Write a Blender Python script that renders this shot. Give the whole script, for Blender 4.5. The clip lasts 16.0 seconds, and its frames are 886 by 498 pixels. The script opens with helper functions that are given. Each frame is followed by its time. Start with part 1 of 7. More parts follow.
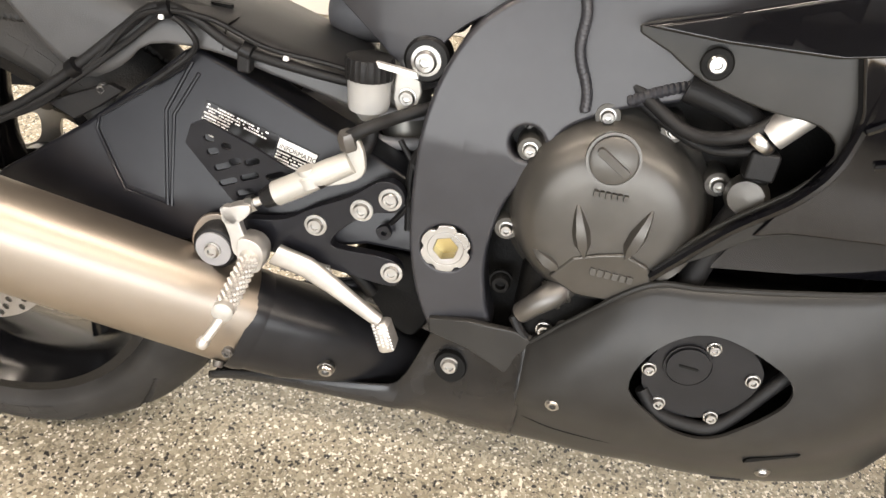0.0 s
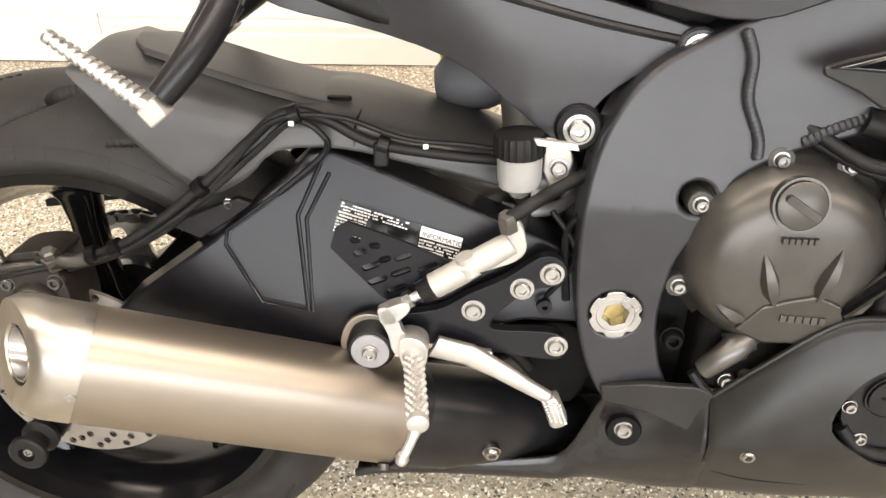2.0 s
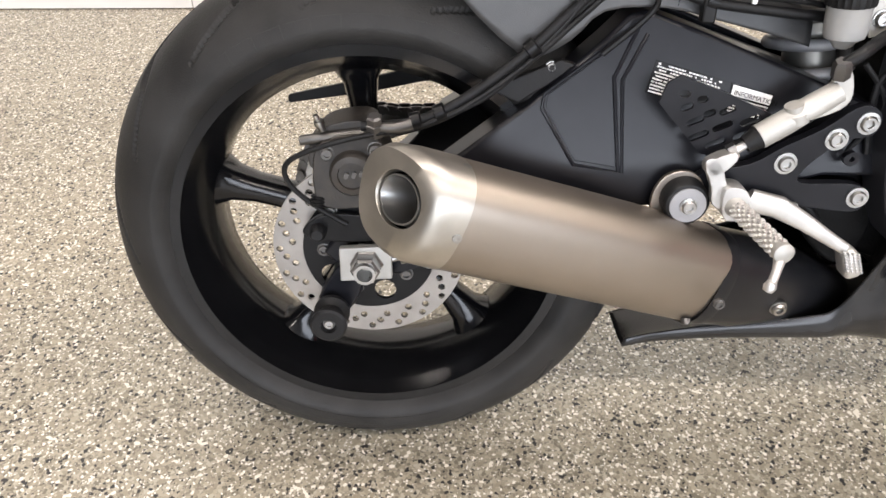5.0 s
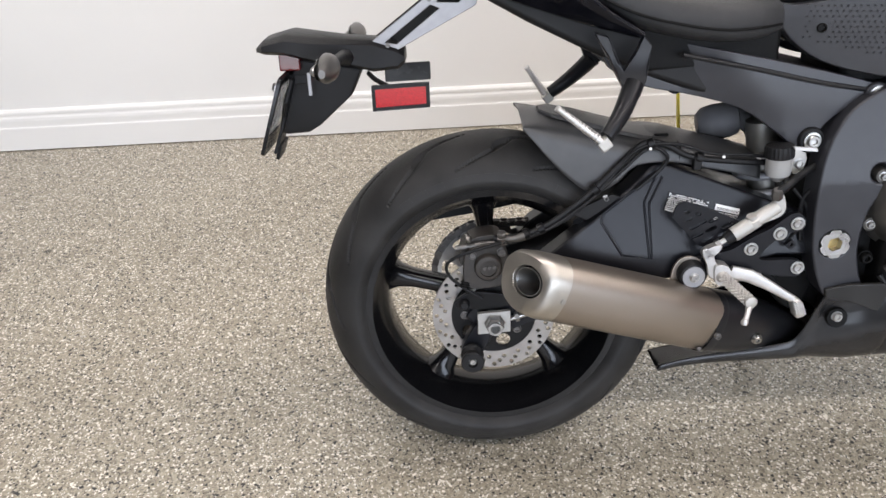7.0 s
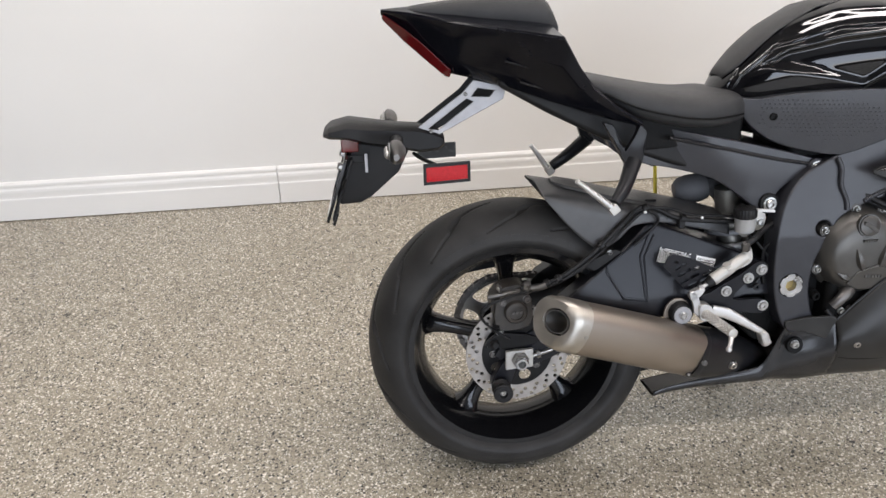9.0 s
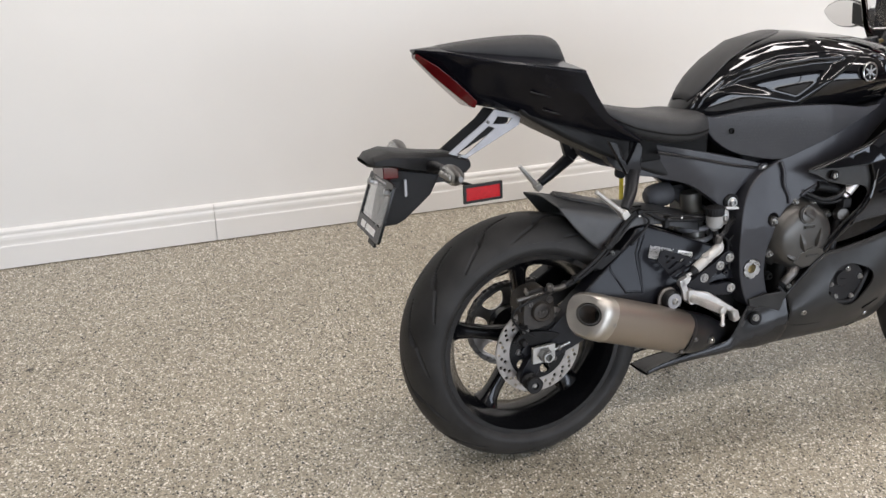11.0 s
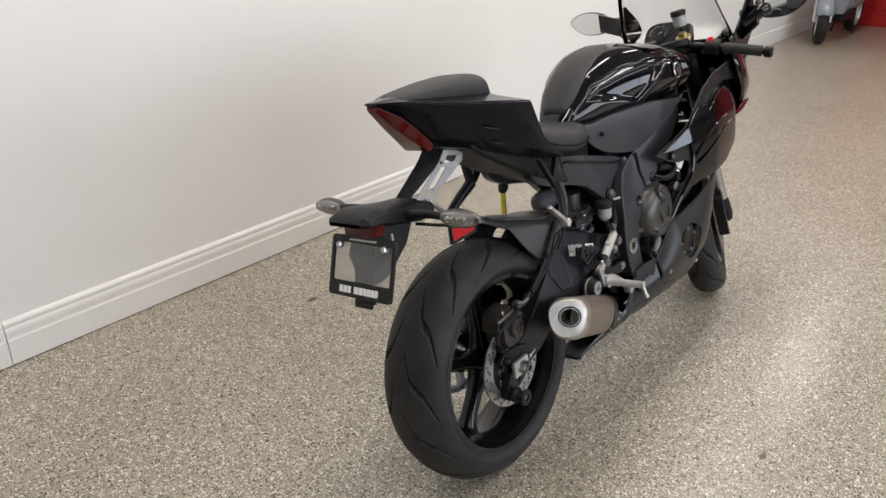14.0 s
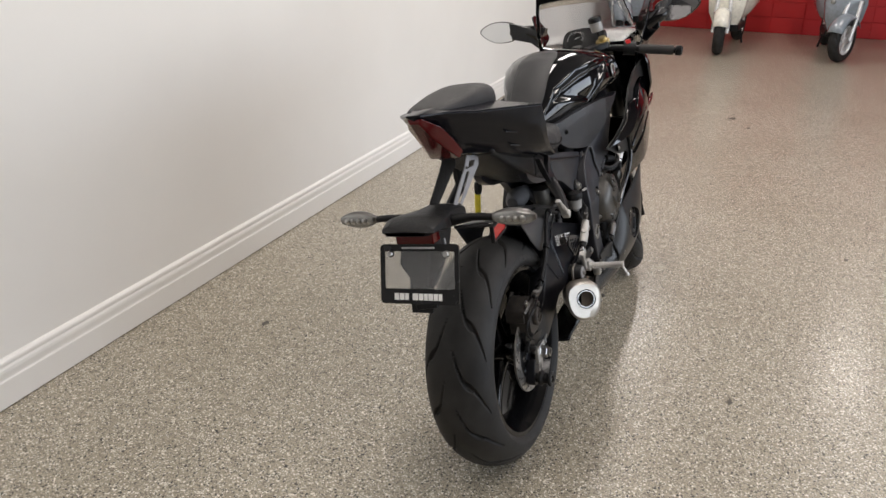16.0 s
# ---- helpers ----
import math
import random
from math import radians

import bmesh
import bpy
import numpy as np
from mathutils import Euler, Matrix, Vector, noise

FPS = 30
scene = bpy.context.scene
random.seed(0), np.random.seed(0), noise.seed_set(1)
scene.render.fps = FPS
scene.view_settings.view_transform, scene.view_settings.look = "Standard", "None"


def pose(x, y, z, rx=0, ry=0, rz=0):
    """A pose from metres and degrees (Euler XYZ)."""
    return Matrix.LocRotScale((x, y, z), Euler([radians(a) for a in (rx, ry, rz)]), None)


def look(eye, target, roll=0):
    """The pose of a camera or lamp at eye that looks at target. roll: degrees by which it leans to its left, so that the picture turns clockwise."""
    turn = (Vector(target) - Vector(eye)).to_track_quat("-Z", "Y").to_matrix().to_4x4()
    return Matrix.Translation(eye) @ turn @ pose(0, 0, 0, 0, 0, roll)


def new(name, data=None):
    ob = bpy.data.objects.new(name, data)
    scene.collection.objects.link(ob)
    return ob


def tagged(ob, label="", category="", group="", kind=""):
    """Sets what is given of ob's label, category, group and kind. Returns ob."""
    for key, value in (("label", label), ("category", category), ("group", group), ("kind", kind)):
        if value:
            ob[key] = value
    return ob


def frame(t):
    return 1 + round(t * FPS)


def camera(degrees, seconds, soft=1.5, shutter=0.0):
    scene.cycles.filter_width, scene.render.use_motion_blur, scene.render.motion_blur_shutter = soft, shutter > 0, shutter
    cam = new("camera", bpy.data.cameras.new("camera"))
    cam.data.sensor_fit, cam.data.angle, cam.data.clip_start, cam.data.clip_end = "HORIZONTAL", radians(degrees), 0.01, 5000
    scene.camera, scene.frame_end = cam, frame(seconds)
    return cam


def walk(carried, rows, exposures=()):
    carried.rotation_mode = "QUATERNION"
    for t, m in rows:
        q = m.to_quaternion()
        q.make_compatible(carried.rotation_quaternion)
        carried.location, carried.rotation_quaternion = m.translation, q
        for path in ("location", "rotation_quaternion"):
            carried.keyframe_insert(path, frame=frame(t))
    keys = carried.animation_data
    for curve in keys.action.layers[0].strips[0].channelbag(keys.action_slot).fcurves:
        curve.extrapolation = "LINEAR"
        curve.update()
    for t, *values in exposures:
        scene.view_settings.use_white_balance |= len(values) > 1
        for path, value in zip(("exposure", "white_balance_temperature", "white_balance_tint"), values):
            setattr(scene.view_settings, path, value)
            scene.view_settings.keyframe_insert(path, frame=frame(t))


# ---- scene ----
cam = camera(59.8, 16.0)
EXPOSURES = [(0.0, 1.38, 7400, 14.5), (2.0, 1.38, 7400, 14.5), (4.2, 1.20, 7000, 15.5), (6.5, 0.69, 6300, 15.5), (8.5, 0.48, 6350, 15), (11.0, 0.37, 6400, 14.5), (14.0, 0.18, 6480, 14), (16.0, 0.08, 6520, 14)]
PATH = [
    (0, (0.612, -0.631, 0.949), (0.475, 0.914, -0.313), 8.0),
    (0.5, (0.586, -0.632, 0.95), (0.422, 0.902, -0.323), 6.1),
    (1, (0.539, -0.603, 0.943), (0.38, 0.935, -0.326), 4.4),
    (1.5, (0.486, -0.586, 0.963), (0.361, 0.962, -0.297), 2.7),
    (2, (0.427, -0.591, 0.97), (0.35, 0.982, -0.263), 0.5),
    (2.5, (0.334, -0.613, 0.964), (0.323, 0.98, -0.246), -0.5),
    (3, (0.266, -0.621, 0.941), (0.337, 0.969, -0.27), 0.1),
    (3.5, (0.236, -0.627, 0.912), (0.376, 0.937, -0.327), 1.6),
    (4, (0.146, -0.66, 0.891), (0.249, 0.869, -0.393), 2.0),
    (4.2, (0.123, -0.665, 0.88), (0.189, 0.856, -0.417), 1.7),
    (6.3, (0.052, -0.92, 1.063), (-0.001, 0.709, -0.096), -0.5),
    (6.5, (0.031, -0.975, 1.113), (-0.023, 0.666, -0.029), -1.4),
    (7, (-0.063, -1.116, 1.2), (-0.098, 0.55, 0.095), -2.6),
    (7.5, (-0.136, -1.23, 1.269), (-0.104, 0.479, 0.229), -1.6),
    (8, (-0.182, -1.306, 1.301), (-0.097, 0.429, 0.31), -0.9),
    (8.5, (-0.229, -1.332, 1.314), (-0.114, 0.405, 0.329), -0.6),
    (8.7, (-0.243, -1.324, 1.319), (-0.114, 0.414, 0.337), -0.6),
    (10.8, (-0.711, -1.421, 1.378), (-0.147, 0.265, 0.463), 1.4),
    (11, (-0.749, -1.395, 1.372), (-0.14, 0.282, 0.47), 1.7),
    (11.5, (-0.844, -1.326, 1.383), (-0.107, 0.306, 0.493), 1.5),
    (12, (-0.978, -1.283, 1.389), (-0.08, 0.267, 0.5), 0.9),
    (12.5, (-1.16, -1.24, 1.398), (-0.131, 0.218, 0.495), 0.3),
    (13, (-1.247, -1.159, 1.397), (-0.108, 0.214, 0.492), 0.4),
    (13.5, (-1.305, -1.02, 1.41), (-0.031, 0.261, 0.552), 0.8),
    (14, (-1.385, -0.951, 1.407), (0.009, 0.216, 0.574), 0.8),
    (14.5, (-1.549, -0.876, 1.418), (-0.082, 0.188, 0.573), -0.2),
    (15, (-1.673, -0.798, 1.424), (-0.151, 0.186, 0.578), 0.1),
    (15.5, (-1.709, -0.658, 1.42), (-0.118, 0.236, 0.603), 0.5),
    (16, (-1.746, -0.548, 1.417), (-0.076, 0.206, 0.616), 0.8),
]
walk(cam, [(t, look(eye, target, roll)) for t, eye, target, roll in PATH], EXPOSURES)

# ---- world, light ----
world = bpy.data.worlds.new("world")
scene.world = world
world.use_nodes = True
sky = world.node_tree.nodes.new("ShaderNodeTexSky")
sky.sky_type, sky.sun_disc = 'NISHITA', False
sky.sun_elevation, sky.sun_rotation = radians(40), radians(180)
world.node_tree.links.new(sky.outputs[0], world.node_tree.nodes["Background"].inputs[0])
world.node_tree.nodes["Background"].inputs[1].default_value = 0.1

WALL_TURN = radians(2.25)
WALL_Y = 1.515


def room(u, v, z=0.0):
    """Along the white wall, away from it into the room, up."""
    return Vector((u * math.cos(WALL_TURN) + v * math.sin(WALL_TURN), WALL_Y + u * math.sin(WALL_TURN) - v * math.cos(WALL_TURN), z))


def strip_lamp(u, v, z, length, width, power, across=False):
    lamp = bpy.data.lights.new("tube_light", 'AREA')
    lamp.shape, lamp.size, lamp.size_y, lamp.energy = 'RECTANGLE', length, width, power
    lamp.color = (1.0, 0.95, 0.885)
    ob = new("tube_light", lamp)
    ob.matrix_world = Matrix.Translation(room(u, v, z)) @ Matrix.Rotation(WALL_TURN + (math.pi / 2 if across else 0), 4, 'Z')
    return ob


CEIL = 3.3
LAMPS = [(-1.6, 1.1), (0.9, 1.1), (3.6, 1.1), (6.6, 1.1), (-1.6, 3.4), (0.9, 3.4), (3.6, 3.4), (6.6, 3.4)]
for lu, lv in LAMPS:
    strip_lamp(lu, lv, CEIL - 0.09, 2.0, 0.26, 24 if lu < 0 else 31)

# daylight through the shop window opposite the motorcycle
WIN_U0, WIN_U1, WIN_Z0, WIN_Z1, V_SOUTH = -2.6, 5.0, 0.75, 2.55, 6.4
day = bpy.data.lights.new("window_daylight", 'AREA')
day.shape, day.size, day.size_y, day.energy, day.color = 'RECTANGLE', WIN_U1 - WIN_U0 - 0.1, WIN_Z1 - WIN_Z0 - 0.1, 160, (0.81, 0.905, 1.0)
day_ob = new("window_daylight", day)
day_ob.matrix_world = Matrix.Translation(room((WIN_U0 + WIN_U1) / 2, V_SOUTH + 0.02, (WIN_Z0 + WIN_Z1) / 2)) @ Matrix.Rotation(WALL_TURN, 4, 'Z') @ Matrix.Rotation(radians(90), 4, 'X')

# ---- materials ----


def material(name, color, rough=0.5, metal=0.0, spots=None, spot_scale=30.0, bump=0.0, bump_scale=400.0, coat=0.0, wear=0.06, rough_var=0.08, spec=0.5):
    m = bpy.data.materials.new(name)
    m.use_nodes = True
    nt = m.node_tree
    b = nt.nodes["Principled BSDF"]
    b.inputs["Roughness"].default_value, b.inputs["Metallic"].default_value = rough, metal
    b.inputs["Coat Weight"].default_value = coat
    b.inputs["Coat Roughness"].default_value = 0.03
    b.inputs["Specular IOR Level"].default_value = spec
    tc = nt.nodes.new("ShaderNodeTexCoord")
    n1 = nt.nodes.new("ShaderNodeTexNoise")
    n1.inputs["Scale"].default_value, n1.inputs["Detail"].default_value = spot_scale, 6
    nt.links.new(tc.outputs["Object"], n1.inputs["Vector"])
    mix = nt.nodes.new("ShaderNodeMix")
    mix.data_type = 'RGBA'
    c2 = spots or tuple(min(1, c * (1 + 4 * wear) + 0.3 * wear * 0.1) for c in color)
    mix.inputs[6].default_value, mix.inputs[7].default_value = (*color, 1), (*c2, 1)
    ramp = nt.nodes.new("ShaderNodeMapRange")
    ramp.inputs[1].default_value, ramp.inputs[2].default_value = 0.35, 0.7
    nt.links.new(n1.outputs[0], ramp.inputs[0])
    nt.links.new(ramp.outputs[0], mix.inputs[0])
    nt.links.new(mix.outputs[2], b.inputs["Base Color"])
    rr = nt.nodes.new("ShaderNodeMapRange")
    rr.inputs[3].default_value, rr.inputs[4].default_value = max(0.01, rough - rough_var), min(1, rough + rough_var)
    nt.links.new(n1.outputs[0], rr.inputs[0])
    nt.links.new(rr.outputs[0], b.inputs["Roughness"])
    if bump:
        n2 = nt.nodes.new("ShaderNodeTexNoise")
        n2.inputs["Scale"].default_value, n2.inputs["Detail"].default_value = bump_scale, 3
        nt.links.new(tc.outputs["Object"], n2.inputs["Vector"])
        bp = nt.nodes.new("ShaderNodeBump")
        bp.inputs["Strength"].default_value, bp.inputs["Distance"].default_value = bump, 0.002
        nt.links.new(n2.outputs[0], bp.inputs["Height"])
        nt.links.new(bp.outputs[0], b.inputs["Normal"])
    return m


RUBBER = material("tyre_rubber", (0.017, 0.0164, 0.0158), 0.55, bump=0.25, bump_scale=500, spots=(0.032, 0.031, 0.030), spot_scale=14, spec=0.24)
PAN = material("satin_belly_pan_paint", (0.012, 0.012, 0.0125), 0.24, bump=0.012, bump_scale=1200, rough_var=0.04, spec=0.42)
BLACK = material("black_satin", (0.005, 0.005, 0.0055), 0.32, bump=0.05, bump_scale=900, spec=0.2)
RIM = material("black_rim_paint", (0.0035, 0.0035, 0.004), 0.17, spec=0.38, wear=0.03, rough_var=0.04)
FRAME = material("black_frame_paint", (0.008, 0.0082, 0.0095), 0.31, bump=0.012, bump_scale=1200, rough_var=0.05, spec=0.26)
# base lifted above FRAME and tinted blue for the daylight sheen on it
SPAR = material("satin_spar_paint_blue_sheen", (0.018, 0.0184, 0.0222), 0.37, bump=0.012, bump_scale=1200, rough_var=0.05, spec=0.45)
# slight blue in the base colour imitates reflected daylight
SWING = material("black_swingarm_paint_blue_sheen", (0.006, 0.0063, 0.0085), 0.30, bump=0.012, bump_scale=1200, rough_var=0.05, spec=0.26)
MATTE = material("matte_black_fairing", (0.018, 0.0177, 0.017), 0.33, bump=0.015, bump_scale=1500, rough_var=0.05, spec=0.26)
TAILPAINT = material("black_tail_paint", (0.003, 0.0032, 0.0052), 0.15, bump=0.006, bump_scale=1200, rough_var=0.03, spec=0.20)
GLOSS = material("gloss_black_paint", (0.0022, 0.0022, 0.003), 0.06, rough_var=0.015, spec=0.5, wear=0.02)
SEAT = material("seat_vinyl", (0.027, 0.027, 0.0275), 0.50, bump=0.5, bump_scale=700, spec=0.28)
PLASTIC = material("black_plastic", (0.007, 0.007, 0.0075), 0.45, bump=0.3, bump_scale=900, spec=0.24)
COVER = material("engine_cover_paint", (0.066, 0.063, 0.058), 0.36, metal=0.6, bump=0.06, bump_scale=1300)
ENGINE = material("engine_black", (0.003, 0.003, 0.003), 0.55, bump=0.3, bump_scale=300, spec=0.12)
TITAN = material("brushed_titanium", (0.30, 0.262, 0.225), 0.46, metal=1.0, spots=(0.35, 0.305, 0.26), spot_scale=6, bump=0.03, bump_scale=700)
TIPMETAL = material("satin_steel_cap", (0.40, 0.375, 0.335), 0.42, metal=1.0, bump=0.02, bump_scale=900)
STEEL = material("bolt_steel", (0.36, 0.355, 0.345), 0.30, metal=1.0)
ALLOY = material("cast_alloy", (0.42, 0.41, 0.385), 0.58, metal=0.6, bump=0.2, bump_scale=600)
DIMPLED = material("dimpled_side_cover_plastic", (0.013, 0.0133, 0.0165), 0.32, bump=0.25, bump_scale=1500, spec=0.5)
HUGGER = material("grey_black_hugger_plastic", (0.042, 0.042, 0.043), 0.42, bump=0.15, bump_scale=900, spec=0.5)
POLISH = material("satin_bright_alloy", (0.50, 0.49, 0.475), 0.46, metal=0.9, bump=0.05, bump_scale=600)
DISC = material("brake_disc_steel", (0.30, 0.285, 0.27), 0.38, metal=0.9, bump=0.05, bump_scale=900)
CALIPER = material("grey_brown_caliper", (0.030, 0.028, 0.026), 0.45, metal=0.3, bump=0.2, bump_scale=500, spots=(0.05, 0.043, 0.037), spot_scale=60)
CHAIN = material("oiled_chain_steel", (0.12, 0.115, 0.11), 0.4, metal=0.8)
BRACKET = material("grey_bracket_paint", (0.27, 0.27, 0.28), 0.45, metal=0.3)
RED = material("red_reflector", (0.30, 0.002, 0.006), 0.2, spots=(0.50, 0.006, 0.012), spot_scale=420, coat=0.3, spec=0.3)
REDLAMP = material("dark_red_lamp_lens", (0.075, 0.002, 0.003), 0.12, coat=0.25, spec=0.3)
LENS = material("clear_lamp_lens", (0.30, 0.30, 0.29), 0.15, metal=0.6, bump=0.4, bump_scale=260)
MIRROR = material("mirror_glass", (0.9, 0.9, 0.9), 0.02, metal=1.0, rough_var=0.0, wear=0)
WHITE = material("label_white", (0.75, 0.75, 0.74), 0.5)
LABEL = material("label_black", (0.008, 0.008, 0.0085), 0.25, spec=0.25)
RESERVOIR = material("cloudy_reservoir_plastic", (0.30, 0.30, 0.295), 0.3, spots=(0.35, 0.345, 0.335))
YELLOW = material("yellow_tag", (0.72, 0.60, 0.03), 0.45)
KILLRED = material("red_switch", (0.6, 0.02, 0.02), 0.4)
GOLD = material("gold_anodised", (0.42, 0.33, 0.15), 0.35, metal=1.0)
WALLPAINT = material("white_wall_paint", (0.78, 0.77, 0.74), 0.55, spots=(0.74, 0.73, 0.70), spot_scale=1.3, bump=0.04, bump_scale=120)
TRIMPAINT = material("white_trim_paint", (0.80, 0.79, 0.76), 0.35, spots=(0.77, 0.76, 0.73), spot_scale=2.0, bump=0.03, bump_scale=60)
REDWALL = material("red_block_paint", (0.50, 0.012, 0.014), 0.45, spots=(0.44, 0.01, 0.012), spot_scale=4, bump=0.2, bump_scale=60)
# unseen ceiling, kept mid grey so the black paint mirrors less of it
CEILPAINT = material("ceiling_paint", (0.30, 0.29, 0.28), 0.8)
# unseen closing walls, darkened to hold down reflections in the bike's black paint
GREYWALL = material("dark_grey_wall_paint", (0.13, 0.127, 0.122), 0.6, spots=(0.115, 0.112, 0.108), spot_scale=1.5, bump=0.04, bump_scale=120)
CREAM = material("cream_scooter_paint", (0.68, 0.66, 0.58), 0.2, coat=0.6)
GREYBLUE = material("grey_blue_scooter_paint", (0.22, 0.25, 0.28), 0.2, coat=0.6)
SILVER = material("silver_wheel_paint", (0.6, 0.6, 0.6), 0.35, metal=0.6)
DUCT = material("grey_rubber_boot", (0.10, 0.10, 0.105), 0.65, bump=0.2, bump_scale=300)
GREYSHOCK = material("grey_shock_body", (0.22, 0.215, 0.20), 0.4, metal=0.7)


def glass(name, color, rough=0.02, trans=0.9):
    m = material(name, color, rough, rough_var=0.0, wear=0)
    b = m.node_tree.nodes["Principled BSDF"]
    b.inputs["Transmission Weight"].default_value = trans
    b.inputs["IOR"].default_value = 1.45
    return m


SCREEN = glass("clear_screen", (0.88, 0.89, 0.90), 0.01, 1.0)


def floor_material():
    m = bpy.data.materials.new("epoxy_flake_floor")
    m.use_nodes = True
    nt = m.node_tree
    b = nt.nodes["Principled BSDF"]
    tc = nt.nodes.new("ShaderNodeTexCoord")

    def flakes(scale, seed):
        mp = nt.nodes.new("ShaderNodeMapping")
        mp.inputs[1].default_value = (seed, seed * 1.7, 0)
        nt.links.new(tc.outputs["Object"], mp.inputs[0])
        v = nt.nodes.new("ShaderNodeTexVoronoi")
        v.inputs["Scale"].default_value = scale
        nt.links.new(mp.outputs[0], v.inputs["Vector"])
        sep = nt.nodes.new("ShaderNodeSeparateColor")
        nt.links.new(v.outputs["Color"], sep.inputs[0])
        return v, sep

    def ramp(socket, stops):
        r = nt.nodes.new("ShaderNodeValToRGB")
        r.color_ramp.interpolation = 'CONSTANT'
        els = r.color_ramp.elements
        while len(els) < len(stops):
            els.new(0.5)
        for e, (p, c) in zip(els, stops):
            e.position, e.color = p, (*c, 1)
        nt.links.new(socket, r.inputs[0])
        return r

    v1, s1 = flakes(215, 0.0)
    base = ramp(s1.outputs[0], [(0, (0.28, 0.245, 0.18)), (0.3, (0.36, 0.32, 0.24)), (0.54, (0.17, 0.15, 0.112)), (0.68, (0.42, 0.38, 0.30)), (0.81, (0.76, 0.71, 0.62)), (0.905, (0.018, 0.017, 0.016))])
    v2, s2 = flakes(340, 4.3)
    small = ramp(s2.outputs[1], [(0, (0.30, 0.265, 0.20)), (0.38, (0.21, 0.185, 0.14)), (0.62, (0.40, 0.36, 0.285)), (0.80, (0.022, 0.021, 0.020)), (0.88, (0.80, 0.76, 0.68))])
    mix = nt.nodes.new("ShaderNodeMix")
    mix.data_type = 'RGBA'
    lt = nt.nodes.new("ShaderNodeMath")
    lt.operation = 'GREATER_THAN'
    lt.inputs[1].default_value = 0.5
    nt.links.new(s1.outputs[2], lt.inputs[0])
    nt.links.new(lt.outputs[0], mix.inputs[0])
    nt.links.new(base.outputs[0], mix.inputs[6])
    nt.links.new(small.outputs[0], mix.inputs[7])
    n = nt.nodes.new("ShaderNodeTexNoise")
    n.inputs["Scale"].default_value, n.inputs["Detail"].default_value = 1.1, 5
    nt.links.new(tc.outputs["Object"], n.inputs["Vector"])
    dirt = nt.nodes.new("ShaderNodeMix")
    dirt.data_type, dirt.blend_type = 'RGBA', 'MULTIPLY'
    rr = nt.nodes.new("ShaderNodeMapRange")
    rr.inputs[1].default_value, rr.inputs[2].default_value, rr.inputs[3].default_value, rr.inputs[4].default_value = 0.4, 0.75, 0.0, 0.5
    nt.links.new(n.outputs[0], rr.inputs[0])
    nt.links.new(rr.outputs[0], dirt.inputs[0])
    dirt.inputs[7].default_value = (0.78, 0.75, 0.71, 1)
    nt.links.new(mix.outputs[2], dirt.inputs[6])
    nt.links.new(dirt.outputs[2], b.inputs["Base Color"])
    b.inputs["Roughness"].default_value = 0.42
    b.inputs["Coat Weight"].default_value, b.inputs["Coat Roughness"].default_value = 0.35, 0.22
    n3 = nt.nodes.new("ShaderNodeTexNoise")
    n3.inputs["Scale"].default_value = 90
    nt.links.new(tc.outputs["Object"], n3.inputs["Vector"])
    bp = nt.nodes.new("ShaderNodeBump")
    bp.inputs["Strength"].default_value, bp.inputs["Distance"].default_value = 0.35, 0.003
    nt.links.new(n3.outputs[0], bp.inputs["Height"])
    nt.links.new(bp.outputs[0], b.inputs["Normal"])
    return m


FLOOR = floor_material()

# ---- builders ----


def link_mesh(name, bm, mat, smooth=True, bevel=0.0, segs=2, angle=38):
    bmesh.ops.recalc_face_normals(bm, faces=bm.faces)
    if smooth:
        for f in bm.faces:
            f.smooth = True
        if not bevel:
            for e in bm.edges:
                if len(e.link_faces) == 2 and e.calc_face_angle(0) > radians(angle):
                    e.smooth = False
    me = bpy.data.meshes.new(name)
    bm.to_mesh(me)
    bm.free()
    me.materials.append(mat)
    ob = new(name, me)
    if bevel:
        mod = ob.modifiers.new("bevel", 'BEVEL')
        mod.width, mod.segments, mod.limit_method, mod.angle_limit, mod.harden_normals = bevel, segs, 'ANGLE', radians(32), True
        mod.use_clamp_overlap = True
    return ob


def part(name, bm, mat, parent, label="", smooth=True, bevel=0.0, segs=2, angle=38, m=None):
    ob = link_mesh(name, bm, mat, smooth, bevel, segs, angle)
    ob.parent = parent
    if m is not None:
        ob.matrix_basis = m
    if label:
        ob["label"] = label
    return ob


def spline(pts, n=6, closed=False):
    """Catmull-Rom through the points."""
    P = [Vector(p) for p in pts]
    k = len(P)
    out = []
    for i in range(k if closed else k - 1):
        if closed:
            a, b, c, d = P[i - 1], P[i], P[(i + 1) % k], P[(i + 2) % k]
        else:
            a, b, c, d = P[max(i - 1, 0)], P[i], P[i + 1], P[min(i + 2, k - 1)]
        for j in range(n):
            t = j / n
            out.append(0.5 * (2 * b + (c - a) * t + (2 * a - 5 * b + 4 * c - d) * t * t + (3 * b - a - 3 * c + d) * t ** 3))
    if not closed:
        out.append(P[-1])
    return out


def sm(pts, n=4):
    return [(p[0], p[1]) for p in spline([(x, z, 0) for x, z in pts], n, True)]


def loft(rings, cap=True, closed=True, bm=None):
    bm = bm or bmesh.new()
    vs = [[bm.verts.new(p) for p in r] for r in rings]
    n = len(rings[0])
    for a, b in zip(vs, vs[1:]):
        for i in range(n if closed else n - 1):
            j = (i + 1) % n
            bm.faces.new((a[i], a[j], b[j], b[i]))
    if cap and closed:
        bm.faces.new(vs[0][::-1])
        bm.faces.new(vs[-1])
    return bm


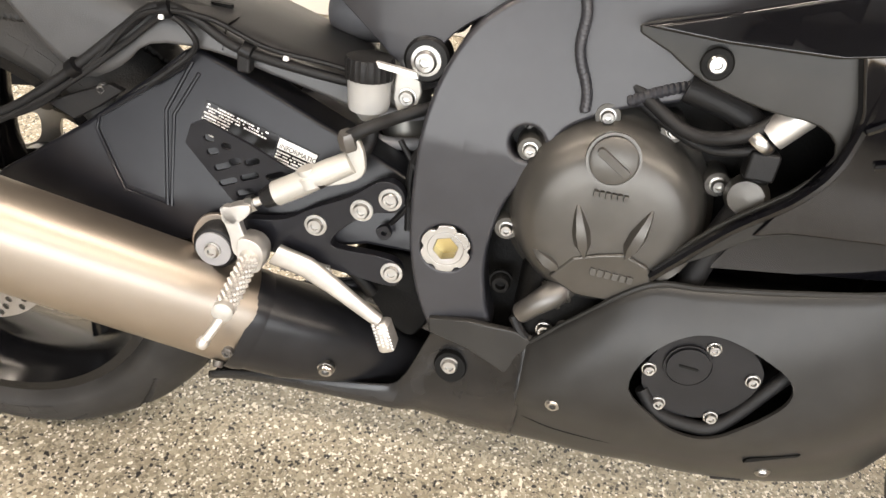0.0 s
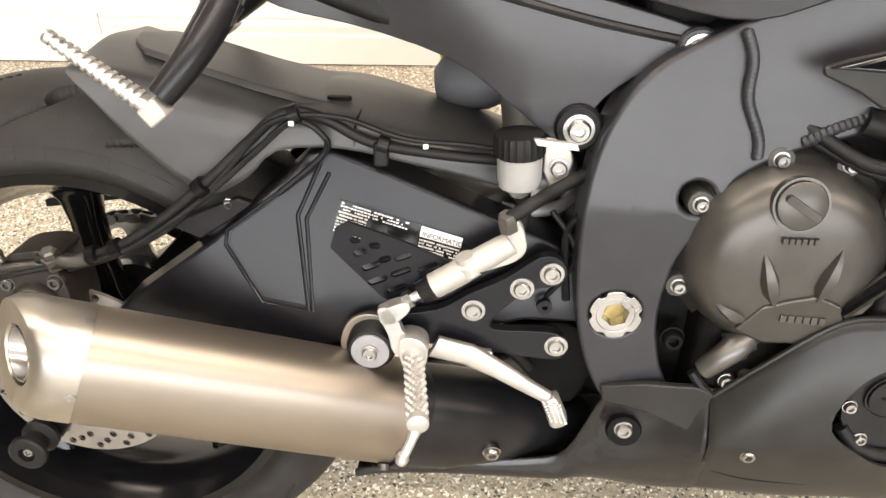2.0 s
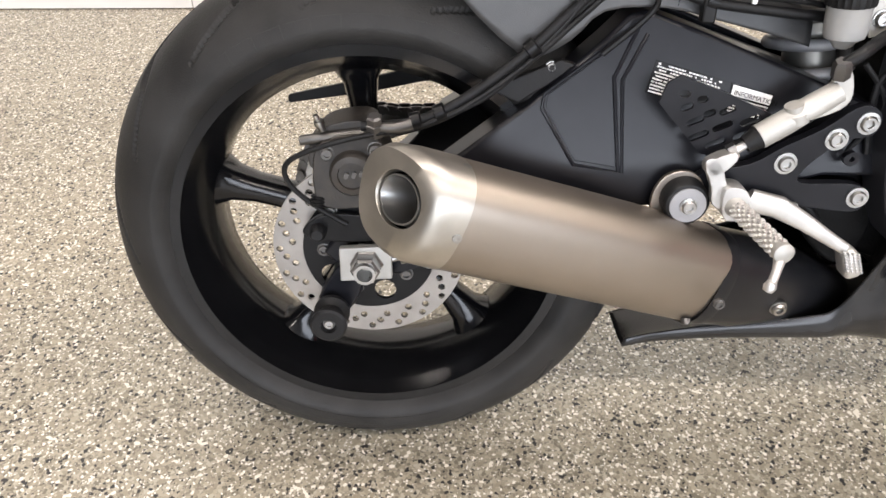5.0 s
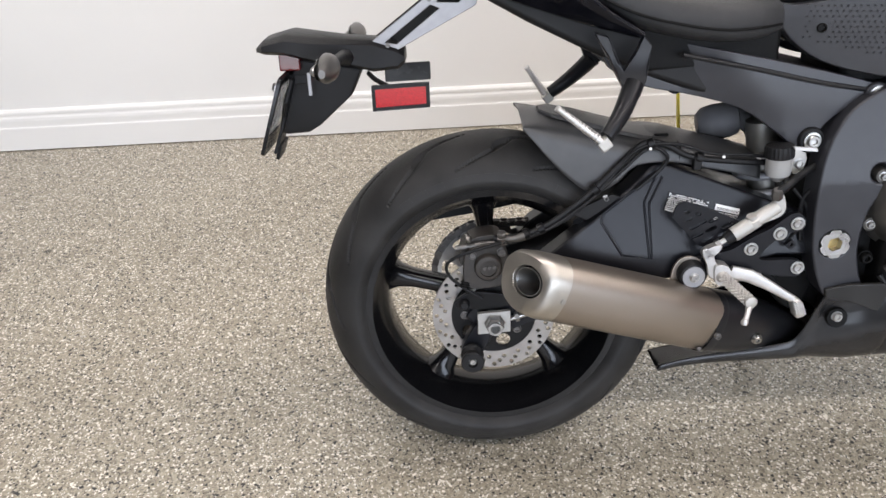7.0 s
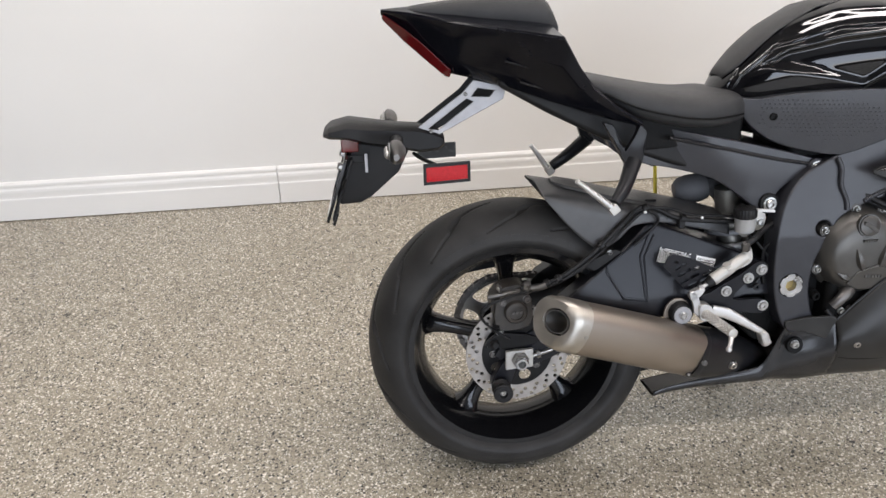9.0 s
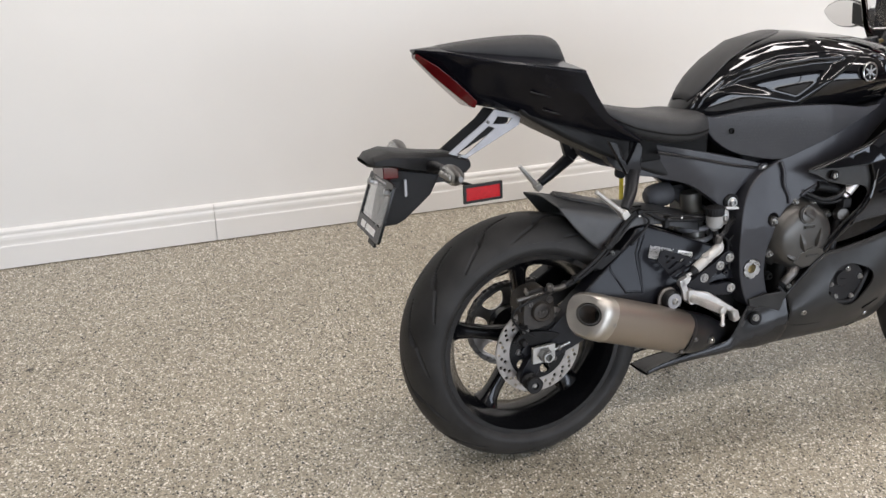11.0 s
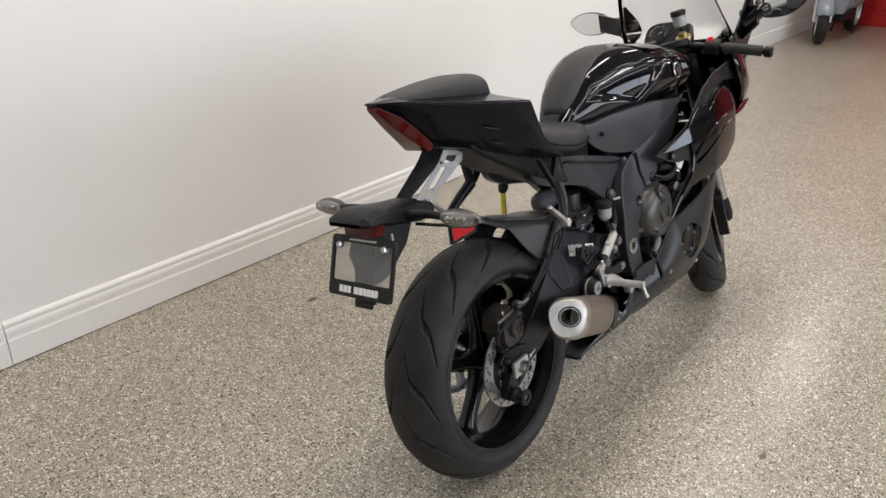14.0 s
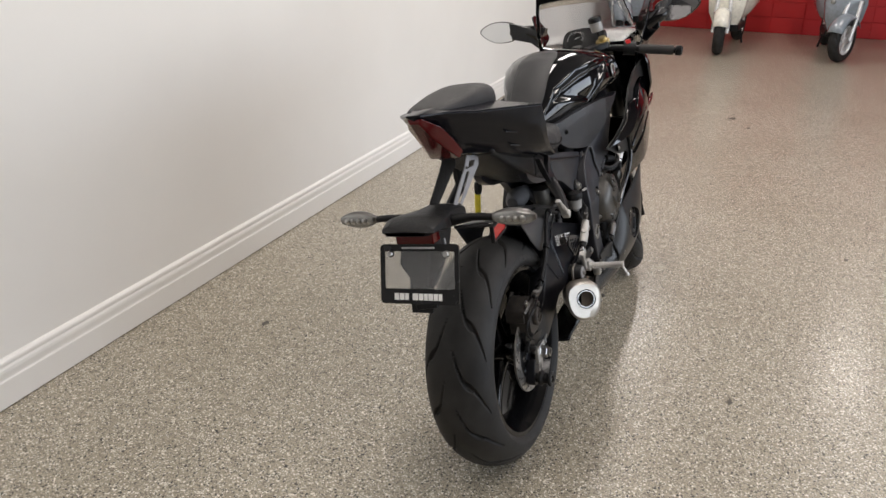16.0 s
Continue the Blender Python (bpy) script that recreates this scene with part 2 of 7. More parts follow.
def basis(axis):
    a = Vector(axis).normalized()
    h = Vector((0, 0, 1)) if abs(a.z) < 0.9 else Vector((1, 0, 0))
    u = h.cross(a).normalized()
    return a, u, a.cross(u)


def lathe(profile, center, axis, n=32, bm=None, phase=0.0):
    """profile: (radius, height along the axis)."""
    a, u, v = basis(axis)
    c = Vector(center)
    rings = [[c + a * h + (u * math.cos(t) + v * math.sin(t)) * max(r, 1e-5) for t in (phase + 2 * math.pi * i / n for i in range(n))] for r, h in profile]
    return loft(rings, True, True, bm)


def tube(path, r, n=10, res=6, bm=None, straight=False):
    pts = [Vector(p) for p in path] if straight else spline(path, res)
    k = len(pts)
    rs = [r] * k if isinstance(r, (int, float)) else [np.interp(i / (k - 1), np.linspace(0, 1, len(r)), r) for i in range(k)]
    rings, prev = [], None
    for i, p in enumerate(pts):
        t = (pts[min(i + 1, k - 1)] - pts[max(i - 1, 0)]).normalized()
        if prev is None:
            _, u, _ = basis(t)
        else:
            u = (prev - t * prev.dot(t)).normalized()
        prev = u
        v = t.cross(u)
        rings.append([p + (u * math.cos(2 * math.pi * j / n) + v * math.sin(2 * math.pi * j / n)) * rs[i] for j in range(n)])
    return loft(rings, True, True, bm)


def plate(outline, y0, y1, holes=(), warp=None, bm=None):
    """A flat shape in x, z with thickness from y0 to y1, with holes right through."""
    tmp = bmesh.new()
    edges = []
    for loop in (outline, *holes):
        vs = [tmp.verts.new((x, 0, z)) for x, z in loop]
        edges += [tmp.edges.new((vs[i], vs[(i + 1) % len(vs)])) for i in range(len(vs))]
    bmesh.ops.triangle_fill(tmp, use_beauty=True, use_dissolve=False, edges=edges)
    if warp:
        for _ in range(3):
            long = [e for e in tmp.edges if len(e.link_faces) == 2 and e.calc_length() > 0.03]
            if not long:
                break
            bmesh.ops.subdivide_edges(tmp, edges=long, cuts=1)
            bmesh.ops.triangulate(tmp, faces=tmp.faces)
            bmesh.ops.beautify_fill(tmp, faces=tmp.faces, edges=[e for e in tmp.edges if len(e.link_faces) == 2])
    tmp.verts.index_update()
    bm = bm or bmesh.new()
    A = [bm.verts.new((v.co.x, y0, v.co.z)) for v in tmp.verts]
    B = [bm.verts.new((v.co.x, y1, v.co.z)) for v in tmp.verts]
    for f in tmp.faces:
        idx = [v.index for v in f.verts]
        bm.faces.new([A[i] for i in idx])
        bm.faces.new([B[i] for i in idx][::-1])
    for e in tmp.edges:
        if len(e.link_faces) == 1:
            i, j = (v.index for v in e.verts)
            bm.faces.new((A[i], A[j], B[j], B[i]))
    tmp.free()
    if warp:
        for v in bm.verts:
            v.co = Vector(warp(v.co))
    return bm


def circle(cx, cz, r, n=20, a0=0.0):
    return [(cx + r * math.cos(a0 + 2 * math.pi * i / n), cz + r * math.sin(a0 + 2 * math.pi * i / n)) for i in range(n)]


def slot(cx, cz, length, r, turn, n=6):
    out = []
    for s, base in ((1, -math.pi / 2), (-1, math.pi / 2)):
        for i in range(n + 1):
            a = base + math.pi * i / n
            x, z = s * length / 2 + r * math.cos(a), r * math.sin(a)
            out.append((cx + x * math.cos(turn) - z * math.sin(turn), cz + x * math.sin(turn) + z * math.cos(turn)))
    return out


def block(x0, x1, y0, y1, z0, z1, bm=None):
    bm = bm or bmesh.new()
    v = [bm.verts.new((x, y, z)) for x in (x0, x1) for y in (y0, y1) for z in (z0, z1)]
    for f in ((0, 1, 3, 2), (4, 6, 7, 5), (0, 4, 5, 1), (2, 3, 7, 6), (0, 2, 6, 4), (1, 5, 7, 3)):
        bm.faces.new([v[i] for i in f])
    return bm


def bolt(parent, c, axis, r=0.008, h=0.006, washer=0.0, mat=None, name="bolt"):
    """A button-head bolt with a socket in its head."""
    w = washer or r * 1.15
    bm = lathe([(0, -0.004), (w, -0.004), (w, 0.001), (r, 0.0012), (r, h * 0.6), (r * 0.82, h), (r * 0.5, h), (r * 0.48, h * 0.35), (0, h * 0.3)], c, axis, 20)
    return part(name, bm, mat or STEEL, parent, angle=30)


def mirrored(bm):
    for v in bm.verts:
        v.co.y = -v.co.y
    return bm


# ---- room ----


def quad_slab(corners, thick, name, mat, label, cat, up=None):
    """A slab with the given four corners as its visible face, and thickness behind it."""
    bm = bmesh.new()
    A = [bm.verts.new(c) for c in corners]
    n = (Vector(corners[1]) - Vector(corners[0])).cross(Vector(corners[2]) - Vector(corners[0])).normalized() * -thick
    B = [bm.verts.new(Vector(c) + n) for c in corners]
    bm.faces.new(A)
    bm.faces.new(B[::-1])
    for i in range(4):
        j = (i + 1) % 4
        bm.faces.new((A[j], A[i], B[i], B[j]))
    ob = link_mesh(name, bm, mat, smooth=False)
    return tagged(ob, label, cat, kind="structure")


U0, U1, V1 = -4.5, 9.6, 6.4
quad_slab([room(U0, V1), room(U1, V1), room(U1, 0), room(U0, 0)], 0.15, "floor", FLOOR, "beige epoxy floor with black and white flakes", "floor")
quad_slab([room(U0, 0, CEIL), room(U1, 0, CEIL), room(U1, V1, CEIL), room(U0, V1, CEIL)], 0.15, "ceiling", CEILPAINT, "unseen ceiling, toned grey to dim reflections, with tube lights", "ceiling")
quad_slab([room(U0, 0), room(U1, 0), room(U1, 0, CEIL), room(U0, 0, CEIL)], 0.12, "wall_north", WALLPAINT, "plain white painted wall behind the motorcycle", "wall")
quad_slab([room(U0, V1), room(U0, 0), room(U0, 0, CEIL), room(U0, V1, CEIL)], 0.12, "wall_west", GREYWALL, "unseen end wall, dark grey to dim reflections", "wall")
for a0, a1, b0, b1 in ((U0, WIN_U0, 0, CEIL), (WIN_U1, U1, 0, CEIL), (WIN_U0, WIN_U1, 0, WIN_Z0), (WIN_U0, WIN_U1, WIN_Z1, CEIL)):
    quad_slab([room(a1, V1, b0), room(a0, V1, b0), room(a0, V1, b1), room(a1, V1, b1)], 0.12, "wall_south", GREYWALL, "unseen wall with a wide shop window, dark grey to dim reflections", "wall")
win = tagged(new("window_1"), "wide shop window with black mullions", "window", kind="structure")
for k in range(5):
    u = WIN_U0 + (WIN_U1 - WIN_U0) * k / 4
    bm = bmesh.new()
    loft([[room(u - 0.03, V1 - 0.03, z), room(u + 0.03, V1 - 0.03, z), room(u + 0.03, V1 - 0.005, z), room(u - 0.03, V1 - 0.005, z)] for z in (WIN_Z0, WIN_Z1)], bm=bm)
    part("mullion", bm, BLACK, win, smooth=False)
east = quad_slab([room(U1, 0), room(U1, V1), room(U1, V1, CEIL), room(U1, 0, CEIL)], 0.12, "wall_east", REDWALL, "glossy red painted block wall behind the scooters", "wall")
bw, bh = V1 / 16, CEIL / 16.5
block_me = None
for row in range(16):
    for col in range(16):
        if block_me is None:
            bm = bmesh.new()
            o = room(0, 0, 0)
            loft([[room(-t, v, z) - o for v, z in ((g, g), (bw - g, g), (bw - g, bh - g), (g, bh - g))] for t, g in ((0.002, 0.003), (0.006, 0.003), (0.009, 0.007))], bm=bm)
            ob = part("wall_block", bm, REDWALL, east, smooth=False)
            block_me = ob.data
        else:
            ob = new("wall_block", block_me)
            ob.parent = east
        ob.location = room(U1, bw * col, bh * row) - Vector((0, 0, 0))



def baseboard(u0, u1):
    prof = [(0.0, 0.004), (0.018, 0.004), (0.018, 0.086), (0.0172, 0.0895), (0.0154, 0.0915), (0.0148, 0.098), (0.0152, 0.106), (0.0158, 0.115), (0.0148, 0.124), (0.0122, 0.1300), (0.0115, 0.1340), (0.0130, 0.139), (0.0122, 0.147), (0.0070, 0.1535), (0.0, 0.1555)]
    bm = loft([[room(u, v, z) for v, z in prof] for u in (u0, u1)])
    return tagged(link_mesh("baseboard", bm, TRIMPAINT, smooth=False), "tall white moulded baseboard along the wall", "baseboard", kind="structure")


JOINT = -0.66
baseboard(U0, JOINT - 0.0015)
baseboard(JOINT + 0.0015, U1)


def ceiling_light(u, v):
    root = tagged(new("ceiling_light"), "long tube light in a grey housing on the ceiling", "ceiling light", "tube lights")
    root.matrix_world = Matrix.Translation(room(u, v, CEIL)) @ Matrix.Rotation(WALL_TURN, 4, 'Z')
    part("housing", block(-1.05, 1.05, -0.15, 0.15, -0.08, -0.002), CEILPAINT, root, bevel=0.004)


for lu, lv in LAMPS:
    ceiling_light(lu, lv)

# ---- motorcycle ----
LEANED = radians(11.0)
bike = tagged(new("motorcycle"), "black sport motorcycle leaning on its side stand", "motorcycle")
bike.matrix_world = Matrix.Translation((0, 0.009, 0.003)) @ Matrix.Rotation(-LEANED, 4, 'X')
Y = Vector((0, 1, 0))
R = Vector((0, -1, 0))


def tyre(cx, cz, R0, half, crown, bead_r, rows=132, cols=1500, tread=True):
    """A sport tyre with slanted rain grooves pressed into the crown."""
    prof = []
    for i in range(rows + 1):
        s = -1 + 2 * i / rows
        a = abs(s)
        if a < 0.72:
            t = a / 0.72 * radians(84)
            y, r = half * math.sin(t), R0 - crown + crown * math.cos(t)
        else:
            t = (a - 0.72) / 0.28
            y = half * math.sin(radians(84)) * (1 - 0.16 * t ** 1.6) + half * 0.012 * math.sin(t * math.pi)
            r0 = R0 - crown + crown * math.cos(radians(84))
            r = r0 + (bead_r - r0) * t
        prof.append((math.copysign(y, s), r, s))
    Yp, Rp, Sp = (np.array(v) for v in zip(*prof))
    th = np.linspace(0, 2 * np.pi, cols, endpoint=False)
    T, S = np.meshgrid(th, Sp, indexing='ij')
    depth = np.zeros_like(T)
    if tread:
        for side in (1, -1):
            for off, s0, s1, skew, wid, bend in ((0.0, 0.05, 0.36, 0.34, 0.0062, 0.10), (0.5, 0.18, 0.56, 0.36, 0.0054, -0.06)):
                k = 13
                u = np.clip((side * S - s0) / (s1 - s0), 0, 1)
                inside = (side * S > s0) & (side * S < s1)
                centre = skew * u + bend * np.sin(u * np.pi)
                ph = (T - (off + (0.5 if side < 0 else 0)) * 2 * np.pi / k - centre) % (2 * np.pi / k)
                ph = np.minimum(ph, 2 * np.pi / k - ph) * R0
                w = wid * np.sin(np.clip(u, 0, 1) * np.pi) ** 0.5 + 1e-6
                d = np.clip(1.35 - ph / w, 0, 1) * inside
                depth = np.maximum(depth, np.minimum(d * 2, 1) * 0.0095)
    Rg = Rp[None, :] - depth * np.clip(1.2 - np.abs(S), 0, 1)
    X = cx + Rg * np.cos(T)
    Z = cz + Rg * np.sin(T)
    Yg = np.broadcast_to(Yp[None, :], X.shape) - np.sign(S) * depth * 0.4
    co = np.stack([X, Yg, Z], -1).reshape(-1, 3)
    n = rows + 1
    i, j = np.meshgrid(np.arange(cols), np.arange(rows), indexing='ij')
    i2 = (i + 1) % cols
    faces = np.stack([i * n + j, i2 * n + j, i2 * n + j + 1, i * n + j + 1], -1).reshape(-1, 4)
    me = bpy.data.meshes.new("tyre")
    me.from_pydata(co.tolist(), [], faces.tolist())
    me.polygons.foreach_set("use_smooth", [True] * len(me.polygons))
    me.materials.append(RUBBER)
    return new("tyre", me)


def rim_ring(cx, cz, lip_r, half, drop):
    prof = [(lip_r - 0.012, -half), (lip_r, -half), (lip_r + 0.003, -half + 0.004), (lip_r - 0.006, -half + 0.012), (lip_r - 0.012, -half + 0.03), (drop + 0.008, -half + 0.05), (drop + 0.008, half - 0.05),
            (lip_r - 0.012, half - 0.03), (lip_r, half - 0.006), (lip_r, half), (lip_r - 0.012, half), (lip_r - 0.02, half - 0.016), (drop - 0.002, half - 0.045), (drop - 0.004, 0), (drop - 0.002, -half + 0.045), (lip_r - 0.02, -half + 0.016), (lip_r - 0.012, -half)]
    a, u, v = Vector((0, 1, 0)), Vector((1, 0, 0)), Vector((0, 0, 1))
    n = 120
    bm = bmesh.new()
    rings = [[Vector((cx, h, cz)) + (u * math.cos(t) + v * math.sin(t)) * r for t in (2 * math.pi * i / n for i in range(n))] for r, h in prof]
    return loft(rings, False, True, bm)


def spoke(cx, cz, ang, r0, r1, twist=0.0):
    d = Vector((math.cos(ang), 0, math.sin(ang)))
    e = Vector((-math.sin(ang), 0, math.cos(ang)))
    rings = []
    for t, w, dep, y in ((0.0, 0.030, 0.034, 0.0), (0.12, 0.021, 0.028, 0.0), (0.35, 0.0155, 0.022, 0.0), (0.7, 0.0165, 0.021, 0.0), (0.86, 0.021, 0.024, 0.0), (0.95, 0.030, 0.030, 0.0), (1.0, 0.040, 0.036, 0.0)):
        c = Vector((cx, y, cz)) + d * (r0 + (r1 - r0) * t)
        rings.append([c + e * (w * math.copysign(abs(math.cos(q)) ** 0.7, math.cos(q))) + Vector((0, 1, 0)) * (dep * math.copysign(abs(math.sin(q)) ** 0.7, math.sin(q))) for q in (2 * math.pi * i / 16 for i in range(16))])
    return loft(rings)


def brake_disc(cx, cz, y, r, r_in, rows, thick=0.005):
    holes = [circle(cx, cz, r_in, 48)]
    for k, (rr, n, ph) in enumerate(rows):
        holes += [circle(cx + rr * math.cos(2 * math.pi * (i + ph) / n), cz + rr * math.sin(2 * math.pi * (i + ph) / n), 0.0042, 8) for i in range(n)]
    return plate(circle(cx, cz, r, 72), y - thick / 2, y + thick / 2, holes)


def raised_letters(parent, cx, cz, half, R0, crown, r, a0, a1, n, h, mat):
    """Worn moulded marks round a sidewall, as plain low bars."""
    def side(rr):
        q = min(1.0, max(-0.2, (rr - R0 + crown) / crown))
        return -half * math.sqrt(1 - q * q) if q > 0.1 else -half * 0.9945
    bm = bmesh.new()
    for i in range(n):
        a = a0 + (a1 - a0) * (i + 0.5) / n
        da = (a1 - a0) / n * 0.38
        ring = []
        for rr, aa in [(r - h / 2, a - da + da * 0.5 * k) for k in range(5)] + [(r + h / 2, a + da - da * 0.5 * k) for k in range(5)]:
            ring.append((rr, aa))
        loft([[(cx + rr * math.cos(aa), side(rr) + off, cz + rr * math.sin(aa)) for rr, aa in ring] for off in (0.001, -0.0007)], bm=bm)
    return part("sidewall_marking", bm, mat, parent, smooth=False)


# rear wheel
RC = (0.0, 0.315)
rear_wheel = tyre(0.0, 0.315, 0.315, 0.092, 0.072, 0.229)
rear_wheel.name = "rear_tyre"
rear_wheel.parent = bike
rear_wheel["label"] = "worn black sport rear tyre with slanted grooves"
raised_letters(rear_wheel, 0, 0.315, 0.092, 0.315, 0.072, 0.257, radians(52), radians(128), 11, 0.013, RUBBER)
raised_letters(rear_wheel, 0, 0.315, 0.092, 0.315, 0.072, 0.257, radians(215), radians(290), 9, 0.013, RUBBER)
rear_rim = part("rear_rim", rim_ring(0, 0.315, 0.2315, 0.080, 0.196), RIM, bike, "gloss black cast alloy rim", angle=30)
for k in range(5):
    part("spoke", spoke(0, 0.315, radians(94 + 72 * k), 0.035, 0.198), RIM, rear_rim)
part("hub", lathe([(0, -0.075), (0.045, -0.075), (0.05, -0.06), (0.036, -0.035), (0.034, 0.035), (0.055, 0.06), (0.055, 0.085), (0, 0.085)], (0, 0, 0.315), Y, 40), RIM, rear_rim)
rear_disc = part("rear_brake_disc", brake_disc(0, 0.315, -0.092, 0.110, 0.076, [(0.103, 20, 0.0), (0.096, 20, 0.33), (0.088, 20, 0.66)]), DISC, bike, "drilled steel brake disc", bevel=0.0004, segs=1)
part("disc_carrier", plate(circle(0, 0.315, 0.078, 40), -0.094, -0.089, [circle(0, 0.315, 0.03, 24)] + [circle(0.055 * math.cos(2 * math.pi * i / 5), 0.315 + 0.055 * math.sin(2 * math.pi * i / 5), 0.013, 14) for i in range(5)]), BLACK, rear_disc)
for i in range(5):
    a = 2 * math.pi * (i + 0.5) / 5
    bolt(rear_disc, (0.052 * math.cos(a), -0.094, 0.315 + 0.052 * math.sin(a)), R, 0.007, 0.005, mat=CHAIN)

# sprocket and chain, left side
teeth = []
for i in range(90):
    rr = 0.112 if i % 2 else 0.105
    teeth.append((rr * math.cos(2 * math.pi * i / 90), 0.315 + rr * math.sin(2 * math.pi * i / 90)))
holes = [sm([(0.315 * 0 + q * math.cos(2 * math.pi * i / 6 + da), 0.315 + q * math.sin(2 * math.pi * i / 6 + da)) for q, da in ((0.062, -0.26), (0.062, 0.26), (0.094, 0.34), (0.094, 0), (0.094, -0.34))], 3) for i in range(6)]
part("rear_sprocket", plate(teeth, 0.086, 0.092, holes), STEEL, bike, "plain steel rear sprocket")


def chain_path():
    pts = []
    a0, a1 = radians(78), radians(282)
    for i in range(29):
        a = a0 + (a1 - a0) * i / 28
        pts.append(Vector((0.109 * math.cos(a), 0.089, 0.315 + 0.109 * math.sin(a))))
    f = Vector((0.62, 0.089, 0.44))
    low = Vector((0.61, 0.089, 0.40))
    top0, bot0 = pts[0], pts[-1]
    up = [f + (top0 - f) * i / 40 for i in range(40)]
    dn = [bot0 + (low - bot0) * i / 40 for i in range(1, 41)]
    return up + pts + dn


chain = tagged(new("drive_chain"))
chain.parent = bike
chain["label"] = "oily dark steel drive chain"
link_data = {}
cp = chain_path()
acc, nxt, k = 0.0, 0.0, 0
for a, b in zip(cp, cp[1:]):
    seg = (b - a).length
    while nxt < acc + seg:
        p = a + (b - a) * ((nxt - acc) / seg)
        t = (b - a).normalized()
        n = t.cross(Y).normalized()
        w = 0.0085 if k % 2 else 0.0055
        m = Matrix((t, Y, n)).transposed().to_4x4()
        m.translation = p
        if w not in link_data:
            bm = bmesh.new()
            for s in (-1, 1):
                ring = [Vector((0.0105 * math.cos(q), s * w, 0.0078 * math.sin(q) * (0.8 + 0.2 * abs(math.cos(q))))) for q in (2 * math.pi * i / 12 for i in range(12))]
                loft([[v - Y * 0.0012 for v in ring], [v + Y * 0.0012 for v in ring]], bm=bm)
            lathe([(0.0042, -0.011), (0.0042, 0.011)], (0.0079, 0, 0), Y, 8, bm)
            ob = part("chain_link", bm, CHAIN, chain, m=m)
            link_data[w] = ob.data
        else:
            ob = new("chain_link", link_data[w])
            ob.parent, ob.matrix_basis = chain, m
        nxt += 0.0159
        k += 1
    acc += seg
part("chain_guard", plate([(0.05, 0.455), (0.3, 0.49), (0.3, 0.53), (0.1, 0.487), (-0.12, 0.436), (-0.12, 0.425), (-0.02, 0.44)], 0.10, 0.108), PLASTIC, bike, "black plastic chain guard", bevel=0.003)

# swingarm
def swing_warp(s):
    def f(c):
        lean = 0.25 * max(0.0, c.z - 0.43)
        taper = 0.02 * max(0.0, min(1.0, (0.08 - c.x) / 0.12))
        return (c.x, s * (abs(c.y) - lean - taper), c.z)
    return f


swing_out = [(-0.035, 0.298), (-0.052, 0.315), (-0.035, 0.337), (0.03, 0.375), (0.081, 0.429), (0.171, 0.494), (0.245, 0.558), (0.268, 0.580), (0.285, 0.584), (0.347, 0.563), (0.429, 0.532), (0.50, 0.505), (0.575, 0.475), (0.585, 0.445), (0.56, 0.425), (0.48, 0.425), (0.414, 0.405), (0.311, 0.388), (0.209, 0.385), (0.10, 0.325), (0.03, 0.293)]
for s in (-1, 1):
    ob = part("swingarm", plate(swing_out, s * 0.075, s * 0.122, warp=swing_warp(s)), SWING, bike, "satin black swingarm with a tall triangular brace" if s < 0 else "", bevel=0.008, segs=3)
    if s < 0:
        swingarm = ob
bm = loft([[(x, y, z) for y, z in ((-0.075, z0), (0.075, z0), (0.075, z1), (-0.075, z1))] for x, z0, z1 in ((0.36, 0.40, 0.535), (0.40, 0.41, 0.535), (0.5, 0.42, 0.5), (0.575, 0.43, 0.475))])
part("swingarm_bridge", bm, SWING, swingarm, bevel=0.01)
panel = [(0.279, 0.572), (0.186, 0.504), (0.184, 0.490), (0.219, 0.434), (0.266, 0.427), (0.256, 0.521)]


def swing_face(x, z, lift=0.0):
    return (x, -(0.122 - 0.25 * max(0.0, z - 0.43) + lift), z)


bm = tube([swing_face(x, z, 0.0005) for x, z in panel + panel[:1]], 0.0022, 8, straight=True)
part("embossed_edge", bm, SWING, swingarm)
bm = tube([swing_face(x + 0.006, z - 0.004, 0.0) for x, z in [(0.264, 0.43), (0.2585, 0.522), (0.281, 0.566)]], 0.0022, 8, straight=True)
part("embossed_edge", bm, SWING, swingarm)
inner = [(0.5 * (x - 0.232) * 1.86 + 0.232, 0.5 * (z - 0.494) * 1.86 + 0.494) for x, z in panel]
bm = plate(inner, -0.1228, -0.119, warp=swing_warp(-1))
part("recessed_panel", bm, SWING, swingarm, bevel=0.001, segs=1)


def label_bars(parent, corners, rows, y_of, mat, seed, fill=0.75, name="printed_text"):
    """Unreadable print as plain bars over a four-cornered patch (x, z)."""
    rnd = random.Random(seed)
    a, b, c, d = (Vector((x, z, 0)) for x, z in corners)
    bm = bmesh.new()
    for r in range(rows):
        v0, v1 = (r + 0.2) / rows, (r + 0.75) / rows
        u = 0.02
        while u < 0.95:
            w = rnd.uniform(0.015, 0.05)
            if rnd.random() < fill:
                q = []
                for uu, vv in ((u, v0), (min(u + w, 0.98), v0), (min(u + w, 0.98), v1), (u, v1)):
                    p = (a * (1 - uu) + b * uu) * (1 - vv) + (d * (1 - uu) + c * uu) * vv
                    q.append(bm.verts.new(y_of(p.x, p.y)))
                bm.faces.new(q)
            u += w + 0.012
    ob = part(name, bm, mat, parent, smooth=False)
    ob["kind"] = "stuff"
    return ob


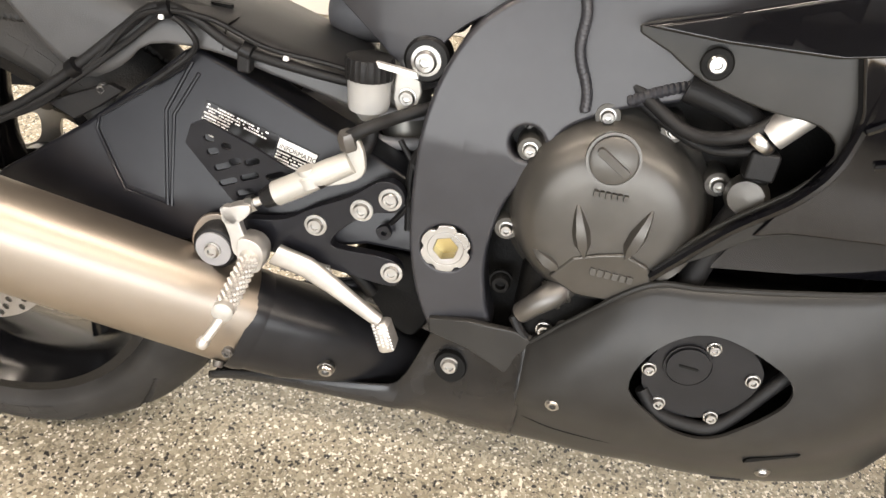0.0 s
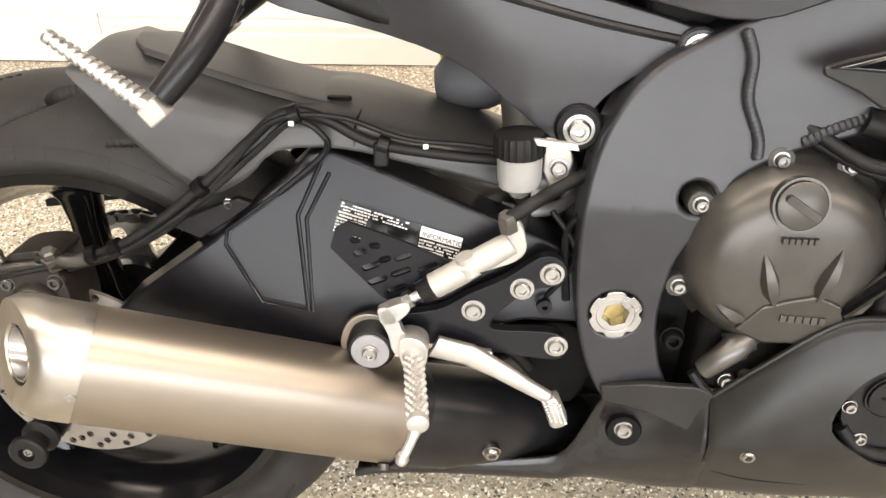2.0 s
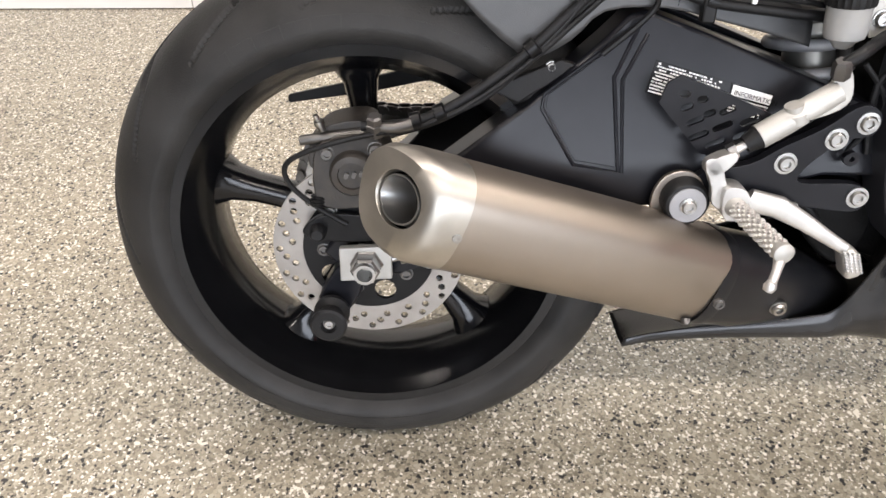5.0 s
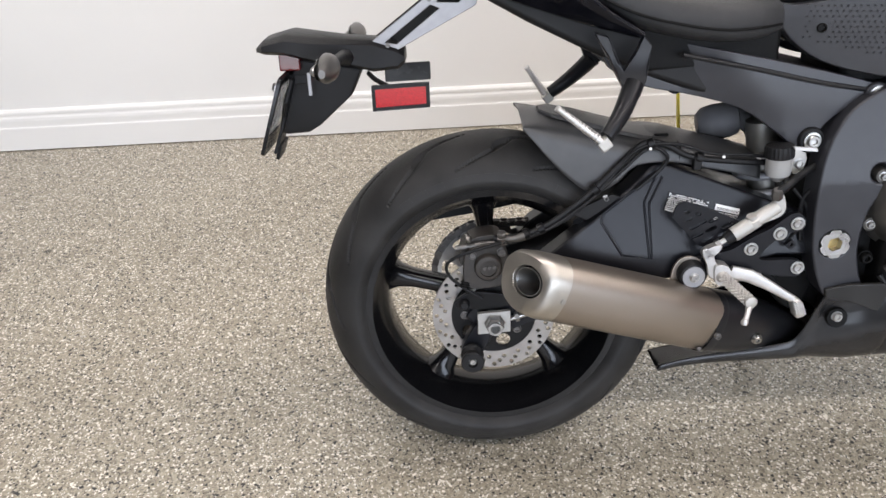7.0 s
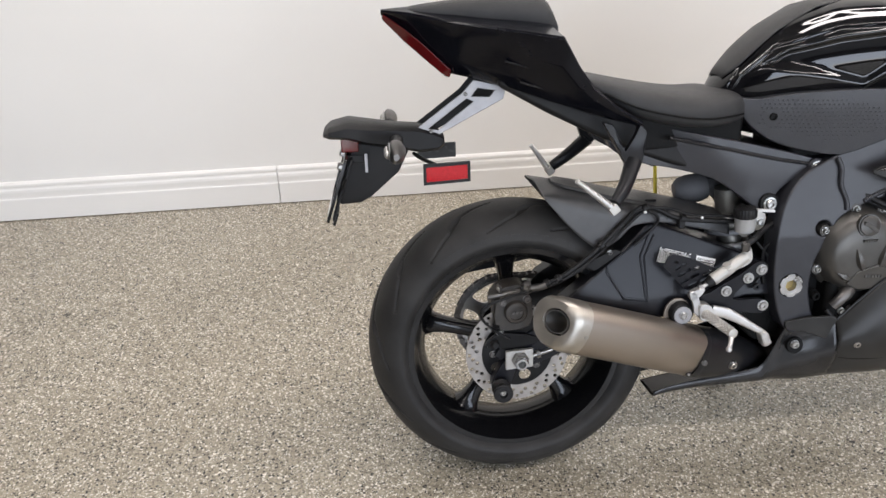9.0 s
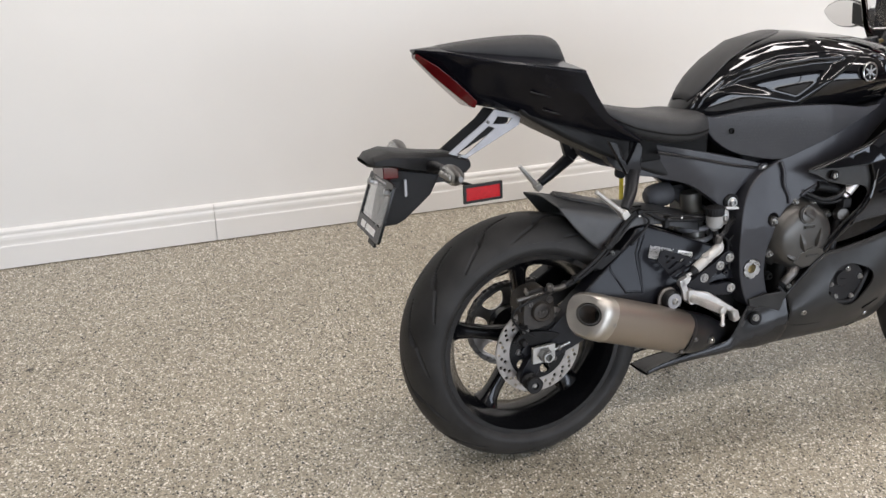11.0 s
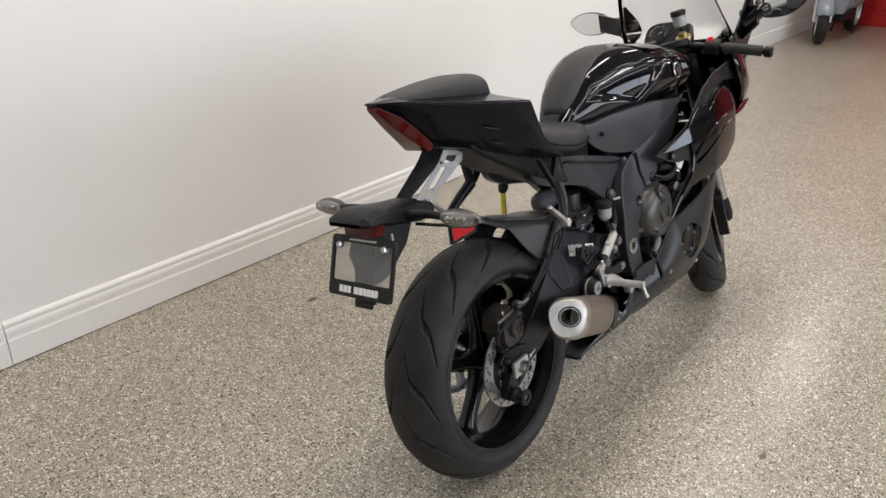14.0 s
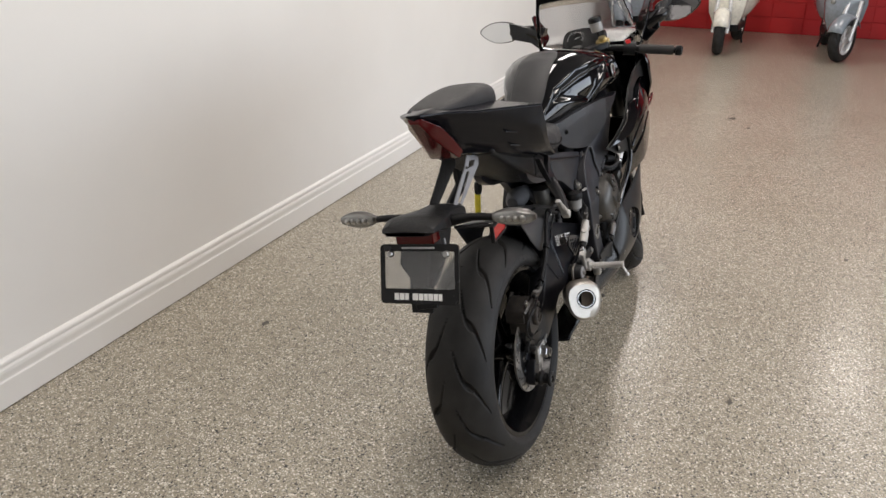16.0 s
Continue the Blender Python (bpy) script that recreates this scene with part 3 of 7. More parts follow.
def label_patch(corners, y_of, mat, name, parent, label=""):
    bm = bmesh.new()
    top = [y_of(x, z) for x, z in corners]
    bot = [(p[0], p[1] + 0.003, p[2]) for p in top]
    loft([bot, top], bm=bm)
    return part(name, bm, mat, parent, label, smooth=False)


def bilerp(c, u, v):
    a, b, cc, d = (Vector((x, z)) for x, z in c)
    p = (a * (1 - u) + b * u) * (1 - v) + (d * (1 - u) + cc * u) * v
    return (p.x, p.y)


def sub(c, u0, u1, v0, v1):
    return [bilerp(c, u0, v0), bilerp(c, u1, v0), bilerp(c, u1, v1), bilerp(c, u0, v1)]


on1 = lambda x, z: swing_face(x, z, 0.0012)
on2 = lambda x, z: swing_face(x, z, 0.0017)
lab = [(0.297, 0.538), (0.375, 0.517), (0.368, 0.486), (0.288, 0.507)]
p1 = label_patch(lab, on1, LABEL, "warning_label", swingarm, "black warning label with small white print")
label_bars(p1, sub(lab, 0.02, 0.9, 0.03, 0.30), 3, on2, WHITE, 5, 0.9)
label_bars(p1, sub(lab, 0.02, 0.4, 0.3, 0.98), 7, on2, WHITE, 6, 0.9)
lab2 = [(0.376, 0.517), (0.419, 0.506), (0.413, 0.479), (0.370, 0.489)]
p2 = label_patch(lab2, on1, LABEL, "information_label", swingarm, "black information label with a white heading")
label_patch(sub(lab2, 0.03, 0.97, 0.05, 0.40), on2, WHITE, "heading_strip", p2)
label_bars(p2, sub(lab2, 0.03, 0.97, 0.45, 0.98), 5, on2, WHITE, 9, 0.9)
txt = bpy.data.curves.new("heading_text", 'FONT')
txt.body, txt.size, txt.extrude = "INFORMATION", 0.0068, 0.0002
txo = new("heading_text", txt)
txt.materials.append(LABEL)
txo.parent = p2
h0, h1 = Vector(on2(*bilerp(lab2, 0.08, 0.36))), Vector(on2(*bilerp(lab2, 0.95, 0.36)))
ux = (h1 - h0).normalized()
uz = (Vector(on2(*bilerp(lab2, 0.08, 0.06))) - h0).normalized()
un = ux.cross(uz).normalized()
uz = un.cross(ux)
txo.matrix_basis = Matrix.Translation(h0 + un * 0.0006) @ Matrix((ux, uz, un)).transposed().to_4x4()

# axle, adjuster block, caliper
axle = part("axle_nut", lathe([(0, -0.02), (0.019, -0.02), (0.019, 0.004), (0.0165, 0.006), (0.0165, 0.02), (0.014, 0.022), (0.0095, 0.022), (0.009, 0.004), (0, 0.004)], (0.0, -0.124, 0.315), R, 6), STEEL, bike, "bright steel axle nut", angle=20)
part("axle_tube", lathe([(0.012, -0.01), (0.012, 0.028), (0.0085, 0.028), (0.0085, -0.004)], (0.0, -0.124, 0.315), R, 24), STEEL, axle)
part("axle_plate", plate([(-0.03, 0.293), (0.028, 0.297), (0.028, 0.338), (-0.03, 0.334)], -0.128, -0.118), ALLOY, bike, "bright square axle plate", bevel=0.0015)
adj = part("chain_adjuster", tube([(0.028, -0.122, 0.32), (0.07, -0.118, 0.33)], 0.0045, 10, straight=True), STEEL, bike)
part("lock_nut", lathe([(0.009, 0), (0.009, 0.007)], (0.036, -0.121, 0.322), (0.04, 0.004, 0.01), 6), STEEL, adj)
spool = part("paddock_spool", lathe([(0, 0), (0.012, 0), (0.012, 0.012), (0.02, 0.014), (0.0205, 0.02), (0.014, 0.026), (0.014, 0.036), (0.0205, 0.042), (0.0205, 0.047), (0.018, 0.049), (0.009, 0.049), (0.008, 0.043), (0, 0.043)], (-0.041, -0.115, 0.256), R, 32), PLASTIC, bike, "black paddock stand spool below the axle")
bolt(spool, (-0.041, -0.157, 0.256), R, 0.006, 0.004)
part("spool_lug", plate(sm([(-0.06, 0.255), (-0.035, 0.235), (-0.005, 0.285), (-0.03, 0.31)]), -0.119, -0.095), SWING, spool, bevel=0.004)

cal = part("rear_caliper", plate(sm([(-0.046, 0.385), (-0.052, 0.43), (-0.040, 0.458), (0.005, 0.466), (0.022, 0.452), (0.026, 0.405), (0.008, 0.386)], 3), -0.126, -0.068), CALIPER, bike, "grey-brown single-piston rear brake caliper", bevel=0.007, segs=3)
part("caliper_bridge", plate(sm([(-0.058, 0.425), (-0.055, 0.452), (-0.036, 0.470), (0.000, 0.476), (0.012, 0.466), (-0.03, 0.452), (-0.045, 0.425)], 3), -0.112, -0.062), CALIPER, cal, bevel=0.005)
part("caliper_bracket", plate(sm([(0.0, 0.34), (-0.04, 0.355), (-0.056, 0.385), (-0.030, 0.405), (0.028, 0.40), (0.04, 0.36)], 3), -0.108, -0.098), BLACK, cal, bevel=0.003)
part("piston_housing", lathe([(0, 0), (0.024, 0), (0.024, 0.010), (0.021, 0.014), (0.015, 0.015), (0.0145, 0.012), (0, 0.012)], (-0.010, -0.124, 0.425), R, 28), CALIPER, cal)
for k in range(3):
    part("raised_marking", plate(slot(-0.016 + 0.008 * k, 0.425 + 0.001 * k, 0.003, 0.0022, 1.2), -0.1385, -0.130), CHAIN, cal)
part("caliper_pin", tube([(-0.064, -0.116, 0.455), (-0.05, -0.118, 0.458), (0.03, -0.118, 0.468)], 0.0055, 10, straight=True), CHAIN, cal)
boot = part("pin_boot", lathe([(0.0075, 0), (0.0095, 0.002), (0.0075, 0.004), (0.0095, 0.006), (0.0075, 0.008), (0.0095, 0.010), (0.006, 0.012)], (-0.048, -0.120, 0.395), (-0.2, -0.2, -1), 16), PLASTIC, cal)
bolt(cal, (0.014, -0.126, 0.450), R, 0.0075, 0.006, mat=CHAIN)
bolt(cal, (-0.036, -0.126, 0.445), R, 0.0065, 0.005, mat=CHAIN)
bolt(cal, (-0.040, -0.110, 0.372), R, 0.0075, 0.006, mat=STEEL)
bj = part("banjo_fitting", lathe([(0.0085, -0.006), (0.0105, -0.005), (0.0105, 0.008), (0.0085, 0.009), (0.0085, 0.016), (0.006, 0.018), (0, 0.018)], (0.014, -0.122, 0.470), (0, -0.35, 1), 6), CHAIN, cal)
part("banjo_ferrule", tube([(0.016, -0.124, 0.474), (0.036, -0.127, 0.474), (0.052, -0.126, 0.478)], [0.0055, 0.0062, 0.0075], 12), CHAIN, cal)
part("bleed_nipple", lathe([(0.004, 0), (0.004, 0.006), (0.0055, 0.007), (0.0055, 0.012), (0.003, 0.013), (0.0028, 0.019), (0, 0.019)], (-0.040, -0.118, 0.467), (-0.35, -0.2, 1), 12), STEEL, cal)
part("sensor_bracket", plate(sm([(-0.070, 0.352), (-0.056, 0.340), (0.0, 0.338), (0.045, 0.352), (0.02, 0.366), (-0.04, 0.372)], 3), -0.118, -0.108), BLACK, bike, bevel=0.002)
part("sensor_head", lathe([(0, 0), (0.009, 0), (0.009, 0.012), (0.006, 0.016), (0, 0.016)], (-0.052, -0.116, 0.352), R, 18), PLASTIC, bike)
part("sensor_cable", tube([(0.05, -0.12, 0.472), (-0.02, -0.135, 0.462), (-0.075, -0.13, 0.438), (-0.078, -0.125, 0.41), (-0.05, -0.12, 0.38), (-0.02, -0.118, 0.36)], 0.003, 8), PLASTIC, bike, "thin black wheel sensor cable")

# exhaust
def sect(c, ax, ry, rz, n=40, p=2.5, tri=0.0):
    """A rounded section; tri widens its upper part."""
    a = Vector(ax).normalized()
    side = a.cross(Vector((0, 0, 1))).normalized()
    up = side.cross(a)
    out = []
    for i in range(n):
        t = 2 * math.pi * i / n
        cs, sn = math.cos(t), math.sin(t)
        yy = ry * math.copysign(abs(cs) ** (2 / p), cs)
        zz = rz * math.copysign(abs(sn) ** (2 / p), sn)
        out.append(Vector(c) + side * (yy * (1 + tri * zz / rz)) + up * zz)
    return out


EA, EB = Vector((0.088, -0.2315, 0.4290)), Vector((0.360, -0.139, 0.3165))
ED = EB - EA
silencer = part("silencer", loft([sect(EA + ED * t, ED, r1, r2, tri=0.12) for t, r1, r2 in ((0.0, 0.044, 0.0515), (0.02, 0.0445, 0.052), (0.5, 0.045, 0.0535), (0.97, 0.0455, 0.0545), (1.0, 0.044, 0.053))], True), TITAN, bike, "brushed titanium silencer, warm grey", angle=50)
# rear cap, cut at a slant
FN = Vector((-0.64, -0.70, 0.27)).normalized()
FC = Vector((0.040, -0.2525, 0.441))


def slant(ring, k):
    """Slide each point of a ring back along the axis to the slanted face."""
    d = ED.normalized()
    out = []
    for p in ring:
        t = (FC - p).dot(FN) / d.dot(FN)
        out.append(p + d * t * k)
    return out


base = sect(EA, ED, 0.0452, 0.0525, tri=0.12)
last = slant([EA + (p - EA) * 0.84 for p in base], 1)
mid = slant([EA + (p - EA) * 0.95 for p in base], 0.86)
hole_c = sum(last, Vector()) / len(last)


def ring_at(c, r, n=40, ax=None):
    d = (ax or ED).normalized()
    side = d.cross(Vector((0, 0, 1))).normalized()
    up = side.cross(d)
    return [Vector(c) + side * (r * math.cos(2 * math.pi * i / n)) + up * (r * math.sin(2 * math.pi * i / n)) for i in range(n)]


d = ED.normalized()
cap_rings = [base, slant(base, 0.02), slant([EA + (p - EA) * 0.99 for p in base], 0.6), mid, last]
hc = hole_c + Vector((0.006, -0.004, 0.003))


def face_ring(r, back=0.0, out=0.0):
    """A round hole of that radius on the slanted face, moved inwards along the axis."""
    q = slant(ring_at(hc, r), 1)
    return [p + d * back for p in q]


cap_rings += [face_ring(0.0255), face_ring(0.0250, 0.006)]
cap = part("silencer_cap", loft(cap_rings, False), TIPMETAL, bike, "satin steel silencer end cap with a slanted face", angle=40)
part("outlet_tube", loft([face_ring(0.0222, 0.02), face_ring(0.0222, 0.001), face_ring(0.0205, 0.001), face_ring(0.0200, 0.06)], False), STEEL, cap, "bare steel outlet tube")
part("outlet_gap", loft([face_ring(0.0252, 0.006), face_ring(0.0220, 0.012), face_ring(0.0204, 0.058), face_ring(0.001, 0.06)], False), ENGINE, cap)
for tq in (radians(-5), radians(75), radians(-75)):
    side = d.cross(Vector((0, 0, 1))).normalized()
    up = side.cross(d)
    nrm = (side * -1 if False else side) * math.cos(tq) + up * math.sin(tq)
    if nrm.y > 0 and abs(math.degrees(tq)) < 30:
        nrm = -side * math.cos(tq) + up * math.sin(tq)
    elif abs(math.degrees(tq)) >= 30:
        nrm = (-side if side.y > 0 else side) * math.cos(tq) + up * math.sin(tq)
    pos = EA - d * 0.004 + (-side if side.y > 0 else side) * (0.0445 * math.cos(tq)) * 1.0 + up * (0.0520 * math.sin(tq))
    part("rivet", lathe([(0.0045, -0.002), (0.0045, 0.0015), (0.002, 0.002), (0, 0.0012)], pos, nrm, 14), STEEL, cap)
# dark mid cover in front of the silencer
MC = [sect(EB - d * 0.004, ED, 0.0455, 0.0540), sect(EB + Vector((0.05, 0.02, -0.018)), ED, 0.048, 0.053), sect(EB + Vector((0.11, 0.052, -0.04)), ED, 0.044, 0.047), sect(EB + Vector((0.16, 0.075, -0.058)), ED, 0.036, 0.036), sect(EB + Vector((0.21, 0.10, -0.085)), ED, 0.03, 0.03)]
cover = part("exhaust_cover", loft(MC), FRAME, bike, "satin black exhaust joint cover")
part("cover_band", loft([sect(EB - d * 0.006, ED, 0.0465, 0.0555), sect(EB + d * 0.004, ED, 0.047, 0.056), sect(EB + d * 0.012, ED, 0.0458, 0.0542)], False), FRAME, cover)
bolt(cover, (0.455, -0.149, 0.279), (0.1, -0.95, -0.25), 0.0085, 0.006)
bolt(cover, (0.366, -0.206, 0.318), (0, -1, 0), 0.005, 0.003, mat=CHAIN)
bolt(cover, (0.345, -0.18, 0.279), (0, -0.6, -0.8), 0.005, 0.003, mat=CHAIN)
part("exhaust_pipe", tube([(0.42, -0.10, 0.285), (0.48, -0.07, 0.25), (0.58, -0.04, 0.24), (0.75, -0.02, 0.24)], 0.03, 16), CHAIN, bike, "dark exhaust pipe under the engine")
hang = part("silencer_hanger", plate(sm([(0.300, 0.408), (0.311, 0.430), (0.334, 0.436), (0.352, 0.421), (0.352, 0.390), (0.33, 0.374), (0.304, 0.386)], 3), -0.140, -0.134), TITAN, bike, "titanium hanger lug on the silencer", bevel=0.0015)
part("rubber_grommet", lathe([(0, -0.03), (0.02, -0.03), (0.024, -0.026), (0.024, 0.006), (0.021, 0.010), (0.017, 0.011), (0, 0.011)], (0.332, -0.148, 0.407), R, 32), PLASTIC, hang)
part("grommet_washer", lathe([(0, 0), (0.0185, 0), (0.0185, 0.0022), (0, 0.003)], (0.332, -0.159, 0.407), R, 32), BRACKET, hang)
bolt(hang, (0.332, -0.163, 0.407), R, 0.0075, 0.005)

# ---- engine and frame ----
def grid(stations, s=1, sub=4):
    """A smooth sheet through cross-sections given at x stations; s mirrors it."""
    cols = []
    for x, sec in stations:
        cols.append([Vector((x, s * y, z)) for y, z in sec])
    rows = [spline([c[i] for c in cols], sub) for i in range(len(cols[0]))]
    lines = [spline([r[k] for r in rows], sub) for k in range(len(rows[0]))]
    return loft(lines, False, False)


def solidify(ob, t, off=-1):
    mod = ob.modifiers.new("thickness", 'SOLIDIFY')
    mod.thickness, mod.offset = t, off
    return ob


def cut(ob, cutter_bm):
    """Cuts the closed shape out of ob for good."""
    me = bpy.data.meshes.new("cutter")
    bmesh.ops.recalc_face_normals(cutter_bm, faces=cutter_bm.faces)
    cutter_bm.to_mesh(me)
    cutter_bm.free()
    c = new("cutter", me)
    c.matrix_world = bike.matrix_world
    mod = ob.modifiers.new("cut", 'BOOLEAN')
    mod.object, mod.operation, mod.solver = c, 'DIFFERENCE', 'EXACT'
    bpy.context.view_layer.update()
    res = bpy.data.meshes.new_from_object(ob.evaluated_get(bpy.context.evaluated_depsgraph_get()))
    ob.modifiers.clear()
    ob.data = res
    bpy.data.objects.remove(c)
    return ob


engine = part("engine_block", loft([[(x, y, z) for y, z in ((-w, z0), (w, z0), (w, z1), (-w, z1))] for x, w, z0, z1 in ((0.58, 0.10, 0.30, 0.55), (0.62, 0.115, 0.27, 0.62), (0.80, 0.12, 0.27, 0.64), (0.86, 0.12, 0.28, 0.68), (0.97, 0.11, 0.40, 0.70))]), ENGINE, bike, "black engine behind the frame spars", bevel=0.01)
CC = Vector((0.704, -0.118, 0.521))
clutch = part("clutch_cover", lathe([(0.0, 0.0), (0.097, 0.0), (0.097, 0.014), (0.091, 0.018), (0.088, 0.030), (0.083, 0.045), (0.075, 0.056), (0.063, 0.062), (0.046, 0.065), (0.028, 0.0665), (0.0, 0.067)], CC, R, 64), COVER, bike, "domed satin graphite clutch cover", angle=60)
for x, z in ((0.742, 0.609), (0.684, 0.611), (0.624, 0.568), (0.792, 0.568), (0.617, 0.486), (0.793, 0.482)):
    p = Vector((x, -0.118, z))
    part("bolt_boss", lathe([(0, 0), (0.0125, 0), (0.0125, 0.026), (0.011, 0.029), (0, 0.029)], p, R, 20), COVER, clutch)
    bolt(clutch, (x, -0.147, z), R, 0.0060, 0.007, 0.0072)
OC = Vector((0.694, -0.174, 0.5835))
oilcap = part("oil_filler_cap", lathe([(0, 0), (0.0235, 0), (0.0235, 0.009), (0.0215, 0.009), (0.0215, 0.007), (0.0205, 0.007), (0.0205, 0.0115), (0.019, 0.0125), (0, 0.0125)], OC, (0, -1, 0.18), 40), COVER, clutch, "round oil filler cap with a slot ridge")
b2 = slot(OC.x, OC.z + 0.001, 0.028, 0.0036, radians(-32))
part("cap_grip", plate(b2, -0.1905, -0.180), COVER, oilcap, bevel=0.001)
part("embossed_badge", plate([(0.663, 0.462), (0.680, 0.489), (0.700, 0.497), (0.724, 0.503), (0.748, 0.493), (0.757, 0.472), (0.745, 0.452), (0.72, 0.447), (0.69, 0.447)], -0.1885, -0.165, warp=lambda c: (c.x, c.y + max(0, (0.50 - c.z)) * 0.2 if c.y < -0.17 else c.y, c.z)), COVER, clutch, bevel=0.003)
for (x, z), (dx, dz) in (((0.683, 0.512), (-0.010, 0.030)), ((0.730, 0.518), (0.008, 0.030)), ((0.660, 0.477), (-0.018, 0.010)), ((0.764, 0.488), (0.018, 0.012))):
    o = Vector((x, 0, z))
    dirv = Vector((dx, 0, dz))
    nv = Vector((-dz, 0, dx)).normalized() * 0.009
    yy = -0.1885 + 0.26 * max(0, ((x - CC.x) ** 2 + (z - CC.z) ** 2) ** 0.5 - 0.03)
    rings = []
    for t, w, h in ((-0.7, 0.1, 0.0), (-0.3, 0.9, 0.004), (0.1, 1.0, 0.0045), (0.6, 0.6, 0.001), (1.0, 0.15, -0.006)):
        c = o + dirv * t
        rings.append([c + nv * w + Vector((0, yy + 0.006, 0)), c + nv * w * 0.5 + Vector((0, yy - h, 0)), c - nv * w * 0.5 + Vector((0, yy - h, 0)), c - nv * w + Vector((0, yy + 0.006, 0))])
    part("embossed_rib", loft(rings), COVER, clutch, bevel=0.002)
bm = bmesh.new()
for i in range(6):
    x = 0.698 + i * 0.0068
    plate([(x, 0.4755 - i * 0.0004), (x + 0.005, 0.475 - i * 0.0004), (x + 0.005, 0.482 - i * 0.0004), (x, 0.4825 - i * 0.0004)], -0.1862, -0.172, bm=bm)
part("raised_marking", bm, COVER, clutch, smooth=False)
bm = bmesh.new()
for i in range(6):
    x = 0.684 + i * 0.0052
    plate([(x, 0.5515), (x + 0.0038, 0.5515), (x + 0.0038, 0.557), (x, 0.557)], -0.1885, -0.178, bm=bm)
part("raised_marking", bm, COVER, clutch, smooth=False)

FO = [(0.610, 0.350), (0.570, 0.350), (0.545, 0.385), (0.527, 0.450), (0.522, 0.530), (0.527, 0.590), (0.543, 0.640), (0.572, 0.680), (0.625, 0.712), (0.742, 0.770), (0.897, 0.822), (0.985, 0.85), (0.99, 0.80), (0.93, 0.765), (0.842, 0.706), (0.785, 0.655), (0.739, 0.634), (0.690, 0.616), (0.650, 0.590), (0.640, 0.560), (0.612, 0.515), (0.603, 0.452), (0.612, 0.400), (0.622, 0.372)]


def spar_warp(s):
    def f(c):
        yo = np.interp(c.x, [0.52, 0.60, 0.75, 0.90, 1.0], [0.150, 0.150, 0.157, 0.150, 0.12])
        yo -= 0.16 * max(0.0, c.z - 0.56) * (1 if c.x < 0.62 else max(0.3, 1 - (c.x - 0.62) * 4))
        return (c.x, s * (yo if abs(c.y) > 0.12 else yo - 0.055), c.z)
    return f


for s in (-1, 1):
    ob = part("frame_spar", plate(sm(FO, 5), s * 0.10, s * 0.15, [circle(0.563, 0.454, 0.024, 32), circle(0.620, 0.573, 0.0155, 28)], warp=spar_warp(s)), SPAR, bike, "satin black aluminium frame spar" if s < 0 else "", bevel=0.011, segs=4)
    if s < 0:
        frame_spar = ob
pv = Vector((0.563, -0.118, 0.454))
part("pivot_recess", lathe([(0, 0), (0.0285, 0), (0.0285, 0.026), (0.0262, 0.0275), (0.0255, 0.012), (0, 0.012)], pv, R, 40), FRAME, frame_spar)
ring_out = []
for i in range(48):
    a = 2 * math.pi * i / 48
    notch = (i % 8) in (0, 1)
    ring_out.append((0.563 + (0.0222 if notch else 0.0252) * math.cos(a), 0.454 + (0.0222 if notch else 0.0252) * math.sin(a)))
pring = part("pivot_ring_nut", plate(ring_out, -0.152, -0.135, [circle(0.563, 0.454, 0.0175, 30)]), STEEL, frame_spar, "bright slotted pivot ring nut", bevel=0.0008, segs=1)
part("pivot_bolt", plate(circle(0.563, 0.454, 0.0180, 36), -0.1515, -0.134, [circle(0.563, 0.454, 0.0125, 6, 0.3)]), STEEL, pring, bevel=0.0008, segs=1)
part("pivot_hex_socket", plate(circle(0.563, 0.454, 0.0128, 6, 0.3), -0.138, -0.133), GOLD, pring, "dull brass-coloured hexagon socket", smooth=False)
hb = lathe([(0, 0), (0.0175, 0), (0.0175, 0.024), (0.0155, 0.025), (0.0152, 0.004), (0, 0.004)], (0.620, -0.112, 0.573), R, 32)
part("mount_recess", hb, FRAME, frame_spar)
bolt(frame_spar, (0.625, -0.115, 0.578), R, 0.0085, 0.008, mat=CHAIN)
bm = bmesh.new()
for i in range(26):
    t = i / 25
    p = Vector((0.640 + 0.022 * t + 0.003 * math.sin(t * 9), -0.1515 + 0.012 * (1 - t), 0.712 - 0.098 * t))
    lathe([(0.0, -0.0040), (0.0044, -0.0030), (0.0052, 0.0), (0.0044, 0.0030), (0.0, 0.0040)], p + Vector((0, 0.0040, 0)), (0.3, -0.3, -1), 10, bm)
part("weld_seam", bm, SPAR, frame_spar)
bm = bmesh.new()
for i in range(18):
    t = i / 17
    lathe([(0.0, -0.004), (0.0044, -0.003), (0.0056, 0.0), (0.0044, 0.003), (0.0, 0.004)], Vector((0, 0.002, 0)) + Vector((0.700 + 0.075 * t, -0.1495, 0.628 + 0.026 * t + 0.006 * math.sin(t * 3))), (1, 0, 0.35), 10, bm)
part("weld_seam", bm, SPAR, frame_spar)

# seat frame cover
SF = [(0.08, 0.835), (0.165, 0.80), (0.19, 0.745), (0.249, 0.713), (0.31, 0.700), (0.40, 0.676), (0.455, 0.640), (0.492, 0.612), (0.520, 0.606), (0.535, 0.622), (0.530, 0.640), (0.560, 0.668), (0.600, 0.684), (0.620, 0.694), (0.612, 0.708), (0.52, 0.733), (0.406, 0.760), (0.304, 0.781), (0.234, 0.800), (0.12, 0.848)]


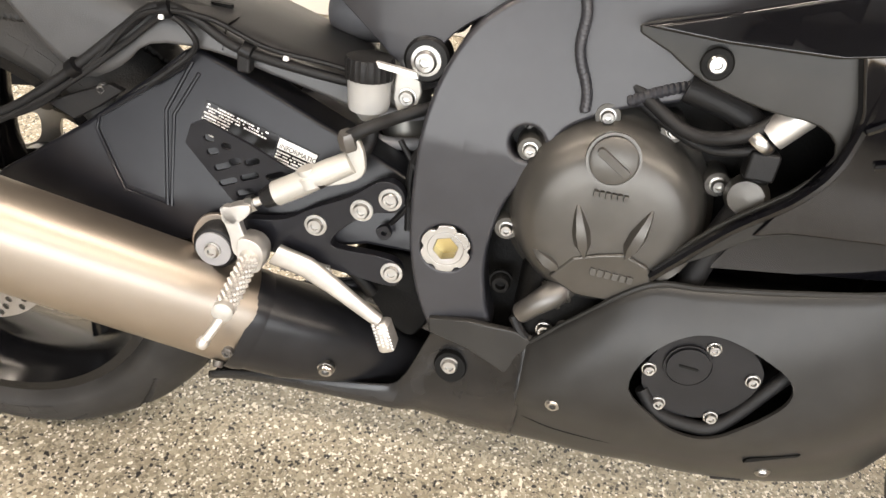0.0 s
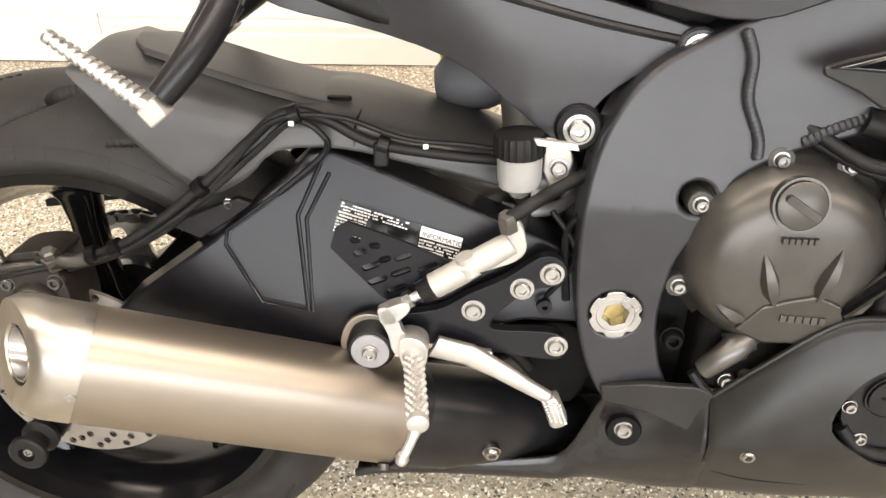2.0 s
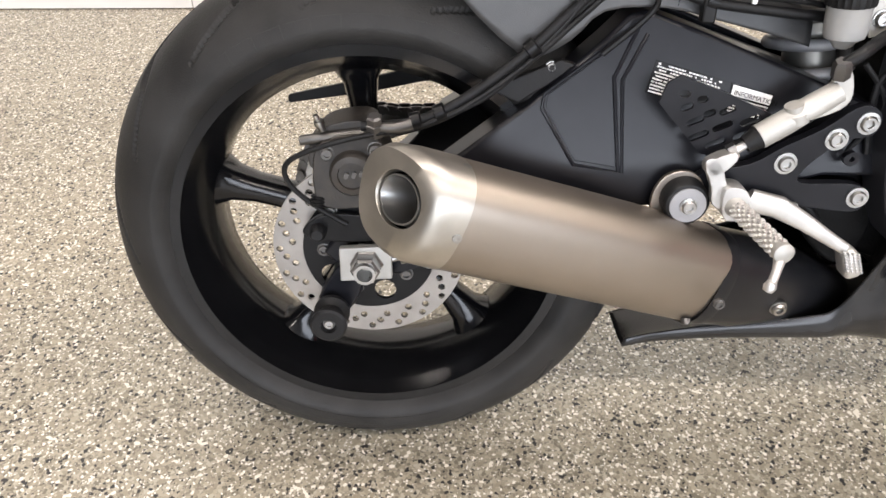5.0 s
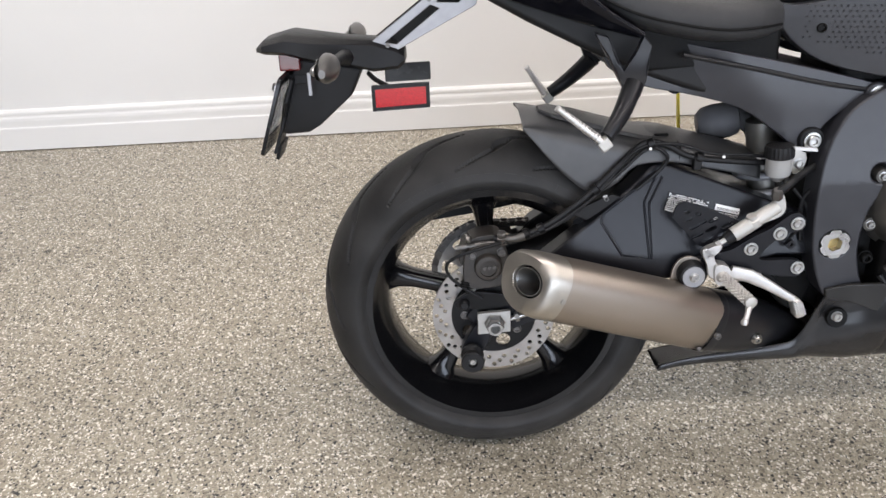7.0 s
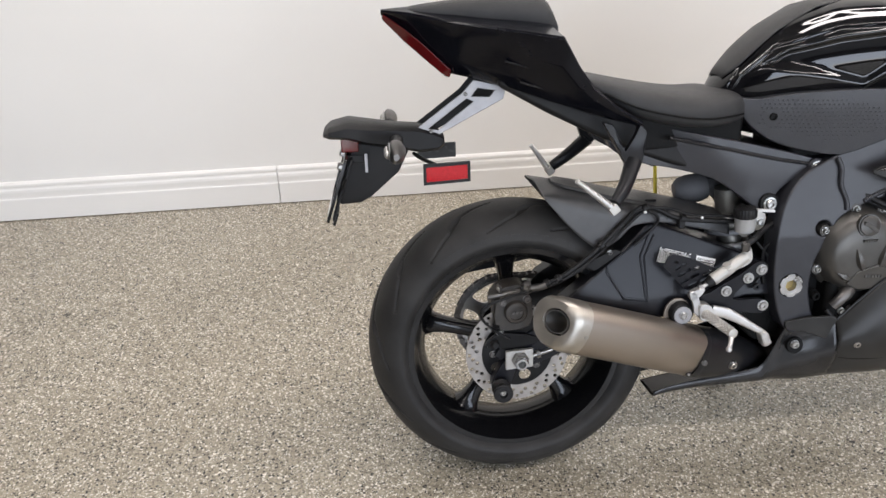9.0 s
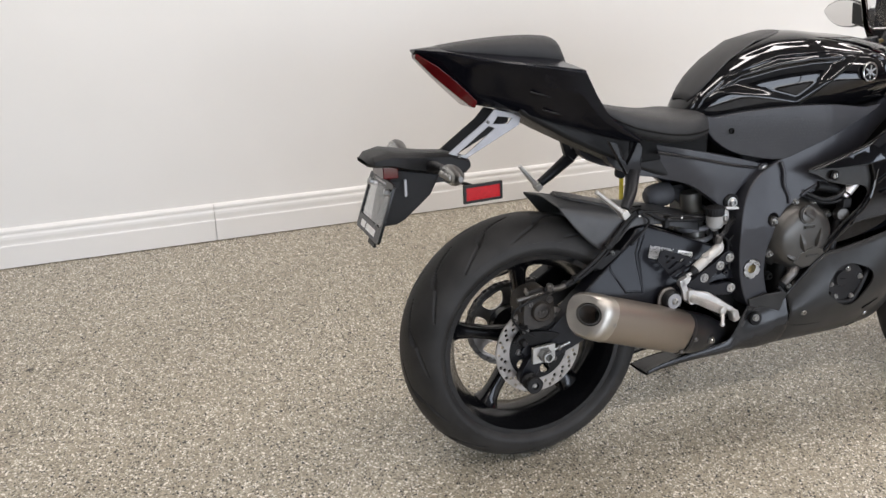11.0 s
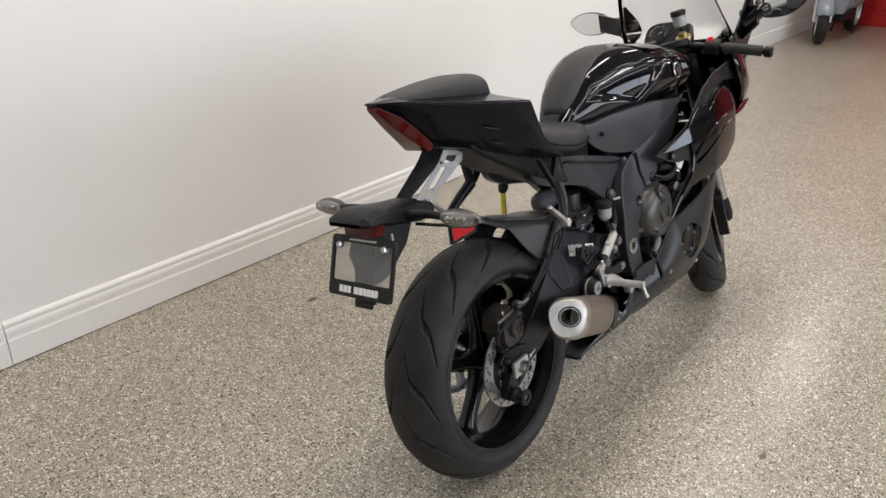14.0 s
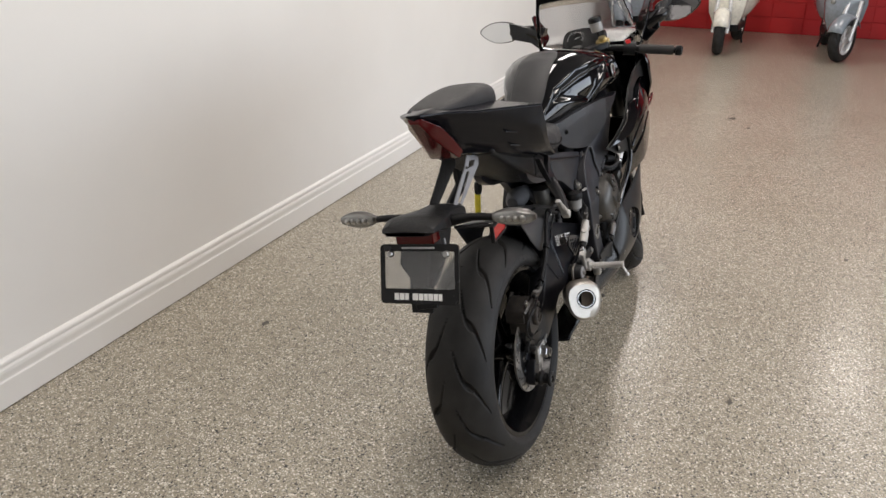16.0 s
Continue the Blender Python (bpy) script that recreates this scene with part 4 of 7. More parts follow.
def seat_frame_warp(c):
    """Leans in towards the top and folds inwards behind a raked crease."""
    y = abs(c.y) * (1.04 - 0.9 * max(0, c.z - 0.69 - 0.22 * max(0, 0.6 - c.x) + 0.02))
    crease = 0.395 + (0.745 - c.z) * 0.72
    y -= 0.30 * min(0.10, max(0.0, crease - c.x))
    return (c.x, math.copysign(y, c.y), c.z)


for s in (-1, 1):
    ob = part("seat_frame", plate(sm(SF, 3), s * 0.082, s * 0.106, warp=seat_frame_warp), SPAR, bike, "satin black cast seat frame" if s < 0 else "", bevel=0.006, segs=3)
    if s < 0:
        seat_frame = ob
part("frame_rib", tube([(0.30, -0.108, 0.765), (0.42, -0.108, 0.738), (0.52, -0.108, 0.714), (0.60, -0.107, 0.699)], 0.004, 8), FRAME, seat_frame)
part("mount_boss", lathe([(0, -0.02), (0.019, -0.02), (0.019, 0.004), (0.017, 0.006), (0, 0.006)], (0.610, -0.108, 0.693), R, 28), SPAR, seat_frame)
bolt(seat_frame, (0.610, -0.116, 0.693), R, 0.011, 0.008, 0.0145)
part("mount_boss", lathe([(0, -0.02), (0.0215, -0.02), (0.0215, 0.006), (0.019, 0.0085), (0, 0.0085)], (0.516, -0.108, 0.6225), R, 28), BLACK, seat_frame)
bolt(seat_frame, (0.516, -0.1185, 0.6225), R, 0.0105, 0.008, 0.014)

# ---- fairing ----
LOW = [
    (0.660, [(-0.168, 0.378), (-0.183, 0.35), (-0.186, 0.322), (-0.15, 0.252), (-0.12, 0.226), (-0.05, 0.212)]),
    (0.700, [(-0.178, 0.422), (-0.196, 0.382), (-0.200, 0.335), (-0.165, 0.262), (-0.12, 0.228), (-0.05, 0.212)]),
    (0.752, [(-0.183, 0.474), (-0.203, 0.415), (-0.207, 0.345), (-0.172, 0.266), (-0.125, 0.230), (-0.05, 0.212)]),
    (0.800, [(-0.186, 0.483), (-0.206, 0.42), (-0.210, 0.347), (-0.174, 0.270), (-0.125, 0.231), (-0.05, 0.212)]),
    (0.868, [(-0.190, 0.496), (-0.208, 0.43), (-0.211, 0.35), (-0.175, 0.272), (-0.125, 0.232), (-0.05, 0.214)]),
    (0.950, [(-0.196, 0.516), (-0.207, 0.44), (-0.203, 0.36), (-0.165, 0.28), (-0.12, 0.236), (-0.05, 0.216)]),
    (1.020, [(-0.198, 0.545), (-0.198, 0.46), (-0.182, 0.375), (-0.148, 0.295), (-0.108, 0.244), (-0.045, 0.228)]),
    (1.060, [(-0.196, 0.575), (-0.186, 0.48), (-0.155, 0.39), (-0.115, 0.31), (-0.09, 0.26), (-0.04, 0.245)]),
]
low_side = {}
for s in (1, -1):
    ob = part("lower_fairing", grid(LOW, s), MATTE, bike, "matte black lower side fairing with an engine cover cutout" if s > 0 else "", angle=60)
    solidify(ob, 0.004, 0)
    low_side[s] = ob
CUT = [(0.757, 0.378), (0.766, 0.415), (0.795, 0.441), (0.832, 0.447), (0.880, 0.430), (0.897, 0.412), (0.893, 0.392), (0.871, 0.366), (0.843, 0.340), (0.815, 0.338), (0.79, 0.350)]
low_fairing = cut(low_side[1], plate(sm(CUT, 4), -0.26, -0.15))
low_fairing.modifiers.new("normals", 'WEIGHTED_NORMAL').keep_sharp = True
part("fairing_edge", tube([(x, -0.1845 - 0.05 * (x - 0.752) if x > 0.75 else -0.1845 + (0.752 - x) * 0.16, z) for x, z in ((0.662, 0.380), (0.700, 0.423), (0.752, 0.475), (0.80, 0.484), (0.868, 0.497), (0.95, 0.517), (1.02, 0.546))], 0.003, 8), MATTE, low_fairing)
gen = part("generator_cover", plate(sm([(0.768, 0.385), (0.775, 0.42), (0.80, 0.443), (0.84, 0.445), (0.868, 0.425), (0.873, 0.40), (0.855, 0.367), (0.825, 0.352), (0.79, 0.358)], 4), -0.199, -0.12), FRAME, bike, "round black generator cover in the fairing cutout", bevel=0.008, segs=3)
part("generator_cap", lathe([(0, 0), (0.0225, 0), (0.0225, 0.003), (0.0212, 0.003), (0.0212, 0.001), (0.0195, 0.001), (0.0195, 0.0045), (0, 0.005)], (0.805, -0.199, 0.410), R, 40), FRAME, gen)
part("cap_slot", plate(slot(0.805, 0.410, 0.016, 0.0012, radians(-5)), -0.2046, -0.2035), ENGINE, gen)
for x, z in ((0.865, 0.407), (0.822, 0.433), (0.841, 0.358), (0.79, 0.362), (0.772, 0.398)):
    bolt(gen, (x, -0.200, z), R, 0.0056, 0.005, 0.0068)
part("generator_hose", tube([(0.772, -0.196, 0.372), (0.79, -0.2, 0.352), (0.82, -0.2, 0.344), (0.85, -0.2, 0.35), (0.885, -0.195, 0.40), (0.90, -0.19, 0.42)], 0.007, 10), PLASTIC, gen)
bolt(low_fairing, (0.695, -0.198, 0.333), (0, -1, -0.2), 0.0068, 0.004)
part("panel_seam", tube([(0.655, -0.1745, 0.299), (0.70, -0.185, 0.294), (0.76, -0.189, 0.294), (0.82, -0.189, 0.295), (0.88, -0.187, 0.296)], 0.0016, 6), ENGINE, low_fairing)
bolt(low_fairing, (0.915, -0.182, 0.292), (0, -0.85, -0.5), 0.007, 0.004)
part("vent_slit", plate([(0.885, 0.315), (0.93, 0.335), (0.932, 0.338), (0.888, 0.321)], -0.2035, -0.18), ENGINE, low_fairing)
part("drain_lug", plate([(0.87, 0.262), (0.905, 0.272), (0.91, 0.255), (0.88, 0.25)], -0.16, -0.15), PLASTIC, low_fairing)

REAR = [
    (0.302, [(-0.102, 0.202), (-0.104, 0.196), (-0.099, 0.191), (-0.08, 0.188), (-0.05, 0.187), (-0.02, 0.186)]),
    (0.335, [(-0.106, 0.214), (-0.107, 0.207), (-0.102, 0.201), (-0.08, 0.197), (-0.05, 0.195), (-0.02, 0.194)]),
    (0.400, [(-0.114, 0.232), (-0.117, 0.224), (-0.112, 0.214), (-0.09, 0.207), (-0.06, 0.204), (-0.02, 0.203)]),
    (0.500, [(-0.124, 0.252), (-0.128, 0.240), (-0.124, 0.225), (-0.10, 0.213), (-0.06, 0.209), (-0.02, 0.208)]),
    (0.535, [(-0.128, 0.270), (-0.131, 0.250), (-0.128, 0.230), (-0.104, 0.216), (-0.06, 0.210), (-0.02, 0.209)]),
    (0.560, [(-0.142, 0.345), (-0.136, 0.300), (-0.135, 0.250), (-0.110, 0.219), (-0.06, 0.211), (-0.02, 0.210)]),
    (0.575, [(-0.150, 0.374), (-0.138, 0.325), (-0.142, 0.262), (-0.114, 0.221), (-0.06, 0.211), (-0.02, 0.210)]),
    (0.620, [(-0.160, 0.384), (-0.152, 0.340), (-0.160, 0.285), (-0.128, 0.226), (-0.06, 0.212), (-0.02, 0.211)]),
    (0.664, [(-0.166, 0.386), (-0.178, 0.350), (-0.183, 0.310), (-0.146, 0.242), (-0.06, 0.213), (-0.02, 0.212)]),
]
for s in (1, -1):
    ob = part("belly_pan", grid(REAR, s), PAN, bike, "matte black belly pan beneath the engine" if s > 0 else "", angle=60)
    solidify(ob, 0.004, 0)
    if s > 0:
        belly = ob
part("pan_flange", plate([(0.557, 0.374), (0.60, 0.384), (0.645, 0.388), (0.668, 0.380), (0.664, 0.345), (0.645, 0.335), (0.60, 0.352), (0.560, 0.358)], -0.172, -0.164, warp=lambda c: (c.x, c.y + 0.16 * max(0, 0.66 - c.x), c.z)), MATTE, belly, bevel=0.002)
part("bolt_recess", lathe([(0.0165, 0.005), (0.0185, 0.0), (0.0165, 0.003), (0.012, -0.002), (0, -0.002)], (0.588, -0.1475, 0.316), (-0.1, -1, 0.15), 28), ENGINE, belly)
bolt(belly, (0.587, -0.151, 0.319), R, 0.0085, 0.006)

# upper side fairing, gloss
UP = [(0.688, 0.696), (0.76, 0.722), (0.839, 0.752), (0.92, 0.795), (1.02, 0.835), (1.16, 0.84), (1.28, 0.826), (1.36, 0.80), (1.345, 0.762), (1.27, 0.69), (1.20, 0.628), (1.09, 0.575), (1.0, 0.565), (0.913, 0.562), (0.837, 0.550), (0.795, 0.515), (0.752, 0.486), (0.79, 0.545), (0.835, 0.592), (0.856, 0.628), (0.838, 0.648), (0.795, 0.652), (0.745, 0.664), (0.715, 0.680)]


def up_y(x, z):
    y = np.interp(x, [0.68, 0.75, 0.85, 1.0, 1.2, 1.36], [0.180, 0.196, 0.208, 0.216, 0.208, 0.165])
    return y - 0.25 * max(0, z - 0.76) - 0.12 * max(0, 0.6 - z)


for s in (-1, 1):
    ob = part("upper_fairing", plate(sm(UP, 3), s * 0.2, s * 0.195, warp=lambda c, s=s: (c.x, s * (up_y(c.x, c.z) - 0.006 - (0.005 if abs(c.y) < 0.198 else 0)), c.z)), MATTE, bike, "black upper side fairing with a gloss outer panel" if s < 0 else "", bevel=0.002)
    if s < 0:
        up_fairing = ob
OUTER = [(0.842, 0.712), (0.905, 0.738), (0.985, 0.790), (1.06, 0.822), (1.18, 0.838), (1.30, 0.822), (1.36, 0.795), (1.335, 0.755), (1.27, 0.69), (1.20, 0.632), (1.10, 0.586), (1.0, 0.572), (0.91, 0.566), (0.845, 0.556), (0.820, 0.545), (0.838, 0.592), (0.862, 0.634), (0.858, 0.668)]
for s in (-1, 1):
    gp = part("gloss_panel", plate(OUTER, s * 0.2, s * 0.19, warp=lambda c, s=s: (c.x, s * (up_y(c.x, c.z) + (-0.012 if abs(c.y) < 0.195 else 0.006 - 0.05 * max(0.0, 0.70 - c.z) + 0.010 * math.sin((c.x - 0.84) * 9))), c.z)), GLOSS, up_fairing, bevel=0.007, segs=4)
for q in ([(0.865, 0.655), (0.93, 0.70), (1.02, 0.735), (1.12, 0.742)], [(0.88, 0.63), (0.95, 0.655), (1.05, 0.70), (1.15, 0.715)]):
    part("panel_crease", tube([(x, -(up_y(x, z) + 0.0055 + 0.010 * math.sin((x - 0.84) * 9)), z) for x, z in [(p.x, p.y) for p in spline([(a, b, 0) for a, b in q], 6)]], 0.0035, 8, straight=True), GLOSS, up_fairing)
ST = [(0.688, 0.697), (0.76, 0.724), (0.839, 0.754), (0.92, 0.797), (0.985, 0.80), (0.955, 0.752), (0.880, 0.716), (0.825, 0.703), (0.75, 0.698)]
part("fairing_blade", plate(ST, -0.2, -0.19, warp=lambda c: (c.x, -(up_y(c.x, c.z) + ((0.004 + 0.22 * (0.70 + 0.40 * (c.x - 0.69) - c.z)) if c.y < -0.195 else -0.004)), c.z)), GLOSS, up_fairing, bevel=0.003, segs=3)
part("bolt_well", lathe([(0.013, 0.0015), (0.0125, 0.0022), (0.011, 0.0012), (0.0105, -0.004), (0, -0.004)], (0.749, -0.1965, 0.681), R, 24), ENGINE, up_fairing)
bolt(up_fairing, (0.749, -0.1965, 0.681), R, 0.0075, 0.005, 0.008)
part("fairing_trim", tube([(0.752, -up_y(0.752, 0.486), 0.484), (0.80, -0.197, 0.548), (0.840, -0.207, 0.590), (0.860, -0.21, 0.628), (0.866, -0.212, 0.69)], 0.005, 8), GLOSS, up_fairing)
# dark red slivers standing in for the red reflected in the gloss fairing
for s in (-1, 1):
    sg = part("front_signal", loft([sect((1.24 + 0.10 * t, s * (0.198 + 0.004 * t), 0.715 + 0.035 * t), (1, 0, 0.35), 0.003 + 0.004 * math.sin(t * 3.1), 0.004 + 0.007 * math.sin(t * 3.1), 16) for t in (0, 0.25, 0.5, 0.75, 1.0)]), REDLAMP, bike, "small dark red piece on the fairing, standing in for a reflection" if s < 0 else "")
part("inner_panel", plate([(0.80, 0.50), (0.95, 0.52), (1.06, 0.56), (1.08, 0.60), (0.84, 0.58)], -0.175, -0.165), GLOSS, bike, "dark inner fairing panel")
# near-black block added as the dark interior seen through the fairing cutout
part("dark_backing", block(0.64, 0.98, -0.16, 0.16, 0.262, 0.47), ENGINE, engine, bevel=0.02)
part("radiator", loft([[(x + dx, y, z) for x, y, z in ((1.02, -0.16, 0.38), (1.02, 0.16, 0.38), (1.06, 0.16, 0.72), (1.06, -0.16, 0.72))] for dx in (0, 0.03)]), ENGINE, bike, "black radiator ahead of the engine", bevel=0.004)

# hoses and connectors between frame and fairing
part("coolant_hose", tube([(0.742, -0.15, 0.648), (0.80, -0.16, 0.63), (0.815, -0.165, 0.58), (0.80, -0.165, 0.52), (0.79, -0.165, 0.47)], 0.012, 12), PLASTIC, bike, "black rubber coolant hose")
part("wiring_loom", tube([(0.70, -0.14, 0.64), (0.75, -0.165, 0.615), (0.79, -0.18, 0.625), (0.83, -0.17, 0.65), (0.90, -0.15, 0.66)], 0.006, 10), PLASTIC, bike)
part("wiring_loom", tube([(0.70, -0.135, 0.63), (0.76, -0.16, 0.605), (0.80, -0.175, 0.612), (0.83, -0.165, 0.63)], 0.0045, 10), PLASTIC, bike)
part("chrome_connector", lathe([(0, 0), (0.013, 0), (0.0135, 0.03), (0.012, 0.034), (0, 0.036)], (0.812, -0.178, 0.628), (0.55, -0.1, 0.75), 24), POLISH, bike, "bright cylindrical sensor body")
part("connector", block(0.80, 0.825, -0.185, -0.165, 0.59, 0.615), PLASTIC, bike, bevel=0.003)
part("reed_cap", lathe([(0, 0), (0.018, 0), (0.019, 0.01), (0.015, 0.02), (0, 0.022)], (0.815, -0.16, 0.57), (-0.3, -1, 0.1), 24), COVER, bike)
part("hose_clip", lathe([(0.013, 0), (0.0145, 0.002), (0.0145, 0.008), (0.013, 0.01)], (0.802, -0.176, 0.618), (0.5, 0, 0.8), 16), STEEL, bike)
wp = part("water_pump_outlet", tube([(0.690, -0.155, 0.452), (0.672, -0.172, 0.440), (0.658, -0.176, 0.428), (0.646, -0.172, 0.412)], [0.0125, 0.013, 0.011, 0.010], 20), CHAIN, bike, "stubby cast oil pipe below the clutch cover")
for t in (0.25, 0.5):
    part("ring", lathe([(0.012, 0), (0.0152, 0.001), (0.0152, 0.004), (0.012, 0.005)], Vector((0.690, -0.158, 0.451)).lerp((0.655, -0.178, 0.425), t), (-0.8, -0.4, -0.5), 24), COVER, wp)
bolt(wp, (0.672, -0.165, 0.395), R, 0.007, 0.006)
bolt(wp, (0.690, -0.16, 0.40), R, 0.006, 0.005, mat=CHAIN)
part("drain_hose", tube([(0.640, -0.16, 0.40), (0.66, -0.165, 0.38), (0.69, -0.15, 0.39)], 0.005, 8), PLASTIC, bike)
bolt(engine, (0.622, -0.14, 0.425), R, 0.010, 0.010, 0.012, mat=ENGINE, name="oil_drain_plug")
bolt(engine, (0.617, -0.135, 0.487), R, 0.006, 0.006)

# ---- tank ----
TK = [(0.415, 0.845, 0.82, 0.030, 0.83), (0.440, 0.882, 0.80, 0.058, 0.842), (0.472, 0.920, 0.78, 0.082, 0.855), (0.52, 0.962, 0.76, 0.108, 0.872), (0.60, 1.006, 0.76, 0.138, 0.89), (0.70, 1.025, 0.78, 0.170, 0.905), (0.80, 1.017, 0.80, 0.184, 0.905), (0.90, 1.005, 0.82, 0.182, 0.90), (0.98, 0.985, 0.83, 0.165, 0.90), (1.03, 0.955, 0.84, 0.135, 0.89)]
tkx = [t[0] for t in TK]


def tank_sec(x):
    return [float(np.interp(x, tkx, [t[k] for t in TK])) for k in (1, 2, 3, 4)]


def tank_y(x, z):
    zt, zb, w, zw = tank_sec(x)
    if z >= zw:
        q = min(1, (z - zw) / (zt - zw))
        return w * max(0.0, 1 - q ** 2.3) ** (1 / 2.3)
    return w * (1 - 0.25 * ((zw - z) / (zw - zb)) ** 1.5)




def step(q):
    q = min(1.0, max(0.0, q))
    return q * q * (3 - 2 * q)


def tank_inset(x, z):
    """The shoulder terrace and the knee scoop pressed into the tank's flank."""
    shoulder = float(np.interp(x, [0.425, 0.464, 0.53, 0.627, 0.757, 0.832, 0.90, 0.96], [0.84, 0.912, 0.966, 1.000, 1.004, 0.985, 0.955, 0.86]))
    terrace = float(np.interp(x, [0.440, 0.458, 0.514, 0.621, 0.747, 0.89, 0.94], [0.845, 0.880, 0.935, 0.971, 0.978, 0.959, 0.86]))
    top = float(np.interp(x, [0.47, 0.486, 0.537, 0.625, 0.70, 0.82, 0.86], [0.880, 0.896, 0.927, 0.950, 0.960, 0.962, 0.955]))
    low = float(np.interp(x, [0.47, 0.512, 0.56, 0.605, 0.672, 0.779, 0.83], [0.894, 0.886, 0.876, 0.868, 0.852, 0.942, 0.985]))
    d1 = 0.0045 * step((shoulder - z) / 0.011) + 0.0055 * step((terrace - z) / 0.010)
    d2 = 0.013 * step(min((top - z) / 0.012, (z - low) / 0.024))
    return d1 + d2


rings = []
tk_s = spline([(x, zt, zb) for x, zt, zb, w, zw in TK], 24)
tk_w = spline([(x, w, zw) for x, zt, zb, w, zw in TK], 24)
for p, q in zip(tk_s, tk_w):
    x, zt, zb, w, zw = p.x, p.y, p.z, q.y, q.z
    ring = []
    n = 176
    for i in range(n):
        a = 2 * math.pi * i / n
        cs, sn = math.cos(a), math.sin(a)
        e = 2 / 2.3
        if sn >= 0:
            y, z = w * math.copysign(abs(cs) ** e, cs), zw + (zt - zw) * abs(sn) ** e
        else:
            zz = abs(sn)
            y, z = w * math.copysign(abs(cs) ** 0.6, cs) * (1 - 0.2 * zz), zw - (zw - zb) * zz
        y -= math.copysign(min(abs(y), tank_inset(x, z)), y)
        ring.append((x, y, z))
    rings.append(ring)
tank = part("fuel_tank", loft(rings), GLOSS, bike, "gloss black fuel tank with scooped flanks", angle=70)


def tank_line(pts, r, mat, name, lift=0.001, parent=None):
    P = spline([(x, z, 0) for x, z in pts], 8)
    return part(name, tube([(p.x, -(tank_y(p.x, p.y) - tank_inset(p.x, p.y) + lift), p.y) for p in P], r, 8, straight=True), mat, parent or tank)


tank_line([(0.835, 0.968), (0.78, 0.935), (0.72, 0.893), (0.668, 0.852)], 0.0018, ENGINE, "tank_seam", 0.0015)
PADPAINT = material("grey_tank_pad_film", (0.024, 0.024, 0.025), 0.46, bump=0.3, bump_scale=700, spec=0.35)


def tank_top(x, y):
    zt, zb, w, zw = tank_sec(x)
    q = min(0.985, abs(y) / w)
    return zw + (zt - zw) * (1 - q ** 2.3) ** (1 / 2.3)


pad_rows = []
for x, wd in ((0.432, 0.030), (0.445, 0.042), (0.46, 0.050), (0.48, 0.055), (0.50, 0.056), (0.53, 0.056), (0.56, 0.056), (0.60, 0.058), (0.64, 0.058), (0.67, 0.050), (0.69, 0.034)):
    pad_rows.append([(x - 0.001, y, tank_top(x, y) + 0.0025) for y in np.linspace(-wd, wd, 17)])
tank_pad = solidify(part("tank_pad", loft(pad_rows, False, False), PADPAINT, tank, "matte grey film pad on the tank", angle=70), 0.0015, 1)
bdg = part("tank_badge", lathe([(0, 0), (0.0235, 0), (0.0235, 0.004), (0.0215, 0.005), (0.0205, 0.003), (0, 0.003)], (0.842, -0.1765, 0.922), (0.05, -1, 0.08), 36), STEEL, tank, "round chrome badge on the tank")
part("badge_face", lathe([(0, 0.0025), (0.0195, 0.0025), (0.0195, 0.0037), (0, 0.0037)], (0.842, -0.1765, 0.922), (0.05, -1, 0.08), 32), LABEL, bdg)
for k in range(3):
    a = math.pi * k / 3 + 0.5
    part("badge_bar", plate(slot(0.842, 0.922, 0.030, 0.0018, a), -0.1815, -0.179), STEEL, bdg)
DP = [(0.432, 0.838), (0.448, 0.815), (0.475, 0.778), (0.519, 0.746), (0.58, 0.728), (0.646, 0.721), (0.70, 0.742), (0.75, 0.765), (0.84, 0.805), (0.905, 0.842), (0.855, 0.838), (0.75, 0.850), (0.643, 0.851), (0.540, 0.843), (0.475, 0.832)]
for s in (-1, 1):
    ob = part("tank_side_cover", plate(sm(DP, 3), s * 0.15, s * 0.12, warp=lambda c, s=s: (c.x, s * (float(np.interp(c.x, [0.43, 0.5, 0.6, 0.75, 0.91], [0.070, 0.100, 0.136, 0.168, 0.168])) - 0.14 * max(0, 0.82 - c.z) - (0.03 if abs(c.y) < 0.13 else 0)), c.z)), DIMPLED, bike, "matte black tank side cover with a dimpled texture" if s < 0 else "", bevel=0.006, segs=3)
    if s < 0:
        side_cover = ob
part("cover_screw", lathe([(0.0075, 0), (0.0075, 0.003), (0.005, 0.004), (0.004, 0.001), (0, 0.001)], (0.512, -0.1015, 0.797), R, 18), ENGINE, side_cover)
bm = bmesh.new()


def cover_face(x, z):
    return -(float(np.interp(x, [0.43, 0.5, 0.6, 0.75, 0.91], [0.070, 0.100, 0.136, 0.168, 0.168])) - 0.14 * max(0, 0.82 - z))


for row in range(11):
    for col in range(34):
        x, z = 0.49 + 0.0085 * col + 0.004 * (row % 2), 0.752 + 0.0078 * row
        if z < 0.748 + 0.25 * abs(x - 0.62) or z > 0.832 - 0.10 * max(0, x - 0.62) - 0.25 * max(0, x - 0.66) or abs(x - 0.512) + abs(z - 0.797) < 0.02:
            continue
        q = [bm.verts.new((x + dx, cover_face(x + dx, z + dz) + 0.0004, z + dz)) for dx, dz in ((-0.0026, -0.0012), (0.0012, -0.0022), (0.0026, 0.0012), (-0.0012, 0.0022))]
        tip = bm.verts.new((x, cover_face(x, z) - 0.0013, z))
        for k in range(4):
            bm.faces.new((q[k], q[(k + 1) % 4], tip))
tagged(part("grip_dimples", bm, DIMPLED, side_cover, smooth=False), kind="stuff")
